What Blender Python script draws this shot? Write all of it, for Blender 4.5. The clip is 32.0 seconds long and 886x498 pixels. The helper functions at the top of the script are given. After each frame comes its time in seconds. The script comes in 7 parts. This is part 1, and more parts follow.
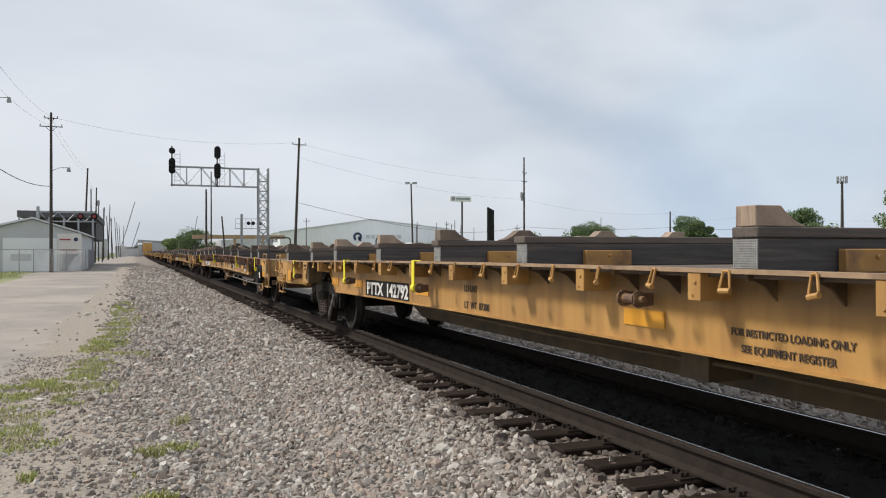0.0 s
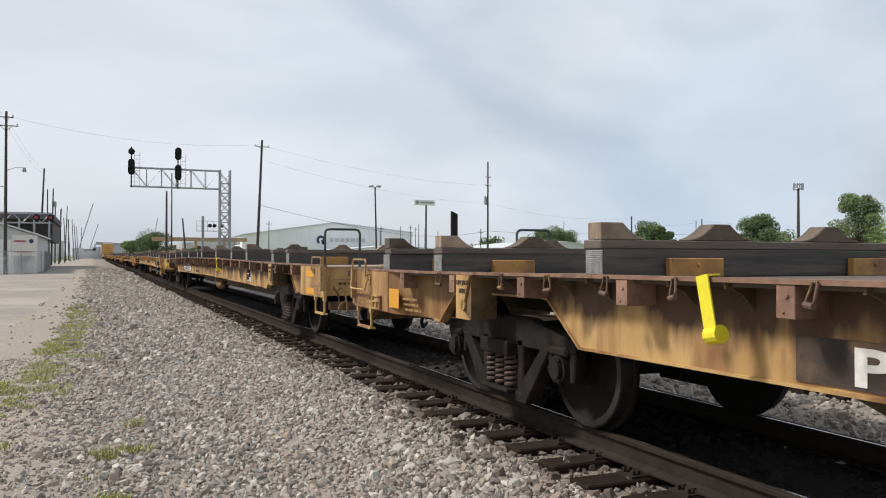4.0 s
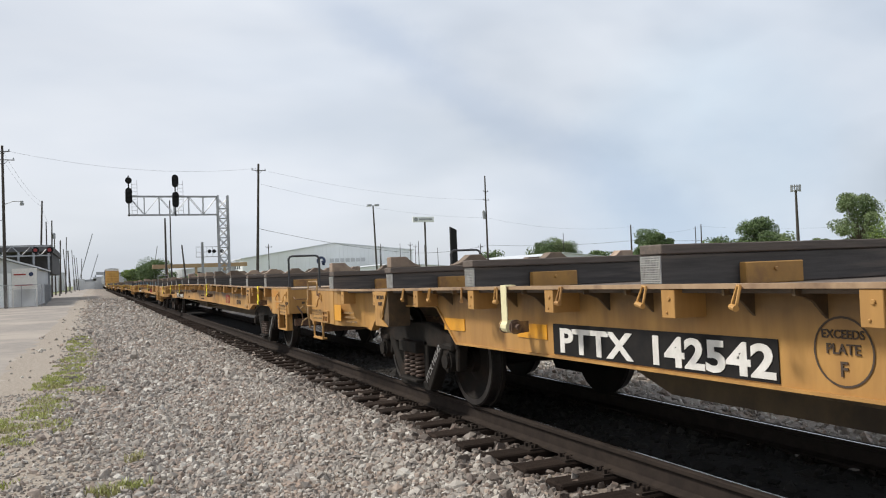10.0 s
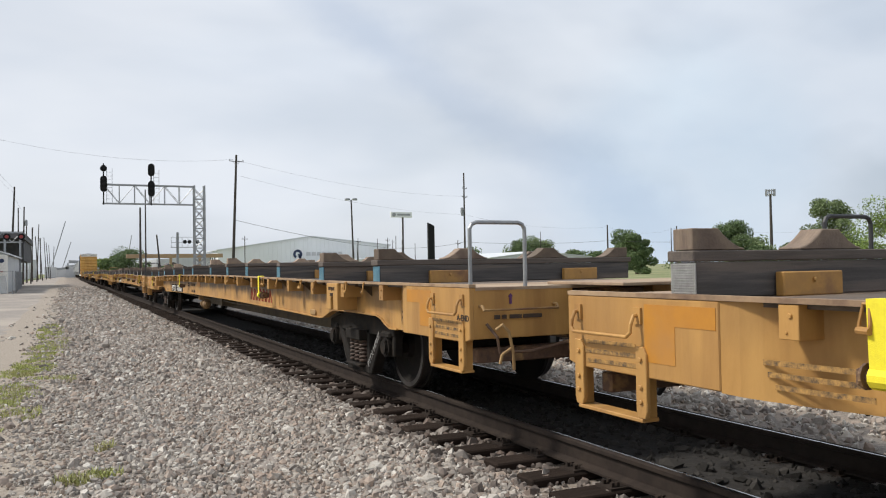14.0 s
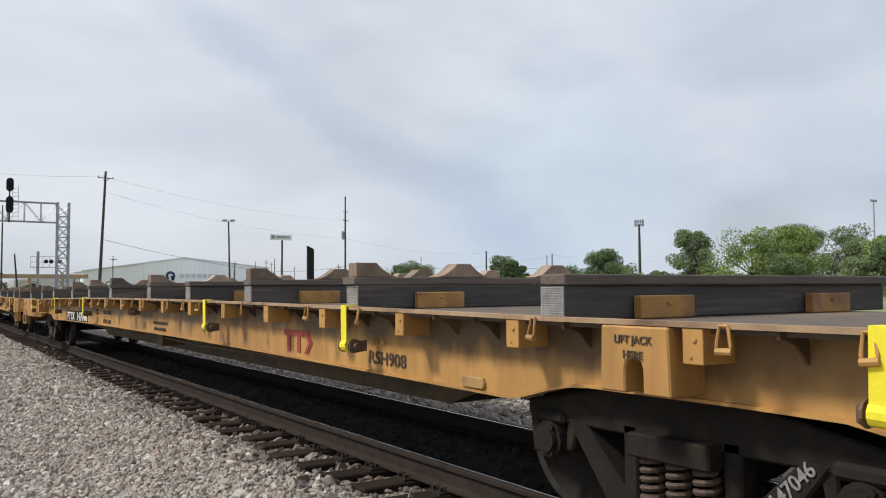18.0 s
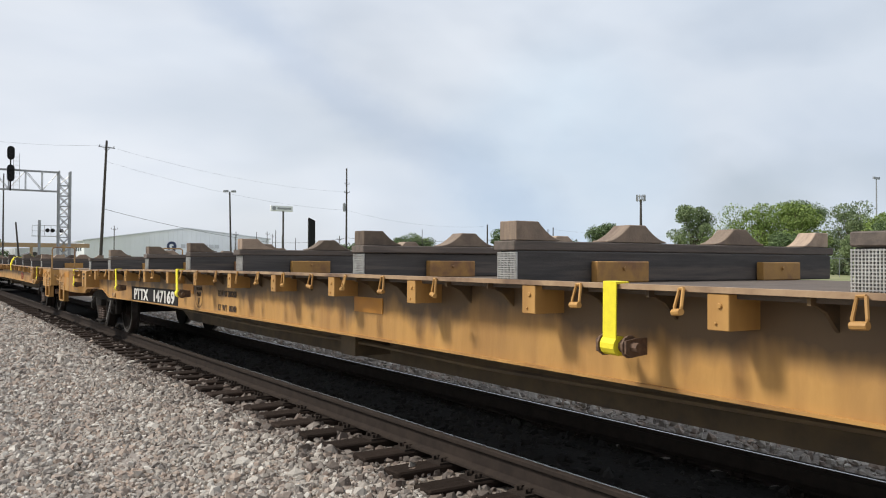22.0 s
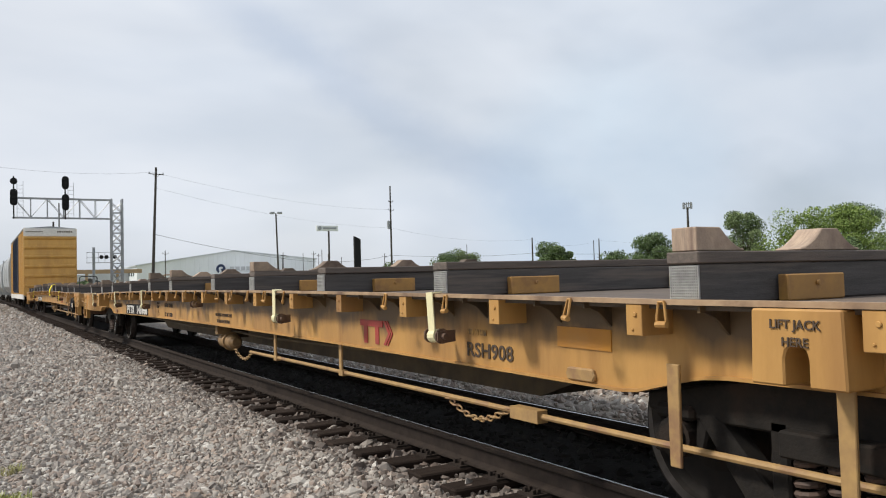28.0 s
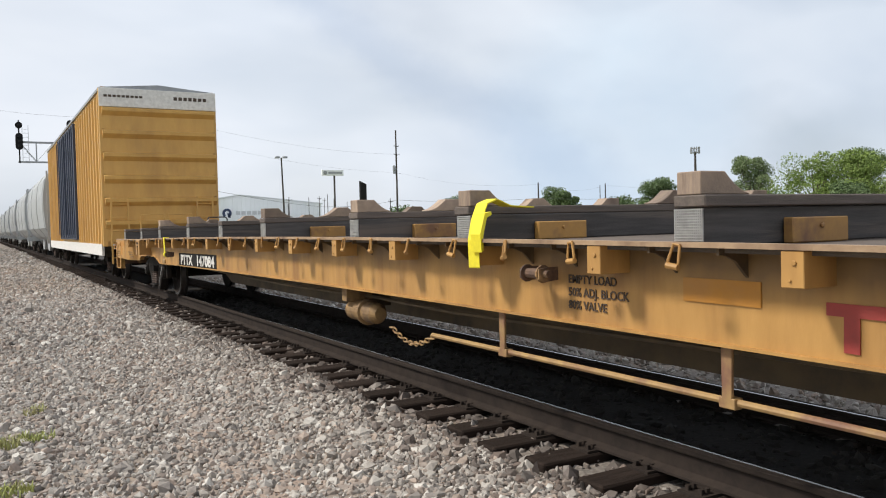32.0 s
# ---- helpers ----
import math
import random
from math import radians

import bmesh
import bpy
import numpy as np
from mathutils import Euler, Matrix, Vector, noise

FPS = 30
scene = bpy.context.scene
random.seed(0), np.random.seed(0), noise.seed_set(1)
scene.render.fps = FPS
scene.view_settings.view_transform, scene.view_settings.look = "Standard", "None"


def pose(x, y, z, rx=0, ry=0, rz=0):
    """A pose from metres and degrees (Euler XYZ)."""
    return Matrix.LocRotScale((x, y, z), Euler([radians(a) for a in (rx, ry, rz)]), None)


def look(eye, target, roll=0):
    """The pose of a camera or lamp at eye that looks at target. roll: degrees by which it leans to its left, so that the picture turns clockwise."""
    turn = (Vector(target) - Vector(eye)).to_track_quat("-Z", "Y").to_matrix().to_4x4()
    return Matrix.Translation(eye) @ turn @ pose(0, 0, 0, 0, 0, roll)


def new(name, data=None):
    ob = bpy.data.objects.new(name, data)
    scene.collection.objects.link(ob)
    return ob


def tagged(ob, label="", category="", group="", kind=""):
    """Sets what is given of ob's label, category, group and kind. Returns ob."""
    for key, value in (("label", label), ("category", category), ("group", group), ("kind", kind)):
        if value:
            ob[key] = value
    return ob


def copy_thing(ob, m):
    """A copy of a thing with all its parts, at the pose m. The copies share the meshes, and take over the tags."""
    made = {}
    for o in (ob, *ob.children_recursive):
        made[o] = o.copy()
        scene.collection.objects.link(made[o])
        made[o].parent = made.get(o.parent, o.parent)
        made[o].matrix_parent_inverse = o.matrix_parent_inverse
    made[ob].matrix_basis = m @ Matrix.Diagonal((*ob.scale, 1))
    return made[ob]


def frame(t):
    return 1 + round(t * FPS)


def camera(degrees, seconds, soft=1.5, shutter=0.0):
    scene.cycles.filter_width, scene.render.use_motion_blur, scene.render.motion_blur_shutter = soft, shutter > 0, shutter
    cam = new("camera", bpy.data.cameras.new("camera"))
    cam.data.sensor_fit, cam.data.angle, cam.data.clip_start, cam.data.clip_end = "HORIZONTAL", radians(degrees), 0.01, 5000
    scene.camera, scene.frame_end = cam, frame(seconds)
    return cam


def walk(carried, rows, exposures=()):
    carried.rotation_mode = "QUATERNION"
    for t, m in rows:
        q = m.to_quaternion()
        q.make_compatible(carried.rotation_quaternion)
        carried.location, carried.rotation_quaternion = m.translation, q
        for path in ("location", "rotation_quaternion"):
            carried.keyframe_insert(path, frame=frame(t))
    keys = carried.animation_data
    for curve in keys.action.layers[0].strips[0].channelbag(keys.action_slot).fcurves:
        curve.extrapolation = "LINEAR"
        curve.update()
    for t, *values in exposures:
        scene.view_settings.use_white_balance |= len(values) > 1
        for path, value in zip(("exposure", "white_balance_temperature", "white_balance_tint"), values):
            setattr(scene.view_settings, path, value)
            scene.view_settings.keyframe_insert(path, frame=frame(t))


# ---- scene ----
cam = camera(57.7, 32.0, soft=1.1)
PATH = [
    (0, (-0.046, 0.082, 1.625), (0.67, 1.949, 1.632), -0.1),
    (0.5, (-0.021, 0.021, 1.628), (0.711, 1.882, 1.617), -1.0),
    (1, (-0.008, 0.067, 1.612), (0.736, 1.923, 1.603), -0.8),
    (1.5, (-0.002, 0.067, 1.61), (0.733, 1.927, 1.634), -0.9),
    (2, (0.001, 0.051, 1.611), (0.747, 1.905, 1.67), -1.4),
    (2.5, (0.001, 0.04, 1.615), (0.761, 1.888, 1.685), -1.0),
    (3, (-0.001, 0.037, 1.616), (0.784, 1.875, 1.682), -0.6),
    (3.5, (-0.007, 0.034, 1.605), (0.793, 1.867, 1.648), 0.0),
    (5.5, (-0.021, 0.01, 1.609), (0.767, 1.848, 1.591), 0.1),
    (6, (-0.02, 0.014, 1.606), (0.769, 1.852, 1.598), -0.2),
    (6.5, (-0.011, 0.024, 1.61), (0.771, 1.864, 1.604), -0.6),
    (7, (0.03, 0.034, 1.613), (0.734, 1.906, 1.604), -1.1),
    (7.5, (0.062, 0.096, 1.62), (0.711, 1.988, 1.633), -1.8),
    (8, (0.06, 0.123, 1.621), (0.701, 2.017, 1.672), -1.8),
    (8.5, (0.076, 0.127, 1.62), (0.792, 1.993, 1.694), -0.8),
    (9, (0.075, 0.125, 1.627), (0.875, 1.957, 1.708), -1.2),
    (9.5, (0.067, 0.119, 1.627), (0.88, 1.945, 1.699), -2.7),
    (10, (0.049, 0.097, 1.628), (0.847, 1.929, 1.684), -2.2),
    (10.5, (0.033, 0.101, 1.624), (0.817, 1.94, 1.671), -1.1),
    (11, (0.028, 0.107, 1.619), (0.792, 1.955, 1.662), -0.8),
    (11.5, (0.017, 0.098, 1.623), (0.77, 1.951, 1.667), -0.5),
    (12, (0.02, 0.079, 1.626), (0.776, 1.93, 1.669), -0.4),
    (12.5, (0.02, 0.102, 1.613), (0.799, 1.944, 1.659), -0.3),
    (13, (0.023, 0.08, 1.619), (0.829, 1.909, 1.672), -0.5),
    (13.5, (0.041, 0.084, 1.616), (0.87, 1.903, 1.666), -0.8),
    (15.5, (0.042, 0.032, 1.624), (0.925, 1.827, 1.662), -0.9),
    (16, (0.057, 0.077, 1.614), (0.908, 1.887, 1.645), -0.9),
    (16.5, (0.053, 0.053, 1.636), (0.928, 1.849, 1.72), -2.0),
    (17, (0.06, -0.015, 1.63), (1.045, 1.72, 1.774), -1.9),
    (17.5, (0.072, -0.018, 1.62), (1.152, 1.659, 1.764), -0.8),
    (18, (0.074, -0.034, 1.622), (1.18, 1.63, 1.724), -0.4),
    (18.5, (0.068, -0.033, 1.619), (1.17, 1.635, 1.694), 0.2),
    (19, (0.061, -0.037, 1.62), (1.158, 1.634, 1.677), 0.2),
    (19.5, (0.051, -0.034, 1.619), (1.136, 1.646, 1.674), 0.3),
    (20, (0.052, -0.019, 1.618), (1.125, 1.668, 1.673), 0.4),
    (20.5, (0.059, -0.004, 1.61), (1.129, 1.685, 1.664), 0.4),
    (21, (0.054, -0.028, 1.617), (1.129, 1.657, 1.664), 0.5),
    (21.5, (0.053, -0.041, 1.617), (1.144, 1.634, 1.656), 0.5),
    (22, (0.055, -0.041, 1.619), (1.16, 1.626, 1.654), 0.2),
    (22.5, (0.052, -0.039, 1.617), (1.161, 1.625, 1.661), 0.2),
    (23, (0.046, -0.057, 1.62), (1.157, 1.605, 1.678), 0.2),
    (23.5, (0.059, -0.029, 1.617), (1.172, 1.631, 1.685), 0.0),
    (24, (0.055, -0.041, 1.62), (1.169, 1.619, 1.686), -0.3),
    (24.5, (0.073, -0.024, 1.621), (1.198, 1.628, 1.691), -1.2),
    (26.5, (0.085, 0.036, 1.597), (1.14, 1.734, 1.674), -1.7),
    (27, (0.075, 0.031, 1.609), (1.117, 1.736, 1.684), -1.5),
    (27.5, (0.066, 0.036, 1.604), (1.092, 1.751, 1.681), -1.4),
    (28, (0.061, 0.034, 1.605), (1.071, 1.758, 1.679), -1.5),
    (28.5, (0.055, 0.024, 1.606), (1.053, 1.756, 1.674), -0.9),
    (29, (0.05, 0.042, 1.614), (1.038, 1.78, 1.663), -0.2),
    (29.5, (0.029, 0.008, 1.621), (0.991, 1.762, 1.633), 0.6),
    (30, (0.028, 0.042, 1.6), (0.985, 1.799, 1.582), -0.7),
    (30.5, (0.021, -0.006, 1.627), (0.975, 1.752, 1.595), -1.4),
    (31, (0.006, -0.012, 1.635), (0.971, 1.74, 1.606), -0.9),
    (31.5, (0.0, -0.054, 1.639), (0.981, 1.689, 1.6), -1.0),
    (32, (-0.008, -0.061, 1.634), (0.987, 1.672, 1.571), -1.4),
]
walk(cam, [(t, look(eye, target, roll)) for t, eye, target, roll in PATH],
     [(0, -0.06), (1, 0.01), (2, 0.02), (3, -0.04), (5, 0.05), (6, 0.08), (7, 0.04), (8, -0.04), (9, -0.09), (10, 0.02), (13, 0.02), (16, 0.07), (17, -0.02), (18, -0.06), (19, 0.07), (20, 0.05), (21, 0.0), (22, 0.05),
      (23, 0.02), (27, 0.0), (29, 0.0), (30, 0.02), (31, 0.1), (32, 0.13)])

# ---- light ----
SUN_DIR = Vector((-0.58, 0.33, 0.745)).normalized()
sun = new("sun", bpy.data.lights.new("sun", "SUN"))
sun.data.energy, sun.data.angle, sun.data.color = 3.6, radians(8.0), (1.0, 0.95, 0.87)
sun.matrix_world = look(SUN_DIR * 100, (0, 0, 0))

world = bpy.data.worlds.new("sky")
scene.world = world
world.use_nodes = True
wn, wl = world.node_tree.nodes, world.node_tree.links
wn.clear()
w_out, w_bg = wn.new("ShaderNodeOutputWorld"), wn.new("ShaderNodeBackground")
w_sky = wn.new("ShaderNodeTexSky")
w_sky.sky_type, w_sky.sun_disc = "NISHITA", False
w_sky.sun_elevation = math.asin(SUN_DIR.z)
w_sky.sun_rotation = math.atan2(SUN_DIR.x, SUN_DIR.y)
w_sky.dust_density = 2.0
w_scale = wn.new("ShaderNodeVectorMath"); w_scale.operation = "SCALE"; w_scale.inputs["Scale"].default_value = 0.085
wl.new(w_sky.outputs[0], w_scale.inputs[0])
w_tc, w_map = wn.new("ShaderNodeTexCoord"), wn.new("ShaderNodeMapping")
w_map.inputs["Rotation"].default_value = (0.25, 0.35, 0.9)
w_map.inputs["Scale"].default_value = (1.0, 2.6, 3.4)
wl.new(w_tc.outputs["Generated"], w_map.inputs[0])
w_n = wn.new("ShaderNodeTexNoise"); w_n.inputs["Scale"].default_value = 1.25; w_n.inputs["Detail"].default_value = 4; w_n.inputs["Roughness"].default_value = 0.45; w_n.inputs["Distortion"].default_value = 0.3
wl.new(w_map.outputs[0], w_n.inputs["Vector"])
w_r = wn.new("ShaderNodeValToRGB")
w_r.color_ramp.elements[0].position, w_r.color_ramp.elements[0].color = 0.30, (0.58, 0.58, 0.58, 1)
w_r.color_ramp.elements[1].position, w_r.color_ramp.elements[1].color = 0.56, (0.98, 0.98, 0.98, 1)
wl.new(w_n.outputs["Fac"], w_r.inputs[0])
w_r2 = wn.new("ShaderNodeValToRGB")
w_r2.color_ramp.elements[0].position, w_r2.color_ramp.elements[0].color = 0.33, (0.685, 0.742, 0.83, 1)
w_r2.color_ramp.elements[1].position, w_r2.color_ramp.elements[1].color = 0.64, (0.80, 0.838, 0.90, 1)
w_n2 = wn.new("ShaderNodeTexNoise"); w_n2.inputs["Scale"].default_value = 2.2; w_n2.inputs["Detail"].default_value = 4
wl.new(w_map.outputs[0], w_n2.inputs["Vector"]); wl.new(w_n2.outputs["Fac"], w_r2.inputs[0])
w_mix = wn.new("ShaderNodeMix"); w_mix.data_type = "RGBA"
wl.new(w_r.outputs[0], w_mix.inputs[0]); wl.new(w_scale.outputs[0], w_mix.inputs[6]); wl.new(w_r2.outputs[0], w_mix.inputs[7])
w_sep, w_side, w_dim = wn.new("ShaderNodeSeparateXYZ"), wn.new("ShaderNodeMapRange"), wn.new("ShaderNodeMix")
w_side.inputs[1].default_value, w_side.inputs[2].default_value, w_side.inputs[3].default_value, w_side.inputs[4].default_value = 0.1, 0.95, 0.0, 1.0
w_dim.data_type, w_dim.blend_type = "RGBA", "MULTIPLY"
w_dim.inputs[7].default_value = (0.82, 0.865, 0.91, 1)
wl.new(w_tc.outputs["Generated"], w_sep.inputs[0]); wl.new(w_sep.outputs[0], w_side.inputs[0]); wl.new(w_side.outputs[0], w_dim.inputs[0])


def heading(az, el):
    """A direction by its bearing from the line and its height, in degrees."""
    a, e = radians(az), radians(el)
    return Vector((math.sin(a) * math.cos(e), math.cos(a) * math.cos(e), math.sin(e)))


def sky_dot(v, source):
    """The dot product of the sky's direction with v."""
    node = wn.new("ShaderNodeVectorMath"); node.operation = "DOT_PRODUCT"; node.inputs[1].default_value = v
    wl.new(source, node.inputs[0])
    return node.outputs["Value"]


def sky_range(value, a, b, lo, hi):
    node = wn.new("ShaderNodeMapRange"); node.interpolation_type = "SMOOTHSTEP"
    node.inputs[1].default_value, node.inputs[2].default_value, node.inputs[3].default_value, node.inputs[4].default_value = a, b, lo, hi
    wl.new(value, node.inputs[0])
    return node.outputs[0]


def sky_tint(colour, factor, tone):
    node = wn.new("ShaderNodeMix"); node.data_type, node.blend_type = "RGBA", "MULTIPLY"
    node.inputs[7].default_value = (*tone, 1)
    wl.new(factor, node.inputs[0]); wl.new(colour, node.inputs[6])
    return node.outputs[2]


def sky_math(operation, a, b=None):
    node = wn.new("ShaderNodeMath"); node.operation = operation
    for i, v in enumerate((a, b)):
        if isinstance(v, (int, float)):
            node.inputs[i].default_value = v
        elif v is not None:
            wl.new(v, node.inputs[i])
    return node.outputs[0]


w_dir = w_tc.outputs["Generated"]
w_n3 = wn.new("ShaderNodeTexNoise"); w_n3.inputs["Scale"].default_value, w_n3.inputs["Detail"].default_value, w_n3.inputs["Roughness"].default_value = 5.5, 5, 0.6
wl.new(w_dir, w_n3.inputs["Vector"])
across = sky_dot(heading(38, 4.8).cross(heading(21.7, 15.2)).normalized(), w_dir)
wavy = sky_math("ADD", across, sky_math("MULTIPLY", sky_math("SUBTRACT", w_n3.outputs["Fac"], 0.5), 0.11))
streak = sky_range(sky_math("ABSOLUTE", wavy), 0.05, 0.004, 0.0, 0.85)
streak = sky_math("MULTIPLY", streak, sky_range(sky_dot(heading(30, 11), w_dir), 0.93, 0.985, 0.0, 1.0))
haze = sky_range(sky_math("ADD", sky_dot(heading(25, 24), w_dir), sky_math("MULTIPLY", w_n3.outputs["Fac"], 0.04)), 0.90, 1.01, 0.0, 1.0)
gap = sky_math("MULTIPLY", sky_range(sky_dot(heading(42, 6), w_dir), 0.982, 0.998, 0.0, 0.5), w_n3.outputs["Fac"])
w_col = sky_tint(w_mix.outputs[2], haze, (1.11, 1.095, 1.075))
w_col = sky_tint(w_col, streak, (0.84, 0.875, 0.93))
w_col = sky_tint(w_col, gap, (0.80, 0.98, 1.06))
wl.new(w_col, w_dim.inputs[6]); wl.new(w_dim.outputs[2], w_bg.inputs[0]); wl.new(w_bg.outputs[0], w_out.inputs[0])
w_bg.inputs[1].default_value = 1.0


# ---- materials ----
def mat(name, a, b=None, scale=8.0, rough=0.7, metal=0.0, bump=0.0, c=None, c_scale=1.5, c_lo=0.52, c_hi=0.68, c_amt=1.0,
        stretch=(1, 1, 1), rand=0.0, spec=0.5, fine=60.0, d=None):
    """Two tones in grain, a third in patches, bump, and a spread from object to object."""
    m = bpy.data.materials.new(name)
    m.use_nodes = True
    n, l = m.node_tree.nodes, m.node_tree.links
    p = n["Principled BSDF"]
    p.inputs["Roughness"].default_value, p.inputs["Metallic"].default_value = rough, metal
    p.inputs["Specular IOR Level"].default_value = spec
    tc = n.new("ShaderNodeTexCoord")
    mp = n.new("ShaderNodeMapping"); mp.inputs["Scale"].default_value = stretch
    info = n.new("ShaderNodeObjectInfo")
    off = n.new("ShaderNodeVectorMath"); off.operation = "SCALE"
    comb = n.new("ShaderNodeCombineXYZ")
    for i in range(3):
        l.new(info.outputs["Random"], comb.inputs[i])
    l.new(comb.outputs[0], off.inputs[0]); off.inputs["Scale"].default_value = 37.0
    add = n.new("ShaderNodeVectorMath"); add.operation = "ADD"
    l.new(tc.outputs["Object"], add.inputs[0]); l.new(off.outputs[0], add.inputs[1])
    l.new(add.outputs[0], mp.inputs[0])
    nz = n.new("ShaderNodeTexNoise"); nz.inputs["Scale"].default_value = scale; nz.inputs["Detail"].default_value = 6; nz.inputs["Roughness"].default_value = 0.65
    l.new(mp.outputs[0], nz.inputs["Vector"])
    mx = n.new("ShaderNodeMix"); mx.data_type = "RGBA"
    mx.inputs[6].default_value, mx.inputs[7].default_value = (*a, 1), (*(b or a), 1)
    rp = n.new("ShaderNodeValToRGB"); rp.color_ramp.elements[0].position, rp.color_ramp.elements[1].position = 0.35, 0.65
    l.new(nz.outputs["Fac"], rp.inputs[0]); l.new(rp.outputs[0], mx.inputs[0])
    col = mx.outputs[2]
    if c:
        n3 = n.new("ShaderNodeTexNoise"); n3.inputs["Scale"].default_value = c_scale; n3.inputs["Detail"].default_value = 5; n3.inputs["Roughness"].default_value = 0.6
        l.new(mp.outputs[0], n3.inputs["Vector"])
        r3 = n.new("ShaderNodeValToRGB")
        r3.color_ramp.elements[0].position, r3.color_ramp.elements[1].position = c_lo, c_hi
        r3.color_ramp.elements[1].color = (c_amt, c_amt, c_amt, 1)
        l.new(n3.outputs["Fac"], r3.inputs[0])
        m3 = n.new("ShaderNodeMix"); m3.data_type = "RGBA"; m3.inputs[7].default_value = (*c, 1)
        l.new(r3.outputs[0], m3.inputs[0]); l.new(col, m3.inputs[6])
        col = m3.outputs[2]
    if d:
        tone, d_scale, lo, hi, amt, d_stretch = d
        mp2 = n.new("ShaderNodeMapping"); mp2.inputs["Scale"].default_value = d_stretch
        l.new(add.outputs[0], mp2.inputs[0])
        n4 = n.new("ShaderNodeTexNoise"); n4.inputs["Scale"].default_value = d_scale; n4.inputs["Detail"].default_value = 4; n4.inputs["Roughness"].default_value = 0.55
        l.new(mp2.outputs[0], n4.inputs["Vector"])
        r4 = n.new("ShaderNodeValToRGB")
        r4.color_ramp.elements[0].position, r4.color_ramp.elements[1].position = lo, hi
        r4.color_ramp.elements[1].color = (amt, amt, amt, 1)
        l.new(n4.outputs["Fac"], r4.inputs[0])
        m4 = n.new("ShaderNodeMix"); m4.data_type = "RGBA"; m4.inputs[7].default_value = (*tone, 1)
        l.new(r4.outputs[0], m4.inputs[0]); l.new(col, m4.inputs[6])
        col = m4.outputs[2]
    if rand:
        hs = n.new("ShaderNodeHueSaturation")
        ra = n.new("ShaderNodeMapRange"); ra.inputs["To Min"].default_value, ra.inputs["To Max"].default_value = 1 - rand, 1 + rand
        l.new(info.outputs["Random"], ra.inputs[0]); l.new(ra.outputs[0], hs.inputs["Value"]); l.new(col, hs.inputs["Color"])
        col = hs.outputs[0]
    l.new(col, p.inputs["Base Color"])
    if bump:
        nb = n.new("ShaderNodeTexNoise"); nb.inputs["Scale"].default_value = fine; nb.inputs["Detail"].default_value = 4
        l.new(mp.outputs[0], nb.inputs["Vector"])
        bp = n.new("ShaderNodeBump"); bp.inputs["Strength"].default_value = bump; bp.inputs["Distance"].default_value = 0.02
        l.new(nb.outputs["Fac"], bp.inputs["Height"]); l.new(bp.outputs[0], p.inputs["Normal"])
    return m


YELLOW = mat("yellow_car_paint", (0.505, 0.282, 0.088), (0.425, 0.23, 0.070), 5, 0.55, c=(0.20, 0.105, 0.05), c_scale=0.9, c_lo=0.48, c_hi=0.8, c_amt=0.75, stretch=(1, 1, 0.3), bump=0.08, spec=0.35,
             d=((0.20, 0.09, 0.035), 4.5, 0.48, 0.78, 0.6, (1, 1, 0.07)))


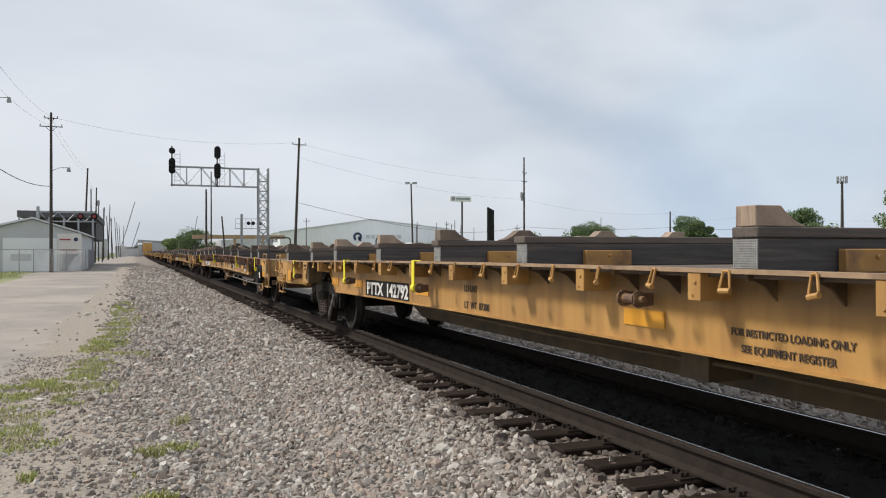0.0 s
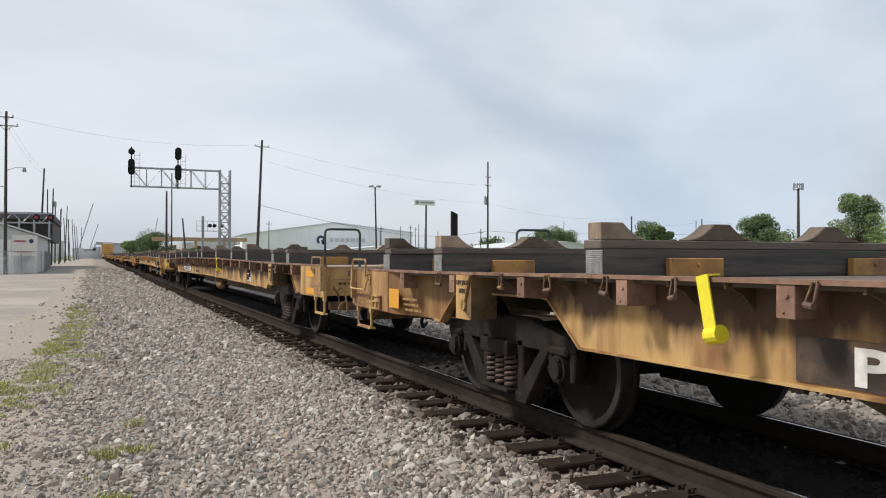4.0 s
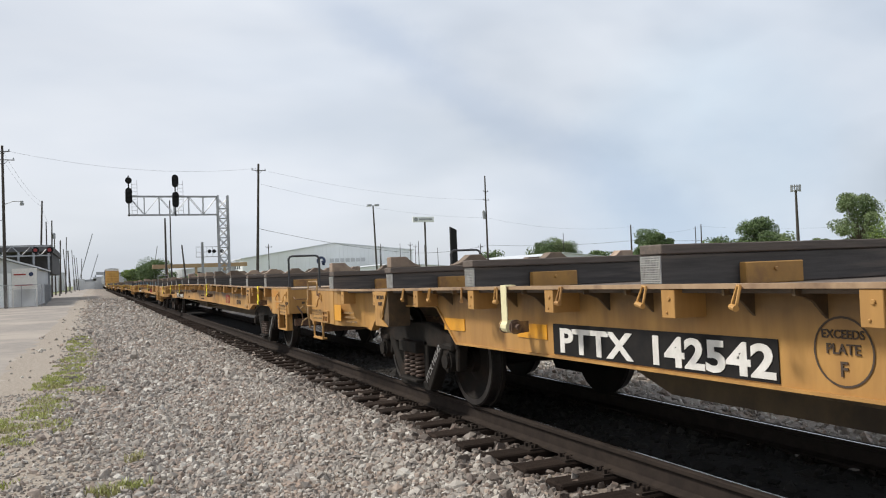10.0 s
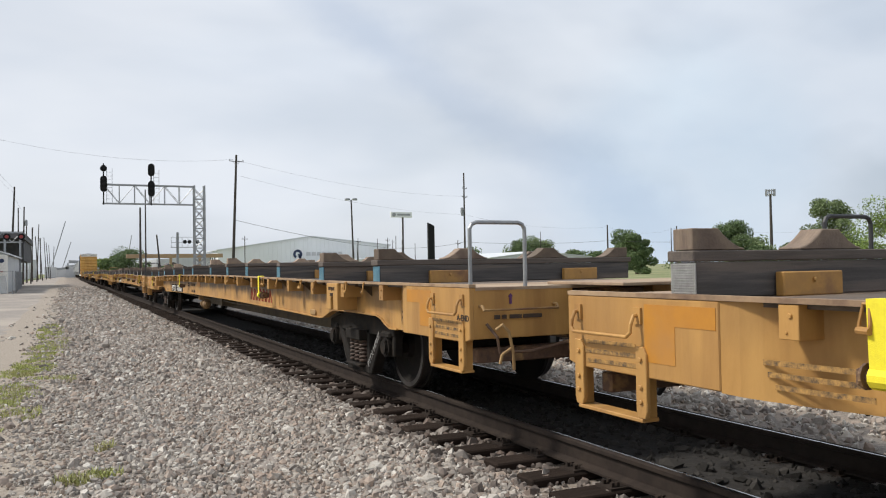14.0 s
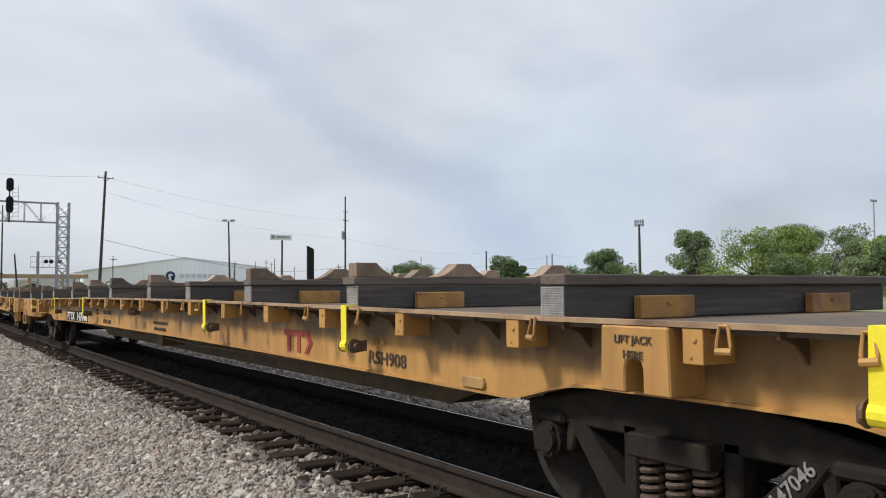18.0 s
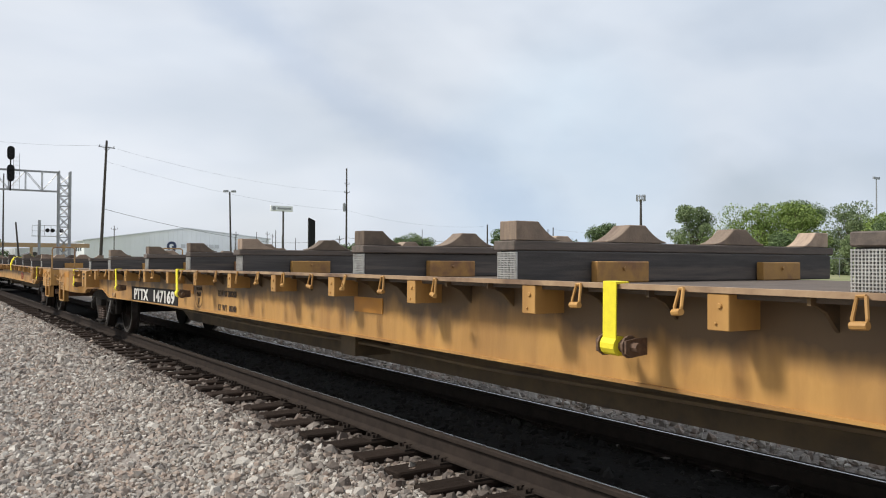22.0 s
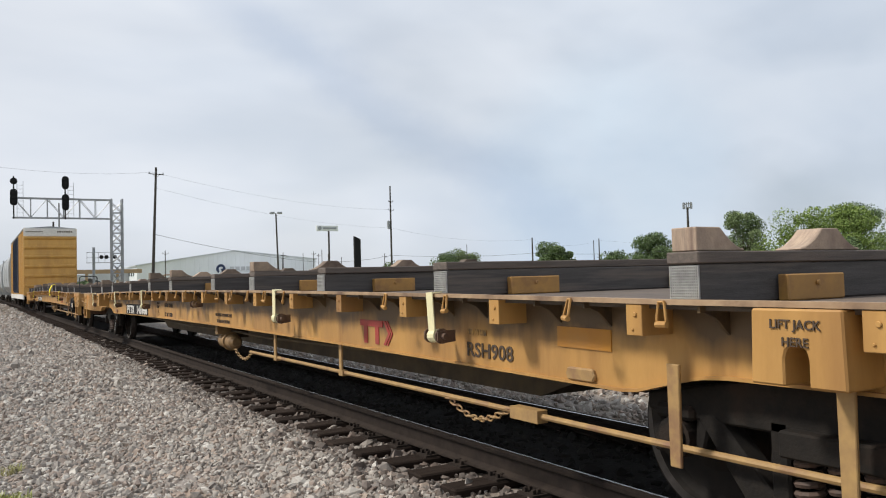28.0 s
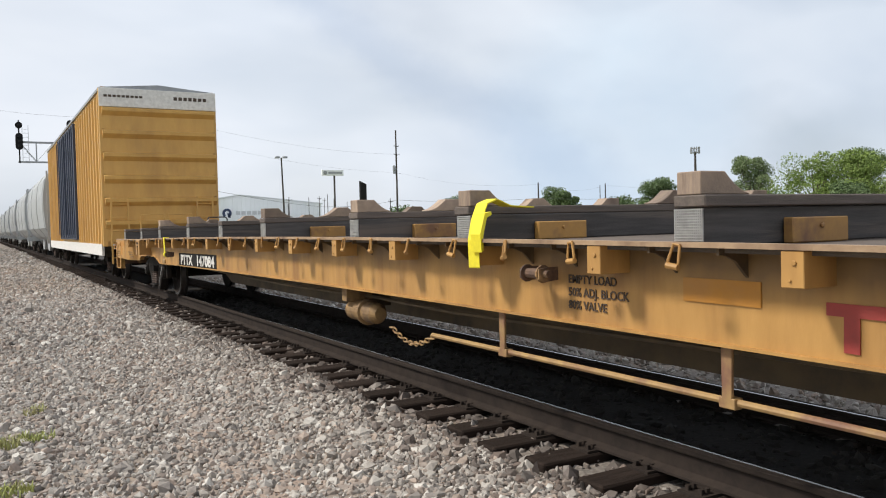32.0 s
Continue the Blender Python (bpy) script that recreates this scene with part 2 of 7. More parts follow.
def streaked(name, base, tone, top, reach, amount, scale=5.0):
    """Paint with soot, rust and the deck overhang's painted shade in ragged tongues below the seam."""
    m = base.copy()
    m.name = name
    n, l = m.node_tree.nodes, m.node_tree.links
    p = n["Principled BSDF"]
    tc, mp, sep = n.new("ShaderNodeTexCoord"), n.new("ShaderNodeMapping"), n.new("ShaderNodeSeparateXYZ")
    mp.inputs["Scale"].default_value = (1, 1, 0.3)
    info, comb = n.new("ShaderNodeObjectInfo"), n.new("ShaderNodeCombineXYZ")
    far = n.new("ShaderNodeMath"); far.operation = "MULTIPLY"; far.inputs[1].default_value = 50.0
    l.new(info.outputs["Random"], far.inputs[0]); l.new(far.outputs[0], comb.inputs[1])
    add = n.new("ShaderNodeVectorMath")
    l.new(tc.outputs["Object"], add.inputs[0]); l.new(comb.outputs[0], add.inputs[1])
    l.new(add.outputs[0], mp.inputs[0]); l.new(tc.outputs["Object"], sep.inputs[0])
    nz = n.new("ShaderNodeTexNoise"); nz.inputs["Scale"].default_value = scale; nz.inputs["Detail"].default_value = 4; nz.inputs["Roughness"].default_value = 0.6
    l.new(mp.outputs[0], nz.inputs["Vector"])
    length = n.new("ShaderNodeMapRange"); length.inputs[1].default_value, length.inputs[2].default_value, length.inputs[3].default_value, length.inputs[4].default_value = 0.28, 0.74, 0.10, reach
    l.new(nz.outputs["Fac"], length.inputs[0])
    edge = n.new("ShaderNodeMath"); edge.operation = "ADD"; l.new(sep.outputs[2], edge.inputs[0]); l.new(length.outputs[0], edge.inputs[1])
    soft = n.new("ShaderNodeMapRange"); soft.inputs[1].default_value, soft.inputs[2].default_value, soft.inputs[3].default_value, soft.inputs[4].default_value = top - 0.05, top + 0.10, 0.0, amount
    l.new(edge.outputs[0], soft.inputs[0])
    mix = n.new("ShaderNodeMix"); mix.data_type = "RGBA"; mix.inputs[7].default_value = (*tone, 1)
    # fades towards the ends, where the side swells out of the deck's shade
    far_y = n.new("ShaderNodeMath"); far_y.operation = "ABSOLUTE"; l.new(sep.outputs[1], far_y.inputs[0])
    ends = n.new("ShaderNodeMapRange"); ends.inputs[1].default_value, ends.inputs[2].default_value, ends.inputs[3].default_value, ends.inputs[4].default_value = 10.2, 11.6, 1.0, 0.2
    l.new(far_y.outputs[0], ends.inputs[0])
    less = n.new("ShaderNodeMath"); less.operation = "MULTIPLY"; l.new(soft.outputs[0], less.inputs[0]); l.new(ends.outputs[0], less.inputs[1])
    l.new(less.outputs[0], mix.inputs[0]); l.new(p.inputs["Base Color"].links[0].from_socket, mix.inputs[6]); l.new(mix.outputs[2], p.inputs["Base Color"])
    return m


# the yellow as it looks under the deck, shade put into the colour
GRIMY_SHADED = mat("grimy_shaded_yellow_paint", (0.125, 0.085, 0.042), (0.075, 0.053, 0.031), 4, 0.75, c=(0.05, 0.035, 0.022), c_scale=1.5)
GRIMY_YELLOW = mat("dusty_yellow_casting_paint", (0.30, 0.18, 0.07), (0.19, 0.115, 0.05), 9, 0.7, c=(0.10, 0.06, 0.035), c_scale=4, bump=0.15)
# oil black deepened to carry the shade under the wagons
OILY_SHADED = mat("oil_and_shade_dark_ballast", (0.034, 0.032, 0.031), (0.046, 0.043, 0.040), 26, 0.95, bump=0.5, fine=28, spec=0.06)
STENCIL_FAINT = mat("worn_stencil_paint", (0.06, 0.04, 0.025), (0.45, 0.25, 0.07), 26, 0.7)
YELLOW_OLD = mat("faded_rusty_yellow_paint", (0.53, 0.345, 0.145), (0.43, 0.255, 0.10), 5, 0.7, c=(0.17, 0.062, 0.03), c_scale=1.8, c_lo=0.46, c_hi=0.66, c_amt=0.92, stretch=(1, 1, 0.3), bump=0.12, spec=0.3,
                 d=((0.15, 0.065, 0.03), 2.6, 0.51, 0.66, 0.75, (1, 1, 0.1)))
# the soot and rust tongues also hold the deck overhang's shade
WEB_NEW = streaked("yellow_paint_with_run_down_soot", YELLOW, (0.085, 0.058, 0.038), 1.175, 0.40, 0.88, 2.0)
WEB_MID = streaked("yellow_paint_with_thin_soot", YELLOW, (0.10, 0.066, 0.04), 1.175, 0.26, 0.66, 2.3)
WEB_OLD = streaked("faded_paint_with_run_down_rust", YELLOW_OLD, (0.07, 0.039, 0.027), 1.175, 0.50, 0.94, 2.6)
# soot plus the unlit side's shade, mixed into one dark yellow
SOOTY_SHADED = mat("sooty_shaded_yellow_paint", (0.105, 0.066, 0.032), (0.06, 0.042, 0.026), 7, 0.8, c=(0.20, 0.125, 0.05), c_scale=3, c_lo=0.5, c_hi=0.75, bump=0.12)
ORANGE = mat("orange_reflective_patch", (0.72, 0.33, 0.02), (0.66, 0.30, 0.02), 9, 0.45)
TOUCH_UP = mat("fresher_orange_touch_up_paint", (0.50, 0.215, 0.022), (0.44, 0.185, 0.022), 6, 0.55, c=(0.4, 0.2, 0.06), c_scale=2, c_lo=0.5, c_hi=0.8)
WINCHM = mat("rusty_winch_steel", (0.085, 0.05, 0.035), (0.15, 0.085, 0.05), 16, 0.75, c=(0.34, 0.2, 0.08), c_scale=5, c_lo=0.55, c_hi=0.7, bump=0.2)
PURPLE = mat("purple_paint_mark", (0.10, 0.03, 0.12), None, 9, 0.6)
BLACKP = mat("black_stencil_paint", (0.014, 0.014, 0.015), (0.024, 0.022, 0.021), 8, 0.8, spec=0.15)
PANEL_OLD = mat("rusted_number_panel_paint", (0.075, 0.047, 0.035), (0.03, 0.025, 0.023), 6, 0.8, c=(0.22, 0.13, 0.07), c_scale=2.5, c_lo=0.5, c_hi=0.7)
WHITEP = mat("white_stencil_paint", (0.78, 0.76, 0.72), (0.62, 0.6, 0.56), 12, 0.6)
TRUCKLET = mat("worn_grey_white_stencil_paint", (0.34, 0.33, 0.32), (0.12, 0.115, 0.11), 30, 0.8)
REDP = mat("red_stencil_paint", (0.38, 0.05, 0.04), (0.29, 0.045, 0.035), 9, 0.6)
STENCIL = mat("dark_stencil_paint", (0.05, 0.035, 0.025), (0.08, 0.05, 0.03), 20, 0.7)
RUSTY = mat("flaking_brown_rust", (0.20, 0.105, 0.07), (0.29, 0.17, 0.115), 7, 0.85, c=(0.10, 0.055, 0.038), c_scale=3, c_lo=0.48, c_hi=0.68, bump=0.15, rand=0.3)
RIMM = mat("worn_deck_edge_steel", (0.30, 0.195, 0.115), (0.40, 0.275, 0.165), 7, 0.75, c=(0.14, 0.085, 0.055), c_scale=2.2, c_lo=0.5, c_hi=0.7, bump=0.1)
DECKDARK = mat("dark_deck_boards", (0.085, 0.067, 0.054), (0.13, 0.10, 0.08), 5, 0.85, c=(0.17, 0.125, 0.09), c_scale=0.8, c_lo=0.5, c_hi=0.72, bump=0.15)
DECK = mat("rusty_deck_steel", (0.27, 0.185, 0.125), (0.37, 0.27, 0.18), 6, 0.8, c=(0.44, 0.34, 0.23), c_scale=1.0, bump=0.1)
UNDER = mat("dark_underframe_steel", (0.032, 0.028, 0.025), (0.05, 0.04, 0.033), 7, 0.85, bump=0.15, spec=0.15)
TRUCKM = mat("grimy_cast_steel", (0.015, 0.0135, 0.0125), (0.023, 0.0195, 0.0165), 9, 0.85, bump=0.2, c=(0.034, 0.024, 0.018), c_scale=3, spec=0.15)
SPRING = mat("rusty_spring_steel", (0.06, 0.04, 0.03), (0.09, 0.055, 0.04), 14, 0.75)
WHEELM = mat("worn_wheel_steel", (0.016, 0.0145, 0.013), (0.023, 0.019, 0.0165), 6, 0.8, 0.0, c=(0.028, 0.02, 0.016), c_scale=4, spec=0.12)
TREAD = mat("polished_tread_steel", (0.13, 0.12, 0.115), (0.09, 0.083, 0.08), 10, 0.4, 0.9)
TIMBER = mat("creosoted_grey_timber", (0.062, 0.056, 0.053), (0.098, 0.088, 0.083), 4, 0.88, stretch=(0.5, 6, 8), bump=0.3, rand=0.12, c=(0.15, 0.12, 0.10), c_scale=1.0)
PLANK = mat("brown_grey_weathered_plank", (0.095, 0.078, 0.068), (0.15, 0.12, 0.10), 5, 0.85, stretch=(0.5, 6, 8), bump=0.25, rand=0.15)
CHOCK = mat("cut_wood_saddle", (0.29, 0.215, 0.155), (0.20, 0.15, 0.115), 7, 0.85, stretch=(1, 6, 1), rand=0.6, bump=0.2, c=(0.13, 0.09, 0.07), c_scale=2.2)
STOPM = mat("ochre_painted_stop_steel", (0.44, 0.235, 0.06), (0.35, 0.185, 0.055), 8, 0.6, rand=0.1, c=(0.2, 0.1, 0.05), c_scale=3)
MESHM = mat("galvanised_expanded_metal", (0.47, 0.47, 0.45), (0.33, 0.32, 0.31), 14, 0.5, 0.4)
STRAP = mat("yellow_webbing", (0.86, 0.74, 0.03), (0.78, 0.66, 0.03), 30, 0.75, bump=0.15, fine=200)
STRAP_DIRTY = mat("dirty_brown_webbing", (0.24, 0.19, 0.13), (0.17, 0.13, 0.095), 20, 0.85)
STRAP_PALE = mat("faded_pale_webbing", (0.76, 0.70, 0.42), (0.7, 0.64, 0.4), 30, 0.8)
PALEROD = mat("dusty_grey_rod_steel", (0.25, 0.22, 0.185), (0.17, 0.145, 0.12), 12, 0.7)
PIPE = mat("painted_pipe", (0.40, 0.25, 0.095), (0.29, 0.175, 0.075), 10, 0.6, c=(0.2, 0.1, 0.06), c_scale=3)
HOOPB = mat("black_painted_pipe", (0.025, 0.026, 0.03), (0.04, 0.04, 0.042), 10, 0.5)
# darker than the stones: the shade in their gaps is put into the bed's colour
BALLAST = mat("crushed_limestone_bed", (0.13, 0.112, 0.097), (0.25, 0.22, 0.19), 26, 0.92, c=(0.30, 0.235, 0.18), c_scale=0.35, c_lo=0.45, c_hi=0.7, bump=0.9, fine=28)
TIE = mat("old_creosoted_sleeper", (0.022, 0.016, 0.013), (0.042, 0.030, 0.024), 5, 0.95, stretch=(0.6, 6, 6), bump=0.4, rand=0.25, spec=0.1)
RAILSIDE = mat("brown_rail_steel", (0.028, 0.022, 0.019), (0.042, 0.032, 0.026), 9, 0.85, spec=0.1)
RAILTOP = mat("shiny_rail_head", (0.45, 0.43, 0.42), (0.36, 0.34, 0.33), 20, 0.25, 1.0)
ROAD = mat("worn_asphalt_with_dust", (0.27, 0.24, 0.212), (0.215, 0.19, 0.168), 3, 0.9, c=(0.34, 0.295, 0.25), c_scale=0.22, c_lo=0.42, c_hi=0.62, bump=0.25, fine=45)
EARTH = mat("dry_grassy_earth", (0.21, 0.23, 0.09), (0.29, 0.27, 0.15), 2.2, 0.95, c=(0.13, 0.16, 0.055), c_scale=0.12, c_lo=0.45, c_hi=0.6, bump=0.4, fine=20)
GRASSM = mat("spring_grass", (0.30, 0.34, 0.09), (0.40, 0.41, 0.15), 3, 0.85, c=(0.33, 0.30, 0.15), c_scale=2.0)
GALV = mat("galvanised_steel", (0.36, 0.37, 0.38), (0.28, 0.29, 0.30), 5, 0.5, 0.6)
POLEW = mat("weathered_pole_wood", (0.045, 0.039, 0.035), (0.075, 0.063, 0.055), 6, 0.9, stretch=(6, 6, 0.4), bump=0.3)
BLACKM = mat("matt_black_metal", (0.012, 0.012, 0.013), (0.019, 0.019, 0.02), 10, 0.8, spec=0.2)
WIREM = mat("black_cable", (0.09, 0.09, 0.095), None, 5, 0.7)
WHITEB = mat("white_sheet_metal", (0.80, 0.82, 0.83), (0.74, 0.76, 0.77), 0.25, 0.6, stretch=(1, 1, 0.3))
GREYB = mat("grey_sheet_metal", (0.55, 0.56, 0.57), (0.48, 0.49, 0.50), 0.4, 0.6)
ROOFM = mat("pale_roof_metal", (0.62, 0.64, 0.66), (0.55, 0.57, 0.59), 0.5, 0.5)
DARKB = mat("dark_open_shed", (0.06, 0.06, 0.065), (0.09, 0.085, 0.085), 0.8, 0.8)
LOGOB = mat("navy_logo_paint", (0.02, 0.035, 0.09), None, 5, 0.5)
TANC = mat("tan_concrete_beam", (0.42, 0.29, 0.17), (0.36, 0.25, 0.15), 1, 0.85)
BARK = mat("tree_bark", (0.10, 0.075, 0.055), (0.16, 0.125, 0.095), 6, 0.95, stretch=(4, 4, 0.6), bump=0.4)
GLASSM = mat("dark_window_glass", (0.03, 0.04, 0.05), None, 2, 0.1)
HOPPER = mat("pale_grey_hopper_paint", (0.42, 0.435, 0.44), (0.35, 0.365, 0.365), 1.2, 0.5, c=(0.22, 0.20, 0.175), c_scale=0.7, c_lo=0.55, c_hi=0.8, stretch=(1, 1, 0.3))
BOXY = mat("boxcar_yellow_paint", (0.66, 0.39, 0.11), (0.58, 0.33, 0.09), 3, 0.55, c=(0.30, 0.16, 0.06), c_scale=0.8, c_lo=0.5, c_hi=0.8, c_amt=0.7, stretch=(1, 1, 0.3))
BLUED = mat("dark_blue_door_paint", (0.02, 0.03, 0.06), (0.035, 0.045, 0.075), 3, 0.55)
REDL = mat("red_signal_lens", (0.24, 0.02, 0.02), None, 4, 0.3)


# the bed turns to dusty earth towards the road
bn, bl = BALLAST.node_tree.nodes, BALLAST.node_tree.links
b_tc, b_sep, b_nz, b_add, b_ramp, b_mix, b_earth = (bn.new("ShaderNodeTexCoord"), bn.new("ShaderNodeSeparateXYZ"), bn.new("ShaderNodeTexNoise"), bn.new("ShaderNodeMath"),
                                                    bn.new("ShaderNodeMapRange"), bn.new("ShaderNodeMix"), bn.new("ShaderNodeValToRGB"))
b_nz.inputs["Scale"].default_value, b_nz.inputs["Detail"].default_value, b_nz.inputs["Roughness"].default_value = 1.1, 6, 0.65
b_add.operation = "MULTIPLY_ADD"; b_add.inputs[1].default_value = 3.2
b_ramp.inputs[1].default_value, b_ramp.inputs[2].default_value = 1.2, 2.2
b_mix.data_type = "RGBA"
b_earth.color_ramp.elements[0].position, b_earth.color_ramp.elements[0].color = 0.38, (0.24, 0.20, 0.16, 1)
b_earth.color_ramp.elements[1].position, b_earth.color_ramp.elements[1].color = 0.62, (0.33, 0.285, 0.235, 1)
b_fine = bn.new("ShaderNodeTexNoise"); b_fine.inputs["Scale"].default_value, b_fine.inputs["Detail"].default_value = 24, 5
bl.new(b_tc.outputs["Object"], b_sep.inputs[0]); bl.new(b_tc.outputs["Object"], b_nz.inputs["Vector"]); bl.new(b_tc.outputs["Object"], b_fine.inputs["Vector"])
bl.new(b_nz.outputs["Fac"], b_add.inputs[0]); bl.new(b_sep.outputs[0], b_add.inputs[2]); bl.new(b_add.outputs[0], b_ramp.inputs[0])
bl.new(b_fine.outputs["Fac"], b_earth.inputs[0])
b_col = bn["Principled BSDF"].inputs["Base Color"]
bl.new(b_ramp.outputs[0], b_mix.inputs[0]); bl.new(b_earth.outputs[0], b_mix.inputs[6]); bl.new(b_col.links[0].from_socket, b_mix.inputs[7]); bl.new(b_mix.outputs[2], b_col)


def leafy(name, a, b):
    m = mat(name, a, b, 0.8, 0.75)
    n, l = m.node_tree.nodes, m.node_tree.links
    p = n["Principled BSDF"]
    geo = n.new("ShaderNodeNewGeometry")
    hs = n.new("ShaderNodeHueSaturation")
    mr = n.new("ShaderNodeMapRange"); mr.inputs["To Min"].default_value, mr.inputs["To Max"].default_value = 0.68, 1.3
    l.new(geo.outputs["Random Per Island"], mr.inputs[0]); l.new(mr.outputs[0], hs.inputs["Value"])
    l.new(p.inputs["Base Color"].links[0].from_socket, hs.inputs["Color"]); l.new(hs.outputs[0], p.inputs["Base Color"])
    p.inputs["Transmission Weight"].default_value = 0.0
    return m


LEAF = leafy("fresh_oak_leaves", (0.155, 0.225, 0.045), (0.215, 0.29, 0.07))
LEAF_DARK = leafy("dark_oak_leaves", (0.095, 0.145, 0.055), (0.135, 0.19, 0.075))
LEAF_GREY = leafy("grey_green_leaves", (0.15, 0.205, 0.085), (0.19, 0.24, 0.11))


def pebbly(name, tones, dust):
    """Stones, each of one of a few tones, with dust in patches."""
    m = mat(name, dust, None, 40, 0.9)
    n, l = m.node_tree.nodes, m.node_tree.links
    p = n["Principled BSDF"]
    geo, rp = n.new("ShaderNodeNewGeometry"), n.new("ShaderNodeValToRGB")
    rp.color_ramp.interpolation = "CONSTANT"
    while len(rp.color_ramp.elements) < len(tones):
        rp.color_ramp.elements.new(0.5)
    for i, t in enumerate(tones):
        rp.color_ramp.elements[i].position, rp.color_ramp.elements[i].color = i / len(tones), (*t, 1)
    l.new(geo.outputs["Random Per Island"], rp.inputs[0])
    nz = n.new("ShaderNodeTexNoise"); nz.inputs["Scale"].default_value = 45; nz.inputs["Detail"].default_value = 3
    tc = n.new("ShaderNodeTexCoord"); l.new(tc.outputs["Object"], nz.inputs["Vector"])
    mr = n.new("ShaderNodeMapRange"); mr.inputs["To Min"].default_value, mr.inputs["To Max"].default_value = 0.65, 1.35
    l.new(nz.outputs["Fac"], mr.inputs[0])
    hs = n.new("ShaderNodeHueSaturation"); l.new(mr.outputs[0], hs.inputs["Value"]); l.new(rp.outputs[0], hs.inputs["Color"])
    l.new(hs.outputs[0], p.inputs["Base Color"])
    return m


STONE = pebbly("broken_limestone", [(0.33, 0.298, 0.262), (0.26, 0.233, 0.206), (0.40, 0.367, 0.325), (0.21, 0.186, 0.165), (0.35, 0.28, 0.228), (0.30, 0.27, 0.237), (0.50, 0.468, 0.42), (0.30, 0.248, 0.208), (0.37, 0.332, 0.29), (0.27, 0.222, 0.188)], (0.3, 0.27, 0.24))
STONE_GRIMY_SHADED = pebbly("rust_dusted_shade_dark_limestone", [(0.17, 0.14, 0.12), (0.12, 0.098, 0.084), (0.23, 0.20, 0.175), (0.145, 0.11, 0.09), (0.19, 0.155, 0.13), (0.29, 0.26, 0.23), (0.10, 0.082, 0.07)], (0.2, 0.17, 0.14))
BLUECAP = mat("blue_painted_mesh", (0.10, 0.24, 0.33), (0.15, 0.30, 0.38), 12, 0.5)
PATHM = mat("reddish_worn_gravel", (0.34, 0.255, 0.20), (0.25, 0.195, 0.158), 22, 0.95, c=(0.25, 0.22, 0.195), c_scale=1.6, c_lo=0.48, c_hi=0.62, bump=0.7, fine=40)
STONE_OILY_SHADED = leafy("oil_and_shade_dark_stones", (0.034, 0.032, 0.030), (0.048, 0.044, 0.040))
STONE_OILY_SHADED.node_tree.nodes["Principled BSDF"].inputs["Specular IOR Level"].default_value = 0.06


# ---- mesh tools ----
class Shape:
    """Vertices and faces gathered piece by piece."""

    def __init__(self):
        self.v, self.f, self.s = [], [], []

    def add(self, verts, faces, slot=0):
        k = len(self.v)
        self.v += [tuple(p) for p in verts]
        self.f += [tuple(i + k for i in q) for q in faces]
        self.s += [slot] * len(faces)
        return self

    def box(self, x0, x1, y0, y1, z0, z1, slot=0):
        return self.add([(x, y, z) for z in (z0, z1) for y in (y0, y1) for x in (x0, x1)],
                        [(0, 2, 3, 1), (4, 5, 7, 6), (0, 1, 5, 4), (2, 6, 7, 3), (0, 4, 6, 2), (1, 3, 7, 5)], slot)

    def tube(self, p, q, r, n=10, r2=None, slot=0):
        p, q = Vector(p), Vector(q)
        d = (q - p).normalized()
        u = d.orthogonal().normalized()
        w = d.cross(u)
        r2 = r if r2 is None else r2
        ring = [(math.cos(2 * math.pi * i / n), math.sin(2 * math.pi * i / n)) for i in range(n)]
        vs = [p + (u * a + w * b) * r for a, b in ring] + [q + (u * a + w * b) * r2 for a, b in ring]
        fs = [(i, (i + 1) % n, n + (i + 1) % n, n + i) for i in range(n)]
        return self.add(vs, fs + [tuple(range(n - 1, -1, -1)), tuple(range(n, 2 * n))], slot)

    def path(self, pts, r, n=8, slot=0):
        """A pipe bent along the points, in one piece."""
        pts = [Vector(p) for p in pts]
        k = len(pts)
        u = (pts[1] - pts[0]).orthogonal().normalized()
        vs, fs = [], []
        for i, p in enumerate(pts):
            a, b = pts[max(0, i - 1)], pts[min(k - 1, i + 1)]
            d = (p - a).normalized() + (b - p).normalized()
            d = d.normalized() if d.length > 1e-6 else (b - p).normalized()
            u = (u - d * u.dot(d)).normalized()
            w = d.cross(u)
            vs += [p + (u * math.cos(2 * math.pi * j / n) + w * math.sin(2 * math.pi * j / n)) * r for j in range(n)]
        for i in range(k - 1):
            fs += [(i * n + j, i * n + (j + 1) % n, (i + 1) * n + (j + 1) % n, (i + 1) * n + j) for j in range(n)]
        return self.add(vs, fs + [tuple(range(n - 1, -1, -1)), tuple(range((k - 1) * n, k * n))], slot)

    def prism(self, outline, axis, lo, hi, slot=0):
        """A flat outline (in the two other axes, in order) drawn out along an axis."""
        n = len(outline)
        def at(p, d):
            return {"x": (d, p[0], p[1]), "y": (p[0], d, p[1]), "z": (p[0], p[1], d)}[axis]
        vs = [at(p, lo) for p in outline] + [at(p, hi) for p in outline]
        fs = [(i, (i + 1) % n, n + (i + 1) % n, n + i) for i in range(n)]
        return self.add(vs, fs + [tuple(range(n - 1, -1, -1)), tuple(range(n, 2 * n))], slot)

    def mesh(self, name, mats, bevel=0.0, smooth=False):
        me = bpy.data.meshes.new(name)
        me.from_pydata(self.v, [], self.f)
        for m in (mats if isinstance(mats, (list, tuple)) else [mats]):
            me.materials.append(m)
        me.polygons.foreach_set("material_index", self.s)
        bm = bmesh.new()
        bm.from_mesh(me)
        bmesh.ops.remove_doubles(bm, verts=bm.verts, dist=1e-5)
        bmesh.ops.recalc_face_normals(bm, faces=bm.faces)
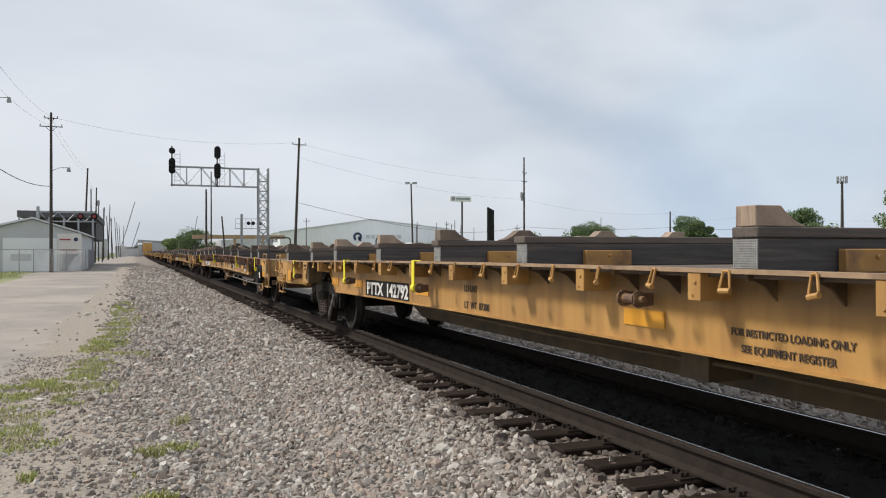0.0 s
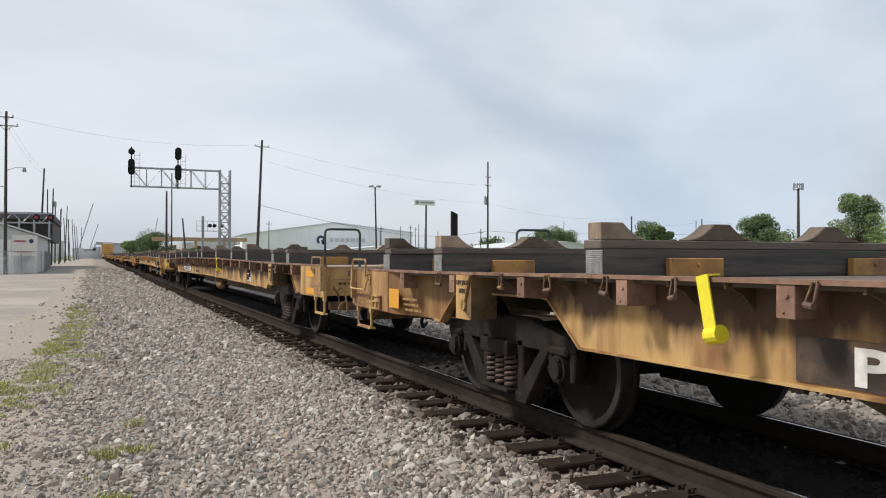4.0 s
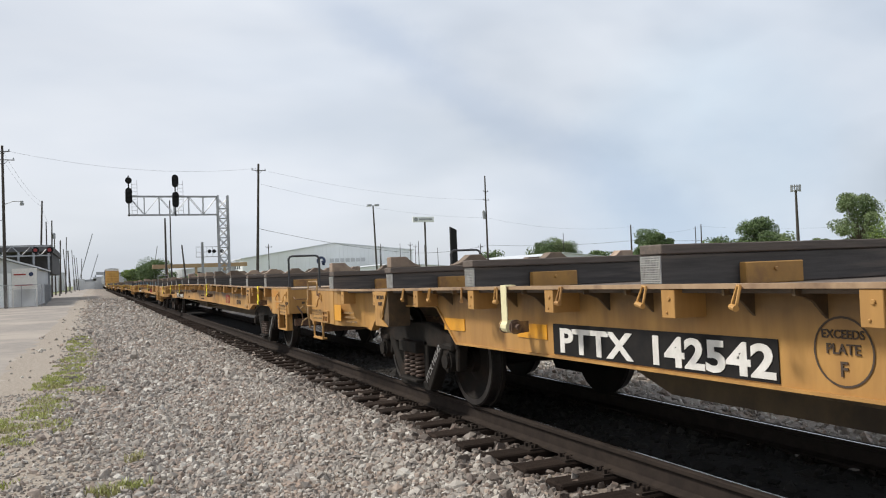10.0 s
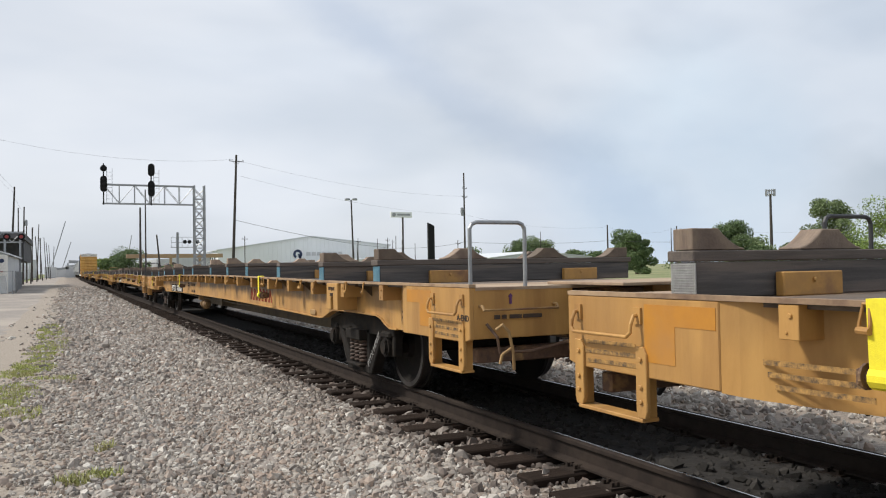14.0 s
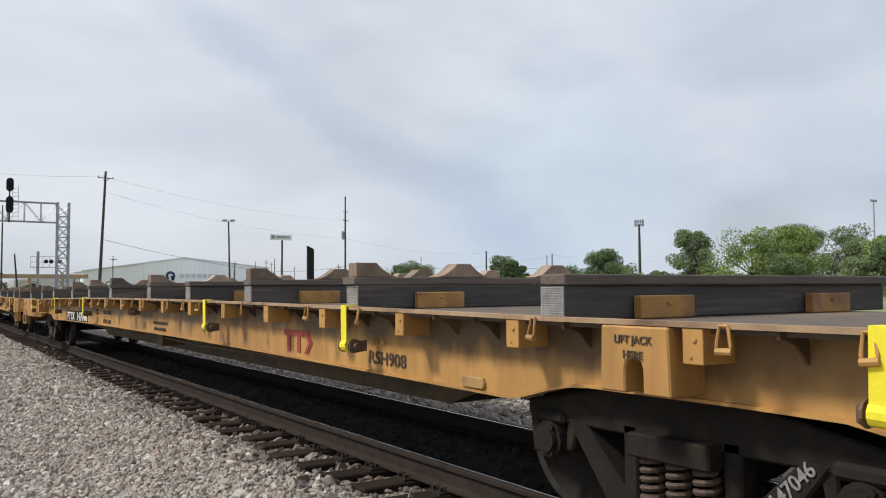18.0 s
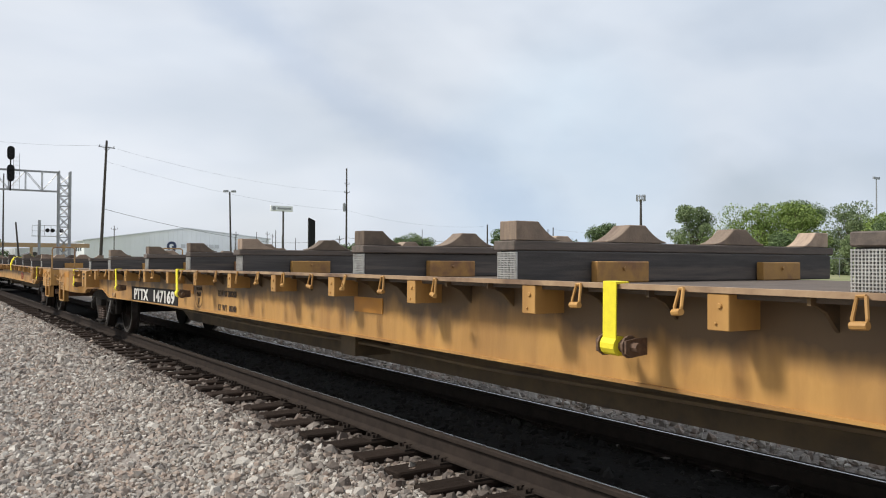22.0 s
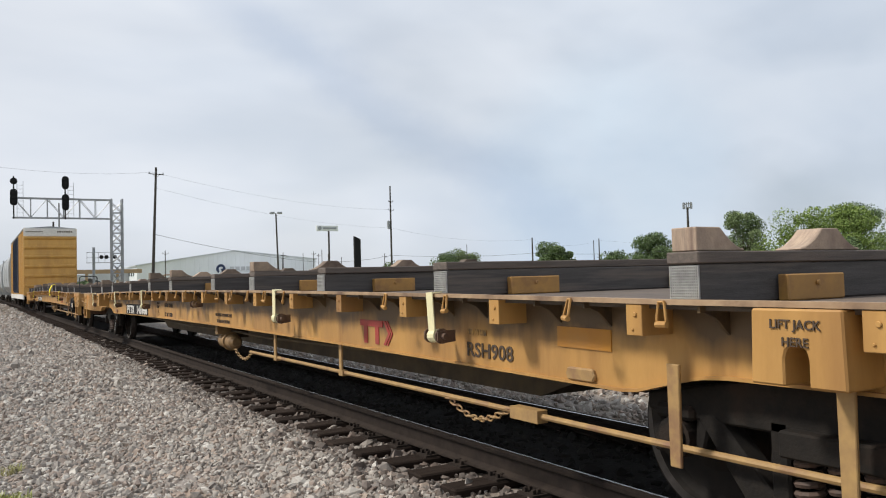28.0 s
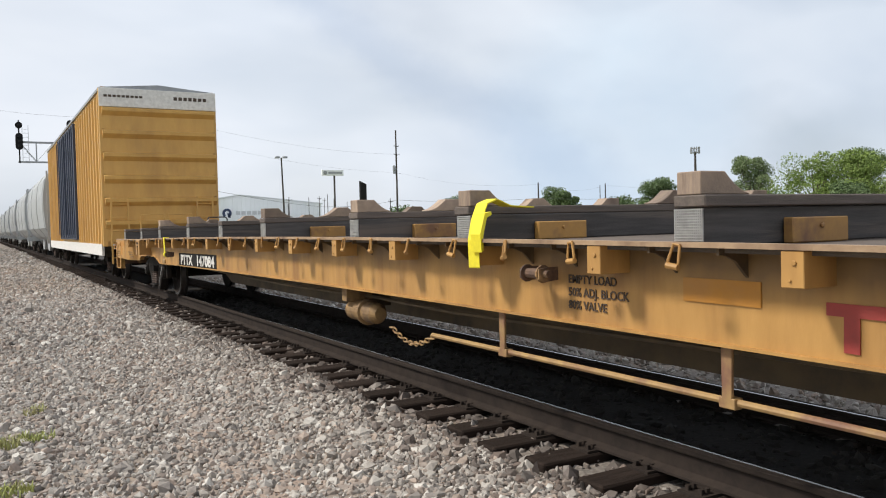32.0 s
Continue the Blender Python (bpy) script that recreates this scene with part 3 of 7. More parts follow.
        if bevel:
            es = [e for e in bm.edges if len(e.link_faces) == 2 and e.calc_face_angle(0) > 0.6]
            bmesh.ops.bevel(bm, geom=es, offset=bevel, segments=1, affect="EDGES", clamp_overlap=True)
        bm.to_mesh(me)
        bm.free()
        if smooth:
            me.polygons.foreach_set("use_smooth", [True] * len(me.polygons))
        return me


def part(name, me, parent=None, label="", m=None):
    ob = new(name, me)
    if parent:
        ob.parent = parent
    if m is not None:
        ob.matrix_basis = m
    if label:
        ob["label"] = label
    return ob


def thing(name, label, category, m=None, group="", kind="", me=None):
    ob = tagged(new(name, me), label, category, group, kind)
    if m is not None:
        ob.matrix_basis = m
    return ob


_text_cache = {}


def lettering(body, height, material, depth=0.004, align="LEFT", width=None):
    """A mesh of a line of stencilled letters, standing in the x-z plane and read from -y."""
    key = (body, height, material.name, align, width)
    if key not in _text_cache:
        cu = bpy.data.curves.new("letters", "FONT")
        cu.body, cu.size, cu.extrude, cu.align_x, cu.resolution_u, cu.offset = body, height * 1.38, depth / 2, align, 3, height * (0.045 if height > 0.12 else 0.02)
        ob = bpy.data.objects.new("letters", cu)
        me = bpy.data.meshes.new_from_object(ob)
        bpy.data.objects.remove(ob)
        bpy.data.curves.remove(cu)
        xs = [v.co.x for v in me.vertices]
        if width and xs:
            me.transform(Matrix.Diagonal((width / (max(xs) - min(xs)), 1, 1, 1)))
        me.transform(Matrix.Rotation(radians(90), 4, "X"))
        me.materials.clear()
        me.materials.append(material)
        _text_cache[key] = me
    return _text_cache[key]


SIDE = pose(0, 0, 0, 0, 0, -90)   # letters on a face that looks to -x

# ---- plan in metres: y runs along the line, x away from the road ----
TRACK, RAIL_Z = 4.27, 0.30          # centre of the near line, top of rail
TRACK2 = 8.60
PITCH, HALF = 28.56, 13.6           # coupled length and half length of a flat wagon


# shifts that fit the train to the camera's view: seconds and metres off the even run
VIEW_FIT = [(0, -0.33), (1, -0.08), (2, 0.22), (3, 0.2), (4, 0.0), (5, -0.1), (6, -0.1), (7, -0.3), (8, 0.08), (9, 0.01), (10, -0.16), (11, -0.05), (12, 0.1), (13, -0.05), (14, -0.05), (15, -0.04), (16, -0.03),
         (17, -0.27), (18, 0.1), (19, -0.35), (20, -0.18), (21, -0.19), (22, -0.03), (23, -0.17), (24, -0.15), (25, -0.17), (26, -0.2), (27, -0.25), (28, -0.16), (29, 0.0), (30, -0.04), (31, 0.05), (32, 0.14)]


def run(t):
    """Where the first flat wagon's middle stands at t seconds."""
    return ((-5.348e-5 * t + 1.981e-2) * t - 9.417) * t + 4.614 + float(np.interp(t, [a for a, b in VIEW_FIT], [b for a, b in VIEW_FIT]))


# ---- ground ----
def bed_height(x):
    """Height of the gravel across the line."""
    for (x0, z0), (x1, z1) in zip(BED, BED[1:]):
        if x0 <= x <= x1:
            return z0 + (z1 - z0) * (x - x0) / (x1 - x0)
    return -0.05


BED = [(-3.2, -0.05), (-1.4, -0.012), (-0.4, 0.012), (1.6, 0.03), (2.75, 0.055), (3.1, 0.045), (5.45, 0.045), (6.2, 0.05), (6.9, 0.05), (7.3, 0.05), (9.9, 0.05), (11.5, 0.0), (13.5, -0.045)]

sh = Shape()
n = 60
rows_y = [-60 + 12 * i for i in range(14)] + [130, 180, 260, 400, 700, 1200, 2200]
cols_x = [-2200, -900, -350, -140, -60, -30, -16, -8, 0, 8, 16, 30, 60, 120, 260, 600, 1200, 2200]
for y in rows_y:
    for x in cols_x:
        sh.v.append((x, y, -0.06))
w = len(cols_x)
sh.f = [(j * w + i, j * w + i + 1, (j + 1) * w + i + 1, (j + 1) * w + i) for j in range(len(rows_y) - 1) for i in range(w - 1)]
sh.s = [0] * len(sh.f)
thing("ground", "dry grassy earth stretching flat to the horizon", "ground", kind="structure", me=sh.mesh("ground", EARTH))

sh = Shape()
ys = [-30 + 0.8 * i for i in range(100)] + [50 + 5 * i for i in range(12)] + [110 + 30 * i for i in range(14)]
rx = [-7.0, -5.5, -4.0, -3.0, -2.0, -1.2, -0.5]
rng = random.Random(4)
for y in ys:
    e0, e1 = 0.5 * noise.noise((y * 0.13, 3.1, 0)) - (0.8 if y > 60 else 0), 0.6 * noise.noise((y * 0.2, 9.7, 0))
    for i, x in enumerate(rx):
        k = i / (len(rx) - 1)
        xx = x + e0 * (1 - k) + e1 * k
        sh.v.append((xx, y, -0.03 + 0.022 * math.sin(k * math.pi) - (0.02 if i in (0, len(rx) - 1) else 0)))
w = len(rx)
sh.f = [(j * w + i, j * w + i + 1, (j + 1) * w + i + 1, (j + 1) * w + i) for j in range(len(ys) - 1) for i in range(w - 1)]
sh.s = [0] * len(sh.f)
thing("road", "dusty worn asphalt road beside the railway", "road", kind="structure", me=sh.mesh("road", ROAD, smooth=True))

sh = Shape()
bx = [p[0] for p in BED]
fine_x = sorted(set([round(-3.2 + 0.25 * i, 2) for i in range(25)] + bx))
ysb = [-30 + 0.5 * i for i in range(120)] + [30 + 4 * i for i in range(25)] + [130 + 40 * i for i in range(8)]
for y in ysb:
    for i, x in enumerate(fine_x):
        z = bed_height(x) + 0.012 * noise.noise((x * 1.7, y * 1.7, 1.0))
        xx = x + (0.5 * noise.noise((y * 0.35, 5.0, 2.0)) + 1.1 * (noise.noise((y * 0.11, 1.0, 2.0))) if i == 0 else 0)
        sh.v.append((xx, y, z))
w = len(fine_x)
sh.f = [(j * w + i, j * w + i + 1, (j + 1) * w + i + 1, (j + 1) * w + i) for j in range(len(ysb) - 1) for i in range(w - 1)]
sh.s = [0] * len(sh.f)
thing("ballast_bed", "bed of grey and pinkish crushed limestone ballast", "ballast", kind="structure", me=sh.mesh("ballast_bed", BALLAST, smooth=True))


def stones(name, x0, x1, y0, y1, per_m2, size, seed, keep=None, material=None, lift=0.0):
    """Broken stones strewn over the bed, in one mesh."""
    rg = np.random.default_rng(seed)
    k = int((x1 - x0) * (y1 - y0) * per_m2)
    px, py = rg.uniform(x0, x1, k), rg.uniform(y0, y1, k)
    if keep is not None:
        ok = keep(px, py, rg)
        px, py = px[ok], py[ok]
        k = len(px)
    zx, zz = [p[0] for p in BED], [p[1] for p in BED]
    pz = np.interp(px, zx, zz) + lift
    g = (1 + 5 ** 0.5) / 2
    base = np.array([(-1, g, 0), (1, g, 0), (-1, -g, 0), (1, -g, 0), (0, -1, g), (0, 1, g), (0, -1, -g), (0, 1, -g), (g, 0, -1), (g, 0, 1), (-g, 0, -1), (-g, 0, 1)], float) / 1.9
    v = np.repeat(base[None], k, 0) * rg.uniform(0.62, 1.12, (k, 12, 1)) + rg.uniform(-0.16, 0.16, (k, 12, 3))
    s = size * rg.lognormal(0, 0.36, (k, 1, 1)) * rg.uniform(0.6, 1.4, (k, 1, 3))
    v = v * s * 0.60
    a, b, c = rg.uniform(0, 6.28, (3, k))
    ca, sa, cb, sb = np.cos(a), np.sin(a), np.cos(b), np.sin(b)
    x, y, z = v[..., 0], v[..., 1], v[..., 2]
    y, z = y * cb[:, None] - z * sb[:, None], y * sb[:, None] + z * cb[:, None]
    x, y = x * ca[:, None] - y * sa[:, None], x * sa[:, None] + y * ca[:, None]
    v = np.stack([x + px[:, None], y + py[:, None], z + (pz + size * rg.uniform(0.0, 0.35, k))[:, None]], -1).reshape(-1, 3)
    q = np.array([(0, 11, 5), (0, 5, 1), (0, 1, 7), (0, 7, 10), (0, 10, 11), (1, 5, 9), (5, 11, 4), (11, 10, 2), (10, 7, 6), (7, 1, 8), (3, 9, 4), (3, 4, 2), (3, 2, 6), (3, 6, 8), (3, 8, 9), (4, 9, 5), (2, 4, 11), (6, 2, 10), (8, 6, 7), (9, 8, 1)])
    f = (q[None] + 12 * np.arange(k)[:, None, None]).reshape(-1, 3)
    me = bpy.data.meshes.new(name)
    me.vertices.add(len(v)); me.vertices.foreach_set("co", v.ravel())
    me.loops.add(f.size); me.loops.foreach_set("vertex_index", f.ravel().astype(np.int32))
    me.polygons.add(len(f)); me.polygons.foreach_set("loop_start", (np.arange(len(f)) * 3).astype(np.int32))
    me.update(calc_edges=True)
    me.shade_flat()
    me.materials.append(material or STONE)
    return thing(name, "loose broken limestone ballast stones beside the rails", "ballast stones", kind="stuff", me=me)


def shoulder(px, py, rg):
    """Dense beside the sleepers, thinning out towards the road and on the worn path."""
    path = 1 - 0.45 * np.exp(-((px - 1.42 - 0.012 * py) / 0.5) ** 2)
    return rg.uniform(0, 1, len(px)) < np.clip((px + 1.0) / 2.5, 0.03, 1.0) ** 1.5 * path


stones("ballast_stones", -2.6, 2.95, 3.0, 12.0, 1500, 0.035, 11, shoulder)
stones("ballast_stones", -2.2, 2.95, 12.0, 24.0, 520, 0.046, 12, shoulder)
stones("ballast_stones", -1.6, 2.95, 24.0, 48.0, 190, 0.062, 13, shoulder)
stones("ballast_stones", -1.2, 2.95, 48.0, 100.0, 32, 0.1, 17, shoulder)
stones("ballast_stones", 5.6, 7.6, 1.0, 26.0, 130, 0.055, 14)
# darker next to the train: rail grime with its shade put into the colour
stones("ballast_stones", 2.9, 3.45, 1.0, 26.0, 330, 0.046, 16, None, STONE_GRIMY_SHADED)
stones("ballast_stones", 2.45, 2.95, 3.0, 22.0, 420, 0.04, 18, lambda px, py, rg: rg.uniform(0, 1, len(px)) < (px - 2.3) / 0.6, STONE_GRIMY_SHADED, 0.008)
# stones darkened for oil and for the shade below the wagons
stones("oily_ballast_stones", 3.62, 4.92, 1.0, 20.0, 200, 0.046, 15, None, STONE_OILY_SHADED, 0.05)
stones("ballast_stones", -1.6, 2.95, -14.0, 3.0, 150, 0.06, 19, shoulder)
stones("loose_gravel", -1.8, 0.8, 5.5, 14.0, 260, 0.021, 20)
# slab over the sleepers, oil and wagon shade both in its black
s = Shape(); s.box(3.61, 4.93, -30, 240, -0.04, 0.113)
thing("oil_stained_ballast", "ballast between the rails, black with oil and painted wagon shade", "ballast", kind="structure", me=s.mesh("oil_stained_ballast", OILY_SHADED))

# a worn, reddish track in the gravel
sh = Shape()
py_ = [3.0 + 0.25 * i for i in range(120)]
for y in py_:
    c, h = 1.42 + 0.012 * y + 0.12 * noise.noise((y * 0.3, 7.7, 0)), 0.34 + 0.18 * noise.noise((y * 0.9, 2.2, 0)) + 0.1 * noise.noise((y * 3.1, 4.2, 0))
    for k in (-1, -0.4, 0.4, 1):
        sh.v.append((c + h * k, y, bed_height(c + h * k) + (0.008 if abs(k) < 1 else -0.012) + 0.016 * noise.noise((c + k, y * 2.0, 3.0))))
sh.f = [(j * 4 + i, j * 4 + i + 1, (j + 1) * 4 + i + 1, (j + 1) * 4 + i) for j in range(len(py_) - 1) for i in range(3)]
sh.s = [0] * len(sh.f)
thing("worn_path", "reddish worn path of fine gravel in the ballast", "path", kind="structure", me=sh.mesh("worn_path", PATHM, smooth=True))

# ---- the two lines ----
RAIL = [(-0.07, 0), (0.07, 0), (0.07, 0.015), (0.012, 0.035), (0.012, 0.13), (0.036, 0.142), (0.036, 0.168), (0.028, 0.174), (0.010, 0.1745), (-0.028, 0.174), (-0.036, 0.168), (-0.036, 0.142), (-0.012, 0.13), (-0.012, 0.035), (-0.07, 0.015)]


def rail_mesh():
    s = Shape()
    s.prism(RAIL, "y", -40, 460)
    for i in range(len(s.f)):
        if i == 7:
            s.s[i] = 1
    return s.mesh("rail", [RAILSIDE, RAILTOP])


RAIL_ME = rail_mesh()
s = Shape(); s.box(-1.3, 1.3, -0.115, 0.115, -0.17, 0.0)
TIE_ME = s.mesh("sleeper", TIE, bevel=0.012)
s = Shape(); s.box(-0.18, 0.18, -0.09, 0.09, 0, 0.016)
for sx in (-0.14, -0.1, 0.1, 0.14):
    s.box(sx - 0.012, sx + 0.012, -0.06, -0.035, 0.016, 0.045); s.box(sx - 0.012, sx + 0.012, 0.035, 0.06, 0.016, 0.045)
PLATE_ME = s.mesh("tie_plate", RAILSIDE)


def line(x, near):
    t = thing("railway_track", "railway track of brown steel rails on dark timber sleepers", "railway track", pose(x, 0, 0), kind="structure")
    for side in (-1, 1):
        part("rail", RAIL_ME, t, "brown rail with a polished head", Matrix.Translation((side * 0.7525, 0, RAIL_Z - 0.174)) @ Matrix.Diagonal((-side, 1, 1, 1)))
    rg = random.Random(int(x * 10))
    y = -4.0
    rest = Shape()
    while y < 240:
        m = pose(rg.uniform(-0.05, 0.05), y, RAIL_Z - 0.19 + rg.uniform(-0.008, 0.0), 0, 0, rg.uniform(-0.8, 0.8))
        if near and y < 70:
            tie = part("sleeper", TIE_ME, t, m=m)
            if y < 28:
                for sx in (-0.7525, 0.7525):
                    part("tie_plate", PLATE_ME, tie, m=pose(sx, 0, 0))
        else:
            rest.box(-1.3, 1.3, y - 0.115, y + 0.115, RAIL_Z - 0.35, RAIL_Z - 0.19)
        y += 0.51 + rg.uniform(-0.02, 0.02)
    tagged(part("sleepers_beyond", rest.mesh("sleepers_beyond", TIE), t), kind="stuff")


line(TRACK, True)
line(TRACK2, False)

# ---- flat wagons ----
def lathe(s, prof, sx, n=40, bright=()):
    for k, ((a, ra), (b, rb)) in enumerate(zip(prof, prof[1:])):
        vs = [(sx * x, r * math.cos(2 * math.pi * i / n), r * math.sin(2 * math.pi * i / n)) for x, r in ((a, ra), (b, rb)) for i in range(n)]
        s.add(vs, [(i, (i + 1) % n, n + (i + 1) % n, n + i) for i in range(n)], 1 if k in bright else 0)


DECK_Z, BELLY, ARCH, END_LOW = 1.232, 0.722, 0.862, 0.77
WEB, EDGE, END_Y = 1.16, 1.39, 12.32
SHIFT = 0.13                       # the bogies and pockets sit this far behind the middle of the ends
TRUCKS, PADS = (SHIFT - 10.17, SHIFT + 10.2), (SHIFT - 10.22, SHIFT + 10.26)


def sag(y):
    """The empty wagons are cambered: how far a cross-section lies below the middle one."""
    return -0.11 * (min(abs(y), 11.2 if y > 0 else 9.6) / 13.6) ** 2


# lower edge of the side sill from the middle outwards
ROUND = [(0, BELLY), (8.98, BELLY), (9.1, BELLY + 0.012), (9.22, BELLY + 0.045), (9.4, 0.815), (9.55, 0.845), (9.7, ARCH - 0.004), (10.6, ARCH), (11.1, ARCH - 0.005), (11.25, ARCH - 0.03), (11.36, BELLY + 0.06), (11.5, BELLY + 0.02), (11.7, BELLY + 0.02), (END_Y, END_LOW)]
STEEP = [(0, BELLY - 0.006), (8.82, BELLY - 0.014), (9.24, 1.03), (9.32, 1.04), (10.80, 1.04), (10.9, 1.02), (11.26, 0.735), (11.42, 0.755), (END_Y, END_LOW)]
POCKETS = [round(SHIFT + e * (0.62 + 1.24 * i), 3) for e in (-1, 1) for i in range(10)]
GUSSETS = [round(p + d, 3) for p in POCKETS for d in (-0.4, 0.4)]
HALF_RINGS = (0.31, 0.94, 1.53, 2.22, 2.92, 3.55, 4.2, 5.0, 5.72, 6.6, 7.53, 8.16, 8.86, 9.54, 10.75, 11.35)
RINGS = [round(0.17 + e * p, 3) for e in (-1, 1) for p in HALF_RINGS]
BOLSTERS = [-11.35, -9.45, -7.1, -4.83, -2.7, -0.78, 1.85, 3.87, 5.95, 8.4, 10.42, 12.62]
OLD_BOLSTERS = [-11.18, -9.79, -7.3, -5.1, -2.6, 0.25, 1.4, 3.7, 6.1, 8.62, 11.22, 12.57]


def shapes_for(paint, web, outline):
    """The meshes of a flat wagon in one paint."""
    d = {}
    low = [p[0] for p in outline]
    fill = [0.75 * i for i in range(12)] + [11.55 + 0.11 * i for i in range(8)]
    ys = sorted(set([round(y, 3) for y in fill + [END_Y]] + [round(-y, 3) for y in fill + [END_Y]] + [round(SHIFT + e * y, 3) for y in low if 8 < y < 11.9 for e in (-1, 1)]))

    def foot(y):
        return float(np.interp(abs(y - SHIFT), low, [p[1] for p in outline])) + sag(y)

    s, wide = Shape(), WEB - EDGE + 0.022
    for y in ys:
        k = min(1.0, max(0.0, (abs(y) - 11.6) / (END_Y - 11.6)))
        x = wide * k * k * (3 - 2 * k)
        z0, z1 = foot(y), DECK_Z - 0.027 + sag(y)
        s.v += [(x - 0.012, y, z0), (x - 0.012, y, 0.5 * (z0 + z1)), (x - 0.012, y, z1), (x + 0.012, y, z1), (x + 0.012, y, z0)]
    for i in range(len(ys) - 1):
        for a, b in ((0, 1), (1, 2), (2, 3), (3, 4), (4, 0)):
            s.f.append((5 * i + a, 5 * i + b, 5 * i + 5 + b, 5 * i + 5 + a))
    s.f += [(0, 1, 2, 3, 4), tuple(5 * len(ys) - 1 - i for i in range(5))]
    s.s = [0] * len(s.f)
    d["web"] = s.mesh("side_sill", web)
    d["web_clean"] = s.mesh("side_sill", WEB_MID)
    # a flange along the lower edge
    s, edge = Shape(), [y for y in ys if abs(y) <= 11.6]
    for y in edge:
        z0 = foot(y)
        s.v += [(-0.034, y, z0 - 0.004), (-0.034, y, z0 + 0.012), (0.06, y, z0 + 0.012), (0.06, y, z0 - 0.004)]
    for i in range(len(edge) - 1):
        s.f += [(4 * i + a, 4 * i + (a + 1) % 4, 4 * i + 4 + (a + 1) % 4, 4 * i + 4 + a) for a in range(4)]
    s.f += [(0, 1, 2, 3), tuple(4 * len(edge) - 1 - i for i in range(4))]
    s.s = [0] * len(s.f)
    d["flange"] = s.mesh("lower_flange", paint)
    top = [(y, DECK_Z - 0.027 + sag(HALF)) for y in (-END_Y, -12.75, -13.2, -13.6)]
    s = Shape(); s.prism(top + [(-13.6, END_LOW + 0.03 + sag(13.6)), (-13.5, END_LOW + 0.005 + sag(13.5)), (-END_Y, END_LOW + sag(END_Y))], "x", -0.02, 0.02)
    d["end_side"] = s.mesh("end_side_plate", paint, bevel=0.006)
    s = Shape(); s.box(-0.095, 0.12, -0.055, 0.055, -0.155, 0.0)
    s.tube((-0.094, -0.01, -0.05), (-0.103, -0.01, -0.05), 0.013, 8); s.tube((-0.094, 0.01, -0.125), (-0.102, 0.01, -0.125), 0.008, 8)
    d["pocket"] = s.mesh("stake_pocket", RUSTY if paint is YELLOW_OLD else paint, bevel=0.012)
    s = Shape(); s.prism([(-0.09, 0), (0.115, 0), (0.115, -0.15), (0.08, -0.12), (0.02, -0.06), (-0.05, -0.032), (-0.09, -0.03)], "y", -0.008, 0.008)
    d["gusset"] = s.mesh("gusset", SOOTY_SHADED)
    s = Shape(); s.path([(0, -0.018, 0), (-0.01, -0.03, -0.08), (-0.01, -0.026, -0.105), (-0.01, 0.026, -0.105), (-0.01, 0.03, -0.08), (0, 0.018, 0), (0, -0.018, 0)], 0.008, 6)
    s.tube((-0.012, -0.034, -0.105), (-0.012, 0.034, -0.105), 0.016, 8)
    d["ring"] = s.mesh("tie_down_ring", WINCHM if paint is YELLOW_OLD else paint)
    s = Shape()
    if outline is ROUND:
        # a plate with an arched slot open below
        out = [(-0.215, -0.31), (-0.055, -0.31), (-0.055, -0.20), (-0.045, -0.165), (-0.02, -0.145), (0.02, -0.145), (0.045, -0.165), (0.055, -0.20), (0.055, -0.31), (0.215, -0.31), (0.205, 0.0), (-0.205, 0.0)]
        s.prism(out, "x", -0.12, 0.14)
    else:
        # a deep box with a hole in its face
        w = 0.13 if paint is YELLOW_OLD else 0.19
        s.prism([(-w, -0.37), (w, -0.37), (w, 0.0), (-w, 0.0)][::-1] + [(-w, -0.37), (0.0, -0.295)] + [(0.045 * math.sin(0.3927 * i), -0.25 - 0.045 * math.cos(0.3927 * i)) for i in range(1, 17)] + [(0.0, -0.295)], "x", -0.12, -0.105)
        # box behind the face takes the darkened tone
        s.box(-0.10, 0.14, -w, w, -0.37, 0.0, 1)
    d["pad"] = s.mesh("jack_pad", [paint, SOOTY_SHADED], bevel=0.008 if outline is ROUND else 0.0)
    s = Shape(); s.box(-1.38, -0.42, -0.02, 0.02, END_LOW + 0.03, DECK_Z - 0.027)
    d["end_plate"] = s.mesh("end_plate", paint, bevel=0.006)
    s = Shape()
    for y in (-0.29, 0.29):
        s.prism([(y - 0.045, 0.07), (y - 0.02, 0.11), (y + 0.045, 0.11), (y + 0.045, -0.24), (y + 0.03, -0.28), (y - 0.03, -0.28), (y - 0.045, -0.24)], "x", -0.014, 0.014); s.box(0.012, 0.09, y - 0.007, y + 0.007, -0.28, 0.06)
        for z in (0.04, -0.11, -0.19):
            s.tube((-0.014, y, z), (-0.026, y, z), 0.015, 8)
    s.box(-0.016, 0.10, -0.30, 0.30, -0.302, -0.28)
    if outline is STEEP:
        s = Shape(); s.path([(0.02, -0.25, 0.02), (0.02, -0.25, -0.24), (0.02, -0.22, -0.27), (0.02, 0.20, -0.27), (0.02, 0.22, -0.24), (0.02, 0.22, 0.02)], 0.014, 6)
        s.box(0.0, 0.07, -0.25, 0.22, -0.288, -0.27); s.box(0.0, 0.04, -0.28, -0.22, -0.1, 0.04); s.box(0.0, 0.04, 0.19, 0.25, -0.1, 0.04)
    d["stirrup"] = s.mesh("stirrup_step", paint, bevel=0.004 if outline is ROUND else 0.0)
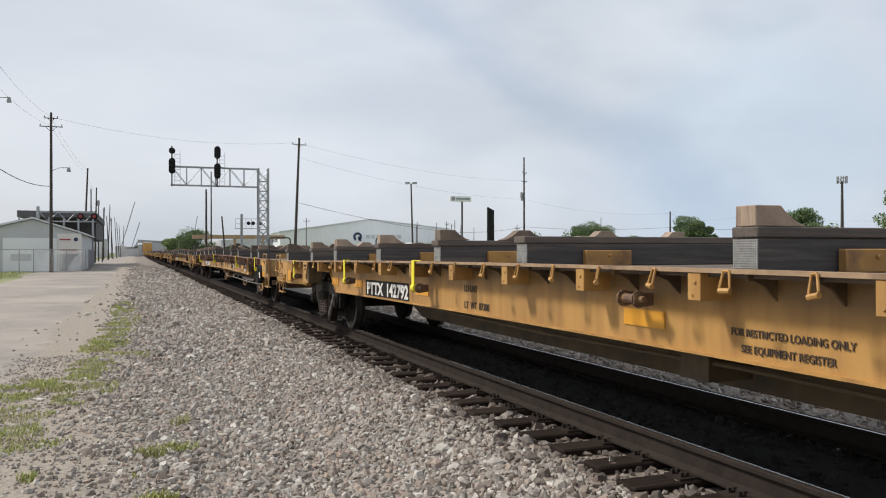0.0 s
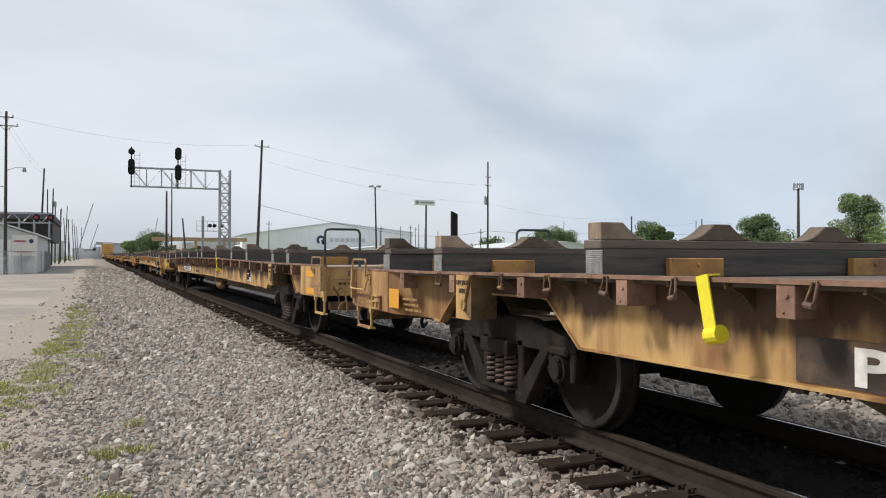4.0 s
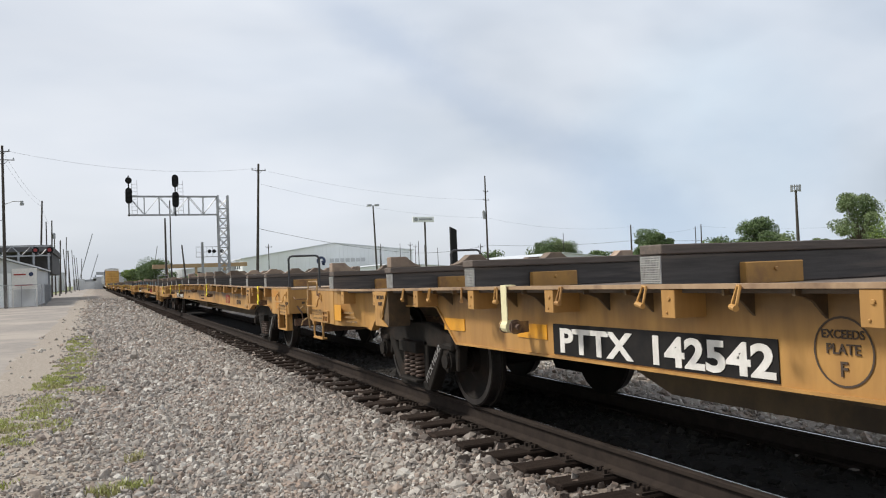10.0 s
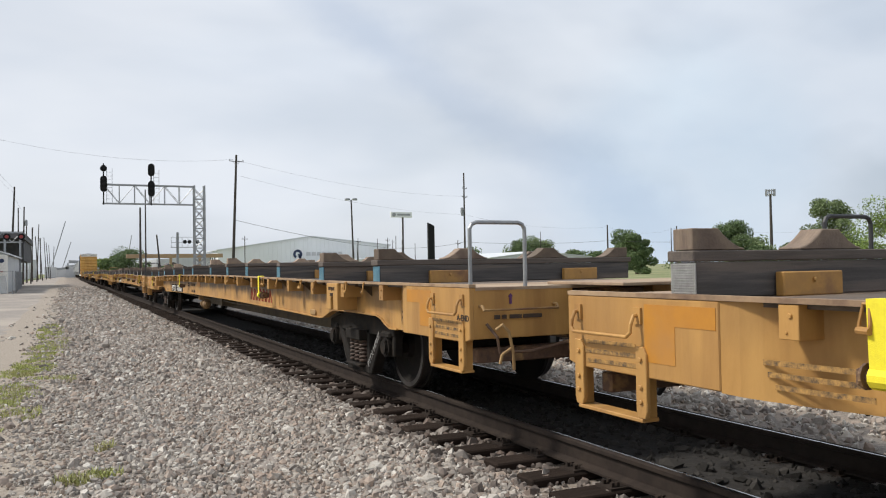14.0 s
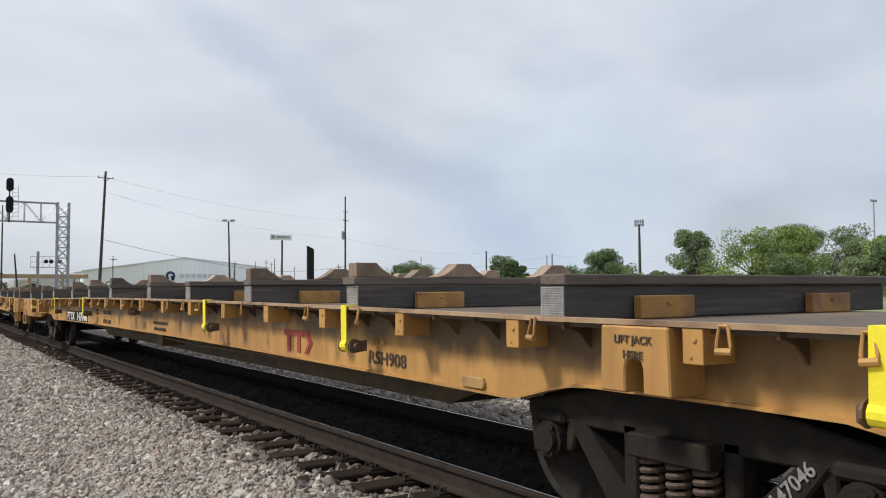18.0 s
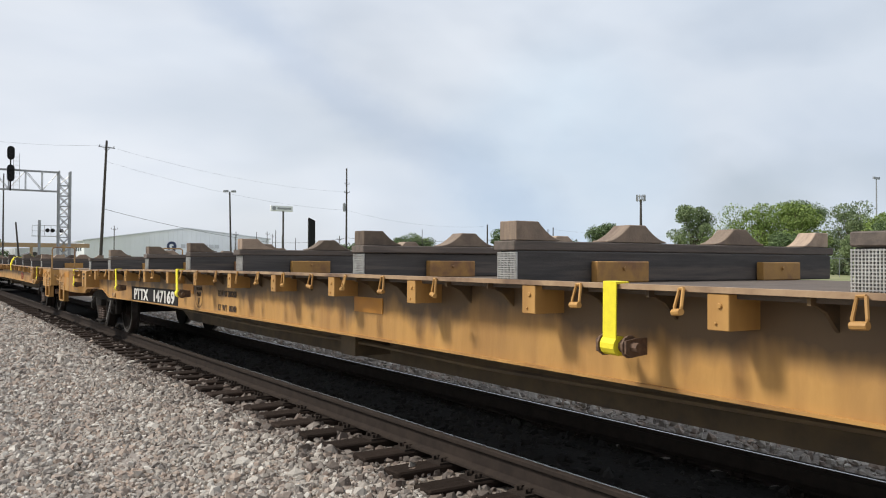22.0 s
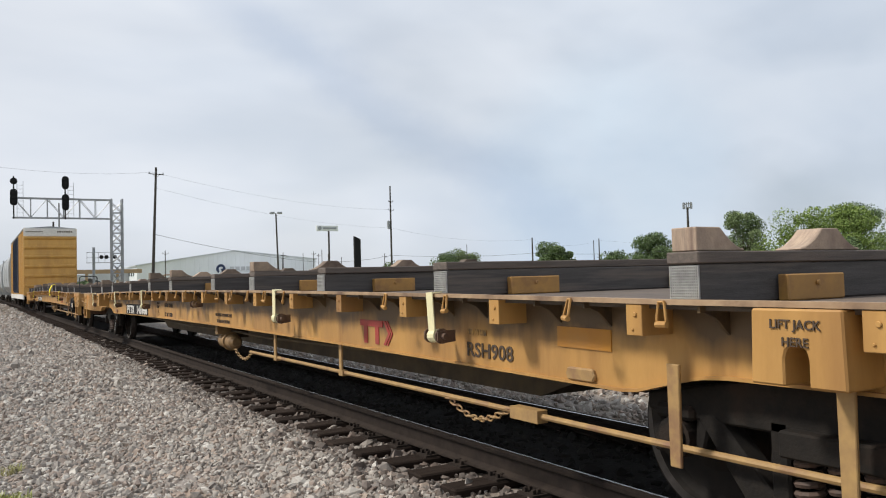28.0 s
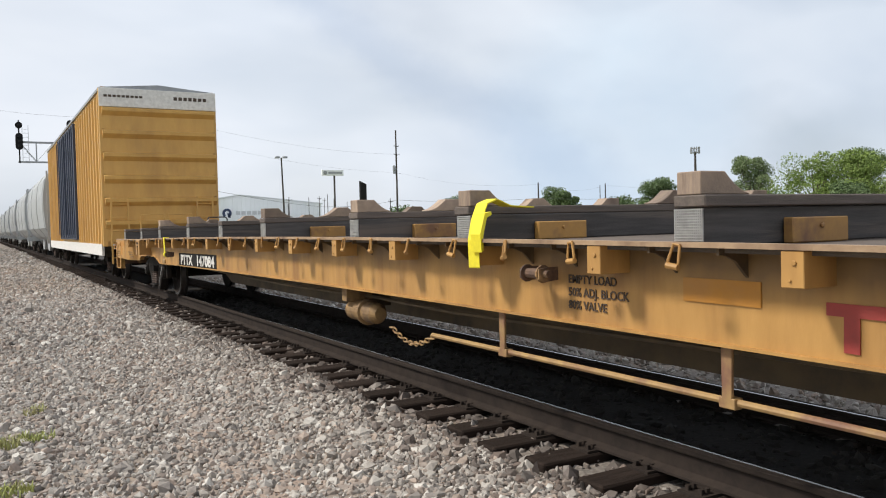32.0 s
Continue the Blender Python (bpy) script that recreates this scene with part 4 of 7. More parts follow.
    s = Shape(); s.path([(0, -0.28, 0.05), (-0.03, -0.28, 0.045), (-0.05, -0.28, 0.0), (-0.055, -0.28, -0.045), (-0.06, -0.25, -0.07), (-0.06, 0.25, -0.07), (-0.055, 0.28, -0.045), (-0.05, 0.28, 0.0), (-0.03, 0.28, 0.045), (0, 0.28, 0.05)], 0.011, 8)
    s.box(-0.01, 0.006, -0.31, -0.25, 0.0, 0.09); s.box(-0.01, 0.006, 0.25, 0.31, 0.0, 0.09)
    d["grab"] = s.mesh("grab_iron", paint)
    s = Shape(); s.tube((0, -0.075, 0), (0, 0.075, 0), 0.032, 10)
    for y in (-0.085, 0.075):
        s.tube((0, y, 0), (0, y + 0.012, 0), 0.055, 12)
    s.tube((0, -0.14, 0), (0, -0.085, 0), 0.022, 8)
    s.prism([(-0.045, -0.03), (0.0, -0.05), (0.10, -0.04), (0.10, 0.04), (0.02, 0.04), (-0.045, 0.03)], "y", -0.1, -0.088); s.prism([(-0.045, -0.03), (0.0, -0.05), (0.10, -0.04), (0.10, 0.04), (0.02, 0.04), (-0.045, 0.03)], "y", 0.088, 0.1)
    d["winch"] = s.mesh("strap_winch", [WINCHM])
    # a grab loop on the corner that rises over the deck
    s = Shape(); s.path([(0, 0, -0.33), (-0.035, 0, -0.32), (-0.04, 0, -0.05), (-0.035, 0.0, 0.07), (-0.03, 0.03, 0.10), (-0.03, 0.47, 0.10), (-0.035, 0.50, 0.07), (-0.04, 0.50, -0.08), (0, 0.50, -0.09)], 0.012, 8)
    s.box(-0.02, 0.004, 0.47, 0.53, -0.13, -0.06); s.box(-0.05, 0.004, -0.025, 0.025, -0.36, -0.02)
    d["loop"] = s.mesh("corner_grab_loop", PIPE)
    # a ribbed card holder
    s = Shape(); s.box(-0.004, 0.002, -0.13, 0.13, -0.075, 0.075)
    for a, b, c, e in ((-0.13, 0.13, 0.06, 0.075), (-0.13, 0.13, -0.075, -0.06), (-0.13, -0.115, -0.06, 0.06), (0.115, 0.13, -0.06, 0.06), (-0.11, 0.11, 0.0, 0.015), (0.0, 0.012, -0.06, 0.0)):
        s.box(-0.022, 0.0, a, b, c, e)
    d["holder"] = s.mesh("card_holder", paint)
    return d


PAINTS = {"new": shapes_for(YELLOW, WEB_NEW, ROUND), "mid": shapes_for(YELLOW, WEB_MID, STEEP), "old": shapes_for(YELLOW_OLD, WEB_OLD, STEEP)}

def cambered(x0, x1, z0, z1, y1, slots=(0, 0), n=26):
    """A bar along the wagon that follows its camber; slots: the materials of the rest and of the underside."""
    s = Shape()
    for i in range(n + 1):
        y = -y1 + 2 * y1 * i / n
        s.v += [(x0, y, z0 + sag(y)), (x1, y, z0 + sag(y)), (x1, y, z1 + sag(y)), (x0, y, z1 + sag(y))]
    for i in range(n):
        for a in range(4):
            s.f.append((4 * i + a, 4 * i + (a + 1) % 4, 4 * i + 4 + (a + 1) % 4, 4 * i + 4 + a))
            s.s.append(slots[1] if a == 0 else slots[0])
    s.f += [(0, 1, 2, 3), tuple(4 * n + 3 - i for i in range(4))]
    s.s += [slots[0]] * 2
    return s


# underside in the dark underframe tone, which stands in for shade below the deck
s = cambered(-EDGE + 0.058, 1.42, DECK_Z - 0.049, DECK_Z - 0.025, 12.4, (0, 1))
DECK_ME = s.mesh("deck", [DECKDARK, UNDER])
s = Shape(); s.box(-EDGE + 0.058, 1.42, 12.4, HALF, DECK_Z - 0.049, DECK_Z - 0.025)
PLATFORM_ME = s.mesh("end_platform", DECK)
s = cambered(-EDGE, -EDGE + 0.06, DECK_Z - 0.0245, DECK_Z, HALF)
RIM_ME = {"new": s.mesh("deck_rim", RIMM), "old": s.mesh("deck_rim", RUSTY)}
RIM_ME["mid"] = RIM_ME["new"]
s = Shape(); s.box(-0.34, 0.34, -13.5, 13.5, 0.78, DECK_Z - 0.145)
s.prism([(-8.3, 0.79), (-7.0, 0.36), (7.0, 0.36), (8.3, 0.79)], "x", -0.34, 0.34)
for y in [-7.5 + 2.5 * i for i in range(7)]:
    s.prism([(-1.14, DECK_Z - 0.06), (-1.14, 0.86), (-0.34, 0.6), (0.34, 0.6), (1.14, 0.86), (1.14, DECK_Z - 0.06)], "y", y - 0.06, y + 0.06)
SILL_ME = s.mesh("centre_sill", GRIMY_SHADED)
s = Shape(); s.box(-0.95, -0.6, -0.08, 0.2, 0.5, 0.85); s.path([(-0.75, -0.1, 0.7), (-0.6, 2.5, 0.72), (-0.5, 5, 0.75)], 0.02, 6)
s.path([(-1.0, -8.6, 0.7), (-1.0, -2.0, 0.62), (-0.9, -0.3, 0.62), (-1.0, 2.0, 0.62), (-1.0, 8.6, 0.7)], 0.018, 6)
AIR_ME = s.mesh("brake_rigging", GRIMY_SHADED)
s = Shape(); lathe(s, [(-0.12, 0.0), (-0.12, 0.045), (-0.17, 0.05), (-0.19, 0.085), (-0.20, 0.10), (-0.52, 0.10), (-0.53, 0.13), (-0.57, 0.13), (-0.58, 0.105), (-0.76, 0.10), (-0.83, 0.06), (-0.83, 0.0)], 1, 20)
s.v = [(y, x, z) for x, y, z in s.v]
s.box(-0.14, 0.14, -0.34, -0.22, 0.10, 0.27)
CYLINDER_ME = s.mesh("brake_cylinder", GRIMY_YELLOW)
# brake gear: the housing, the hanger plate and the end of the rod along the wagon
GEAR = {"new": (-12.22, -11.76, -10.9), "mid": (-12.47, -12.05, -11.25), "old": (-12.47, -12.12, -11.25)}
ROD_ME = {}
for kind_, z, r, tone in (("new", 0.42, 0.019, PIPE), ("mid", 0.46, 0.012, PALEROD), ("old", 0.46, 0.012, PALEROD)):
    s = Shape(); s.path([(-1.12, GEAR[kind_][2], z + 0.01), (-1.12, -9.0, z - (0 if kind_ == "new" else 0.02)), (-1.12, -4.0, z + 0.01), (-1.12, -1.9, z + 0.01)], r, 8)
    s.box(-1.16, -1.08, -8.05, -7.75, z - 0.04, z + 0.04)
    ROD_ME[kind_] = s.mesh("handbrake_rod", tone)
s = Shape(); s.prism([(-0.04, 0.86), (0.04, 0.86), (0.035, 0.36), (-0.035, 0.36)], "x", -1.27, -1.25)
HANGER_ME = s.mesh("rod_hanger", PIPE, bevel=0.004)
s = Shape(); s.prism([(-0.035, BELLY + 0.06), (0.035, BELLY + 0.06), (0.03, 0.41), (-0.03, 0.41)], "x", -1.15, -1.13); s.box(-1.15, -1.09, -0.05, 0.05, 0.395, 0.45)
SHORT_HANGER_ME = s.mesh("rod_hanger", PIPE, bevel=0.004)
s = Shape(); s.prism([(-0.07, 0.40), (0.05, 0.40), (0.06, 0.56), (0.04, 0.80), (-0.07, 0.80)], "x", -1.30, -1.27); s.tube((-1.30, -0.01, 0.56), (-1.318, -0.01, 0.56), 0.022, 8); s.box(-1.27, -1.15, -0.07, -0.05, 0.44, 0.80)
HANGER_PLATE_ME = s.mesh("hanger_plate", YELLOW, bevel=0.006)
s = Shape(); s.path([(-1.14, 0.0, 0.46), (-1.16, 0.02, 0.58), (-1.16, -0.02, 0.62), (-1.17, -0.38, 0.68)], 0.016, 8); s.prism([(-0.05, 0.40), (0.03, 0.40), (0.04, 0.60), (-0.02, 0.64), (-0.07, 0.58)], "x", -1.18, -1.155)
CRANK_ME = s.mesh("bell_crank", WINCHM)
s = Shape(); s.box(-0.12, 0.12, -0.75, 0.2, -0.12, 0.12)
s.prism([(-0.13, -0.75), (0.13, -0.75), (0.16, -0.95), (0.04, -1.02), (-0.02, -0.9), (-0.14, -0.98)], "z", -0.14, 0.14)
COUPLER_ME = s.mesh("coupler", TRUCKM, bevel=0.015)
s = Shape(); s.path([(-1.25, -0.02, 0.1), (-1.2, -0.1, 0.0), (-1.18, -0.1, -0.12), (-0.9, -0.12, -0.12), (-0.2, -0.12, 0.0)], 0.013, 6)
LEVER_ME = s.mesh("uncoupling_lever", WINCHM)
s = Shape(); s.path([(-1.22, -0.12, 0.06), (-1.18, -0.15, 0.10), (-1.13, -0.16, 0.04), (-1.1, -0.17, -0.12), (-1.09, -0.16, -0.25)], 0.0135, 8); s.path([(-1.11, -0.165, -0.08), (-1.2, -0.17, -0.13), (-1.22, -0.17, -0.2)], 0.012, 8)
HANDLE_ME = s.mesh("lever_handle", PIPE)
s = Shape(); s.path([(-1.30, 0.0, 0.03), (-1.30, -0.05, 0.03), (-1.30, -0.07, 0.0), (-0.62, -0.07, 0.0), (-0.62, -0.05, 0.03), (-0.62, 0.0, 0.03)], 0.012, 8)
END_GRAB_ME = s.mesh("end_grab_iron", PIPE)
s = Shape(); s.box(-0.30, 0.30, -0.04, 0.55, 0.745, DECK_Z - 0.05)
DRAFT_ME = s.mesh("draft_gear", WINCHM, bevel=0.01)
s = Shape(); s.box(-0.42, 0.42, -0.03, 0.10, 0.66, 0.74)
CARRIER_ME = s.mesh("coupler_carrier", WINCHM, bevel=0.01)
s = Shape(); s.box(-1.25, 1.25, 0.12, 0.22, 0.60, 0.72)
CROSS_ME = s.mesh("end_crossbeam", WINCHM, bevel=0.01)
s = Shape(); s.path([(0.35, 0.2, 0.74), (0.36, -0.06, 0.72), (0.36, -0.2, 0.6), (0.34, -0.34, 0.44), (0.25, -0.5, 0.36), (0.15, -0.62, 0.4)], 0.024, 8)
HOSE_ME = s.mesh("air_hose", BLACKM)
s = Shape(); s.path([(-1.35, 0, -0.03), (-1.35, 0, 0.44), (-1.33, 0, 0.475), (-1.29, 0, 0.49), (-0.91, 0, 0.49), (-0.87, 0, 0.475), (-0.85, 0, 0.44), (-0.85, 0, -0.03)], 0.017, 8)
HOOP_ME = {"yellow": s.mesh("end_handrail", PIPE), "black": s.mesh("end_handrail", HOOPB), "grey": s.mesh("end_handrail", GALV)}
s = Shape(); s.box(-0.45, 0.95, -0.55, 0.5, -0.025, 0.0)
BRIDGE_ME = s.mesh("bridge_plate", DECK, bevel=0.004)
s = Shape()
s.prism([(0.27, -0.04), (0.20, 0.17), (0.06, 0.22), (-0.02, 0.16), (-0.03, -0.02), (-0.08, -0.21), (0.03, -0.23), (0.14, -0.12)], "x", -1.37, -1.25)
s.prism([(0.03, 0.18), (-0.01, 0.225), (-0.08, 0.245), (-0.17, 0.215), (-0.22, 0.15), (-0.245, 0.04), (-0.23, -0.08), (-0.17, -0.15), (-0.05, -0.16), (0.02, -0.06)], "x", -1.345, -1.19)
s.prism([(0.0, 0.04), (-0.34, 0.06), (-0.37, 0.03), (-0.34, -0.005), (0.0, -0.07)], "x", -1.40, -1.355); s.tube((-1.37, 0.08, 0.02), (-1.41, 0.08, 0.02), 0.05, 12)
BRAKE_ME = s.mesh("hand_brake", BLACKM, bevel=0.012)
s = Shape(); s.path([(-1.38, -0.34, 0.05), (-1.385, -0.38, 0.03), (-1.39, -0.46, -0.07)], 0.014, 8)
BRAKE_LEVER_ME = s.mesh("release_lever", WHITEP)
s = Shape()
for i in range(17):
    a = i / 16
    y, z = 0.8 * a, -0.30 - 0.11 * math.sin(a * math.pi) - 0.02 * a
    ring = [(0.036 * math.cos(q * math.pi / 4), 0.018 * math.sin(q * math.pi / 4)) for q in range(9)]
    s.path([(-1.29, y + u, z + w) if i % 2 else (-1.29 + w, y + u, z) for u, w in ring], 0.007, 5)
CHAIN_ME = s.mesh("brake_chain", PIPE)

# bogie
s = Shape(); s.box(-1.0, 1.0, -0.2, 0.2, 0.44, 0.72)
BOLST_ME = s.mesh("truck", TRUCKM, bevel=0.02)
s = Shape()
s.prism([(-1.13, 0.67), (-1.13, 0.58), (-0.8, 0.56), (0.8, 0.56), (1.13, 0.58), (1.13, 0.67), (0.85, 0.72), (0.42, 0.80), (-0.42, 0.80), (-0.85, 0.72)], "x", -0.06, 0.06)
for e in (-1, 1):
    s.prism([(e * 0.80, 0.60), (e * 0.66, 0.60), (e * 0.30, 0.24), (e * 0.30, 0.11), (e * 0.42, 0.11)], "x", -0.065, 0.065)
    s.prism([(e * 0.26, 0.15), (e * 0.36, 0.15), (e * 0.36, 0.62), (e * 0.26, 0.62)], "x", -0.06, 0.06)
    s.prism([(e * 1.13, 0.62), (e * 1.10, 0.36), (e * 1.04, 0.36), (e * 1.03, 0.62)], "x", -0.05, 0.05)
    s.prism([(e * 0.80, 0.62), (e * 0.82, 0.40), (e * 0.76, 0.40), (e * 0.70, 0.62)], "x", -0.05, 0.05)
s.prism([(-0.42, 0.10), (0.42, 0.10), (0.36, 0.19), (-0.36, 0.19)], "x", -0.075, 0.075)
FRAME_ME = s.mesh("side_frame", TRUCKM, bevel=0.012)
s = Shape(); s.path([(0.055 * math.cos(i * 0.5236), 0.055 * math.sin(i * 0.5236), 0.215 + 0.0037 * i) for i in range(70)], 0.016, 6)
SPRING_ME = s.mesh("coil_spring", SPRING)
s = Shape(); s.box(-0.09, 0.04, -0.25, 0.25, 0.17, 0.205)
LOWSEAT_ME = s.mesh("spring_seat", TRUCKM, bevel=0.01)
s = Shape(); s.box(-0.09, 0.04, -0.25, 0.25, 0.48, 0.60)
SEAT_ME = s.mesh("spring_seat", TRUCKM, bevel=0.01)
WR, WB = 0.455, 0.925


AXLE = Shape()
AXLE.tube((-1.10, 0, 0), (1.10, 0, 0), 0.08, 12)
for sx in (-1, 1):
    lathe(AXLE, [(0.69, 0.12), (0.69, WR + 0.028), (0.725, WR + 0.028), (0.735, WR + 0.006), (0.82, WR), (0.826, WR - 0.012), (0.826, WR - 0.062), (0.80, WR - 0.078), (0.772, WR - 0.12), (0.758, 0.22), (0.79, 0.135), (0.85, 0.125), (0.85, 0.05)], sx, 44, (3, 5))
AXLE_ME = AXLE.mesh("wheelset", [WHEELM, TREAD])
s = Shape(); s.tube((-0.045, 0, 0), (0.045, 0, 0), 0.108, 16); s.tube((-0.075, 0, 0), (-0.045, 0, 0), 0.075, 10)
for a in (0, 2.094, 4.189):
    s.tube((-0.065, 0.085 * math.cos(a), 0.085 * math.sin(a)), (-0.04, 0.085 * math.cos(a), 0.085 * math.sin(a)), 0.018, 6)
BEARING_ME = s.mesh("bearing", TRUCKM)
s = Shape(); s.box(-0.09, 0.09, -0.13, 0.13, WR + 0.095, WR + 0.17)
ADAPT_ME = s.mesh("bearing_adapter", TRUCKM, bevel=0.02)
WHEELS = []


def bogie(parent, y, number=""):
    t = part("truck", BOLST_ME, parent, "two-axle bogie of grimy cast steel", pose(0, y, 0))
    for sx in (-1, 1):
        part("side_frame", FRAME_ME, t, m=pose(sx * 1.0, 0, 0))
        for sy in (-0.165, 0.0, 0.165):
            part("coil_spring", SPRING_ME, t, "rusty coil spring", pose(sx * 1.05, sy, 0))
        part("spring_seat", LOWSEAT_ME, t, m=pose(sx * 1.06, 0, 0, 0, 0, 0 if sx < 0 else 180))
        part("spring_seat", SEAT_ME, t, m=pose(sx * 1.06, 0, 0, 0, 0, 0 if sx < 0 else 180))
        for wy in (-WB, WB):
            part("bearing_adapter", ADAPT_ME, t, m=pose(sx * 1.0, wy, 0))
            part("bearing", BEARING_ME, t, "round axle bearing cap", pose(sx * 1.04, wy, WR, 0, 0, 0 if sx < 0 else 180))
    if number:
        part("stencil", lettering(number, 0.068, TRUCKLET, align="CENTER"), t, "white stencilled wagon number", pose(-1.07, -0.545, 0.37) @ SIDE @ pose(0, 0, 0, 0, -46, 0))
    for wy in (-WB, WB):
        ax = part("wheelset", AXLE_ME, t, "two steel wheels on an axle", pose(0, wy, WR))
        WHEELS.append((ax, wy, parent))
    return t


# timber bolsters that carry pipe
s = Shape(); s.box(-1.30, 1.86, -0.085, 0.085, -0.0255, 0.163)
BEAM_ME = s.mesh("timber_beam", TIMBER, bevel=0.008)
s = Shape(); s.box(-1.32, 1.90, -0.10, 0.10, 0.165, 0.222)
TOP_ME = s.mesh("top_plank", PLANK, bevel=0.006)
s = Shape()
for i in range(14):
    y = -0.086 + 0.172 * i / 13
    s.box(-0.004, 0.004, y - 0.0027, y + 0.0027, 0.0, 0.157)
for i in range(12):
    z = 0.006 + 0.146 * i / 11
    s.box(-0.005, 0.005, -0.09, 0.09, z - 0.0025, z + 0.0025)
CAP_ME = s.mesh("mesh_end_cap", MESHM)
BLUECAP_ME = s.mesh("mesh_end_cap", BLUECAP)
s = Shape(); s.box(-0.225, 0.225, -0.03, 0.03, -0.0255, 0.105); s.tube((0, -0.03, 0.06), (0, -0.045, 0.06), 0.016, 8)
STOP_ME = s.mesh("beam_stop", STOPM, bevel=0.008)


def saddle(two):
    """A wooden block whose top is hollowed to take a pipe's flank."""
    ramp = [(0.20 * k / 6, 0.115 * (1 - k / 6) ** 1.7) for k in range(7)]
    if two:
        r = [(0.30, 0.0)] + [(0.08 + x * 1.1, 0.012 + z) for x, z in ramp[::-1]] + [(-0.08 - x * 1.1, 0.012 + z) for x, z in ramp] + [(-0.30, 0.0)]
    else:
        r = [(-0.10, 0.0), (-0.10, 0.125)] + [(0.10 + x, 0.01 + z) for x, z in ramp] + [(0.30, 0.0)]
    sp = Shape(); sp.prism([(0.87 * a, 0.9 * b) for a, b in r], "y", -0.075, 0.075)
    return sp.mesh("wood_saddle", CHOCK, bevel=0.005)


SADDLE, SADDLE2 = saddle(False), saddle(True)
s = Shape()
s.prism([(0.075, 0.004), (-0.012, 0.004), (-0.012, -0.01), (-0.006, -0.30), (0.03, -0.345), (0.05, -0.33), (0.002, -0.297), (-0.004, -0.008), (0.075, -0.002)], "y", -0.043, 0.043)
s.tube((0.025, -0.045, -0.305), (0.025, 0.045, -0.305), 0.048, 12)
STRAP_ME = {"yellow": s.mesh("ratchet_strap", STRAP), "pale": s.mesh("ratchet_strap", STRAP_PALE), "dirty brown": s.mesh("ratchet_strap", STRAP_DIRTY)}


def flat_wagon(number, paint="new", rod=False, hoop="black", straps=(), strap="yellow", marks=(), shift=0.0, seed=0, panel_at=(7.4, 4.75), bolsters=BOLSTERS, blue=(), cylinder=None, printed=(), hangers=(), dirty=(), clean=False):
    d = PAINTS[paint]
    rg = random.Random(seed)
    look_of = {"new": "long yellow railway flat wagon carrying empty timber pipe bolsters", "mid": "long yellow flat wagon with steep bogie cut-outs and timber bolsters", "old": "long faded rust-streaked yellow flat wagon with timber bolsters"}[paint]
    car = thing("flat_wagon", look_of, "flat wagon", group="flat wagons of the train")
    part("deck", DECK_ME, car, "dark deck between the end platforms")
    for e in (-1, 1):
        part("end_platform", PLATFORM_ME, car, "bare tan steel end platform", pose(0, 0, sag(HALF), 0, 0, 0) if e > 0 else pose(0, -12.4 - HALF, sag(-HALF)))
    part("deck_rim", RIM_ME[paint], car, "rusty raised deck edge" if paint == "old" else "worn tan raised deck edge")
    part("centre_sill", SILL_ME, car, "fishbelly centre sill in grimy, shade-darkened yellow")
    part("brake_rigging", AIR_ME, car)
    if cylinder is not None:
        part("brake_cylinder", CYLINDER_ME, car, "yellow brake cylinder under the sill", pose(-0.98, cylinder, 0.48))
    s = Shape(); s.prism([(-0.11, -0.035), (0.11, -0.035), (0.13, 0.0), (0.11, 0.04), (-0.11, 0.04), (-0.13, 0.0)], "x", -0.015, 0.02)
    for e in ((-1, 1) if paint == "new" else ()):
        part("lug_plate", s.mesh("lug_plate", PIPE, bevel=0.008), car, "grey oval lug plate", pose(-WEB - 0.02, SHIFT + e * 8.64, 0.775 + sag(8.6)))
    if rod:
        brake_y, plate_y, end_y = GEAR[paint]
        part("handbrake_rod", ROD_ME[paint], car, "yellow brake rod along the wagon" if paint == "new" else "thin pale brake rod along the wagon")
        hb = part("hand_brake", BRAKE_ME, car, "black angular hand brake housing", pose(-0.09, brake_y, 0.83 + sag(-12.3)))
        part("release_lever", BRAKE_LEVER_ME, hb, "white release lever")
        part("hanger_plate", HANGER_PLATE_ME, car, "", pose(0, plate_y, 0))
        for y in hangers:
            part("rod_hanger", HANGER_ME, car, "", pose(0, y, 0))
        if paint == "new":
            for y in (-2.95, -4.9):
                part("rod_hanger", SHORT_HANGER_ME, car, "", pose(0, y, 0))
        else:
            part("bell_crank", CRANK_ME, car, "", pose(0, end_y, 0))
        part("brake_chain", CHAIN_ME, car, "slack brake chain", pose(0.03, plate_y + 0.02, 0.76))
        part("brake_chain", CHAIN_ME, car, "slack brake chain", pose(0.2, -1.9, 0.73))
        part("brake_chain", CHAIN_ME, car, "slack brake chain", pose(0.17, -7.7, 0.73))
    for sx in (-1, 1):
        flip = pose(0, 0, 0, 0, 0, 0 if sx < 0 else 180)
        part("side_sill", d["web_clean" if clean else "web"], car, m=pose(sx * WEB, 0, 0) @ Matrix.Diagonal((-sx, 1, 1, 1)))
        part("lower_flange", d["flange"], car, m=pose(sx * WEB, 0, 0) @ Matrix.Diagonal((-sx, 1, 1, 1)))
        for e in (0, 180):
            part("end_side_plate", d["end_side"], car, m=pose(sx * (EDGE - 0.022), 0, 0) @ (pose(0, 0, sag(-HALF) - sag(HALF)) if e == 0 else Matrix.Diagonal((1, -1, 1, 1))))
        for e in (-1, 1):
            part("jack_pad", d["pad"], car, m=pose(sx * (EDGE - 0.10), PADS[e > 0], DECK_Z - 0.028 + sag(PADS[e > 0])) @ flip)
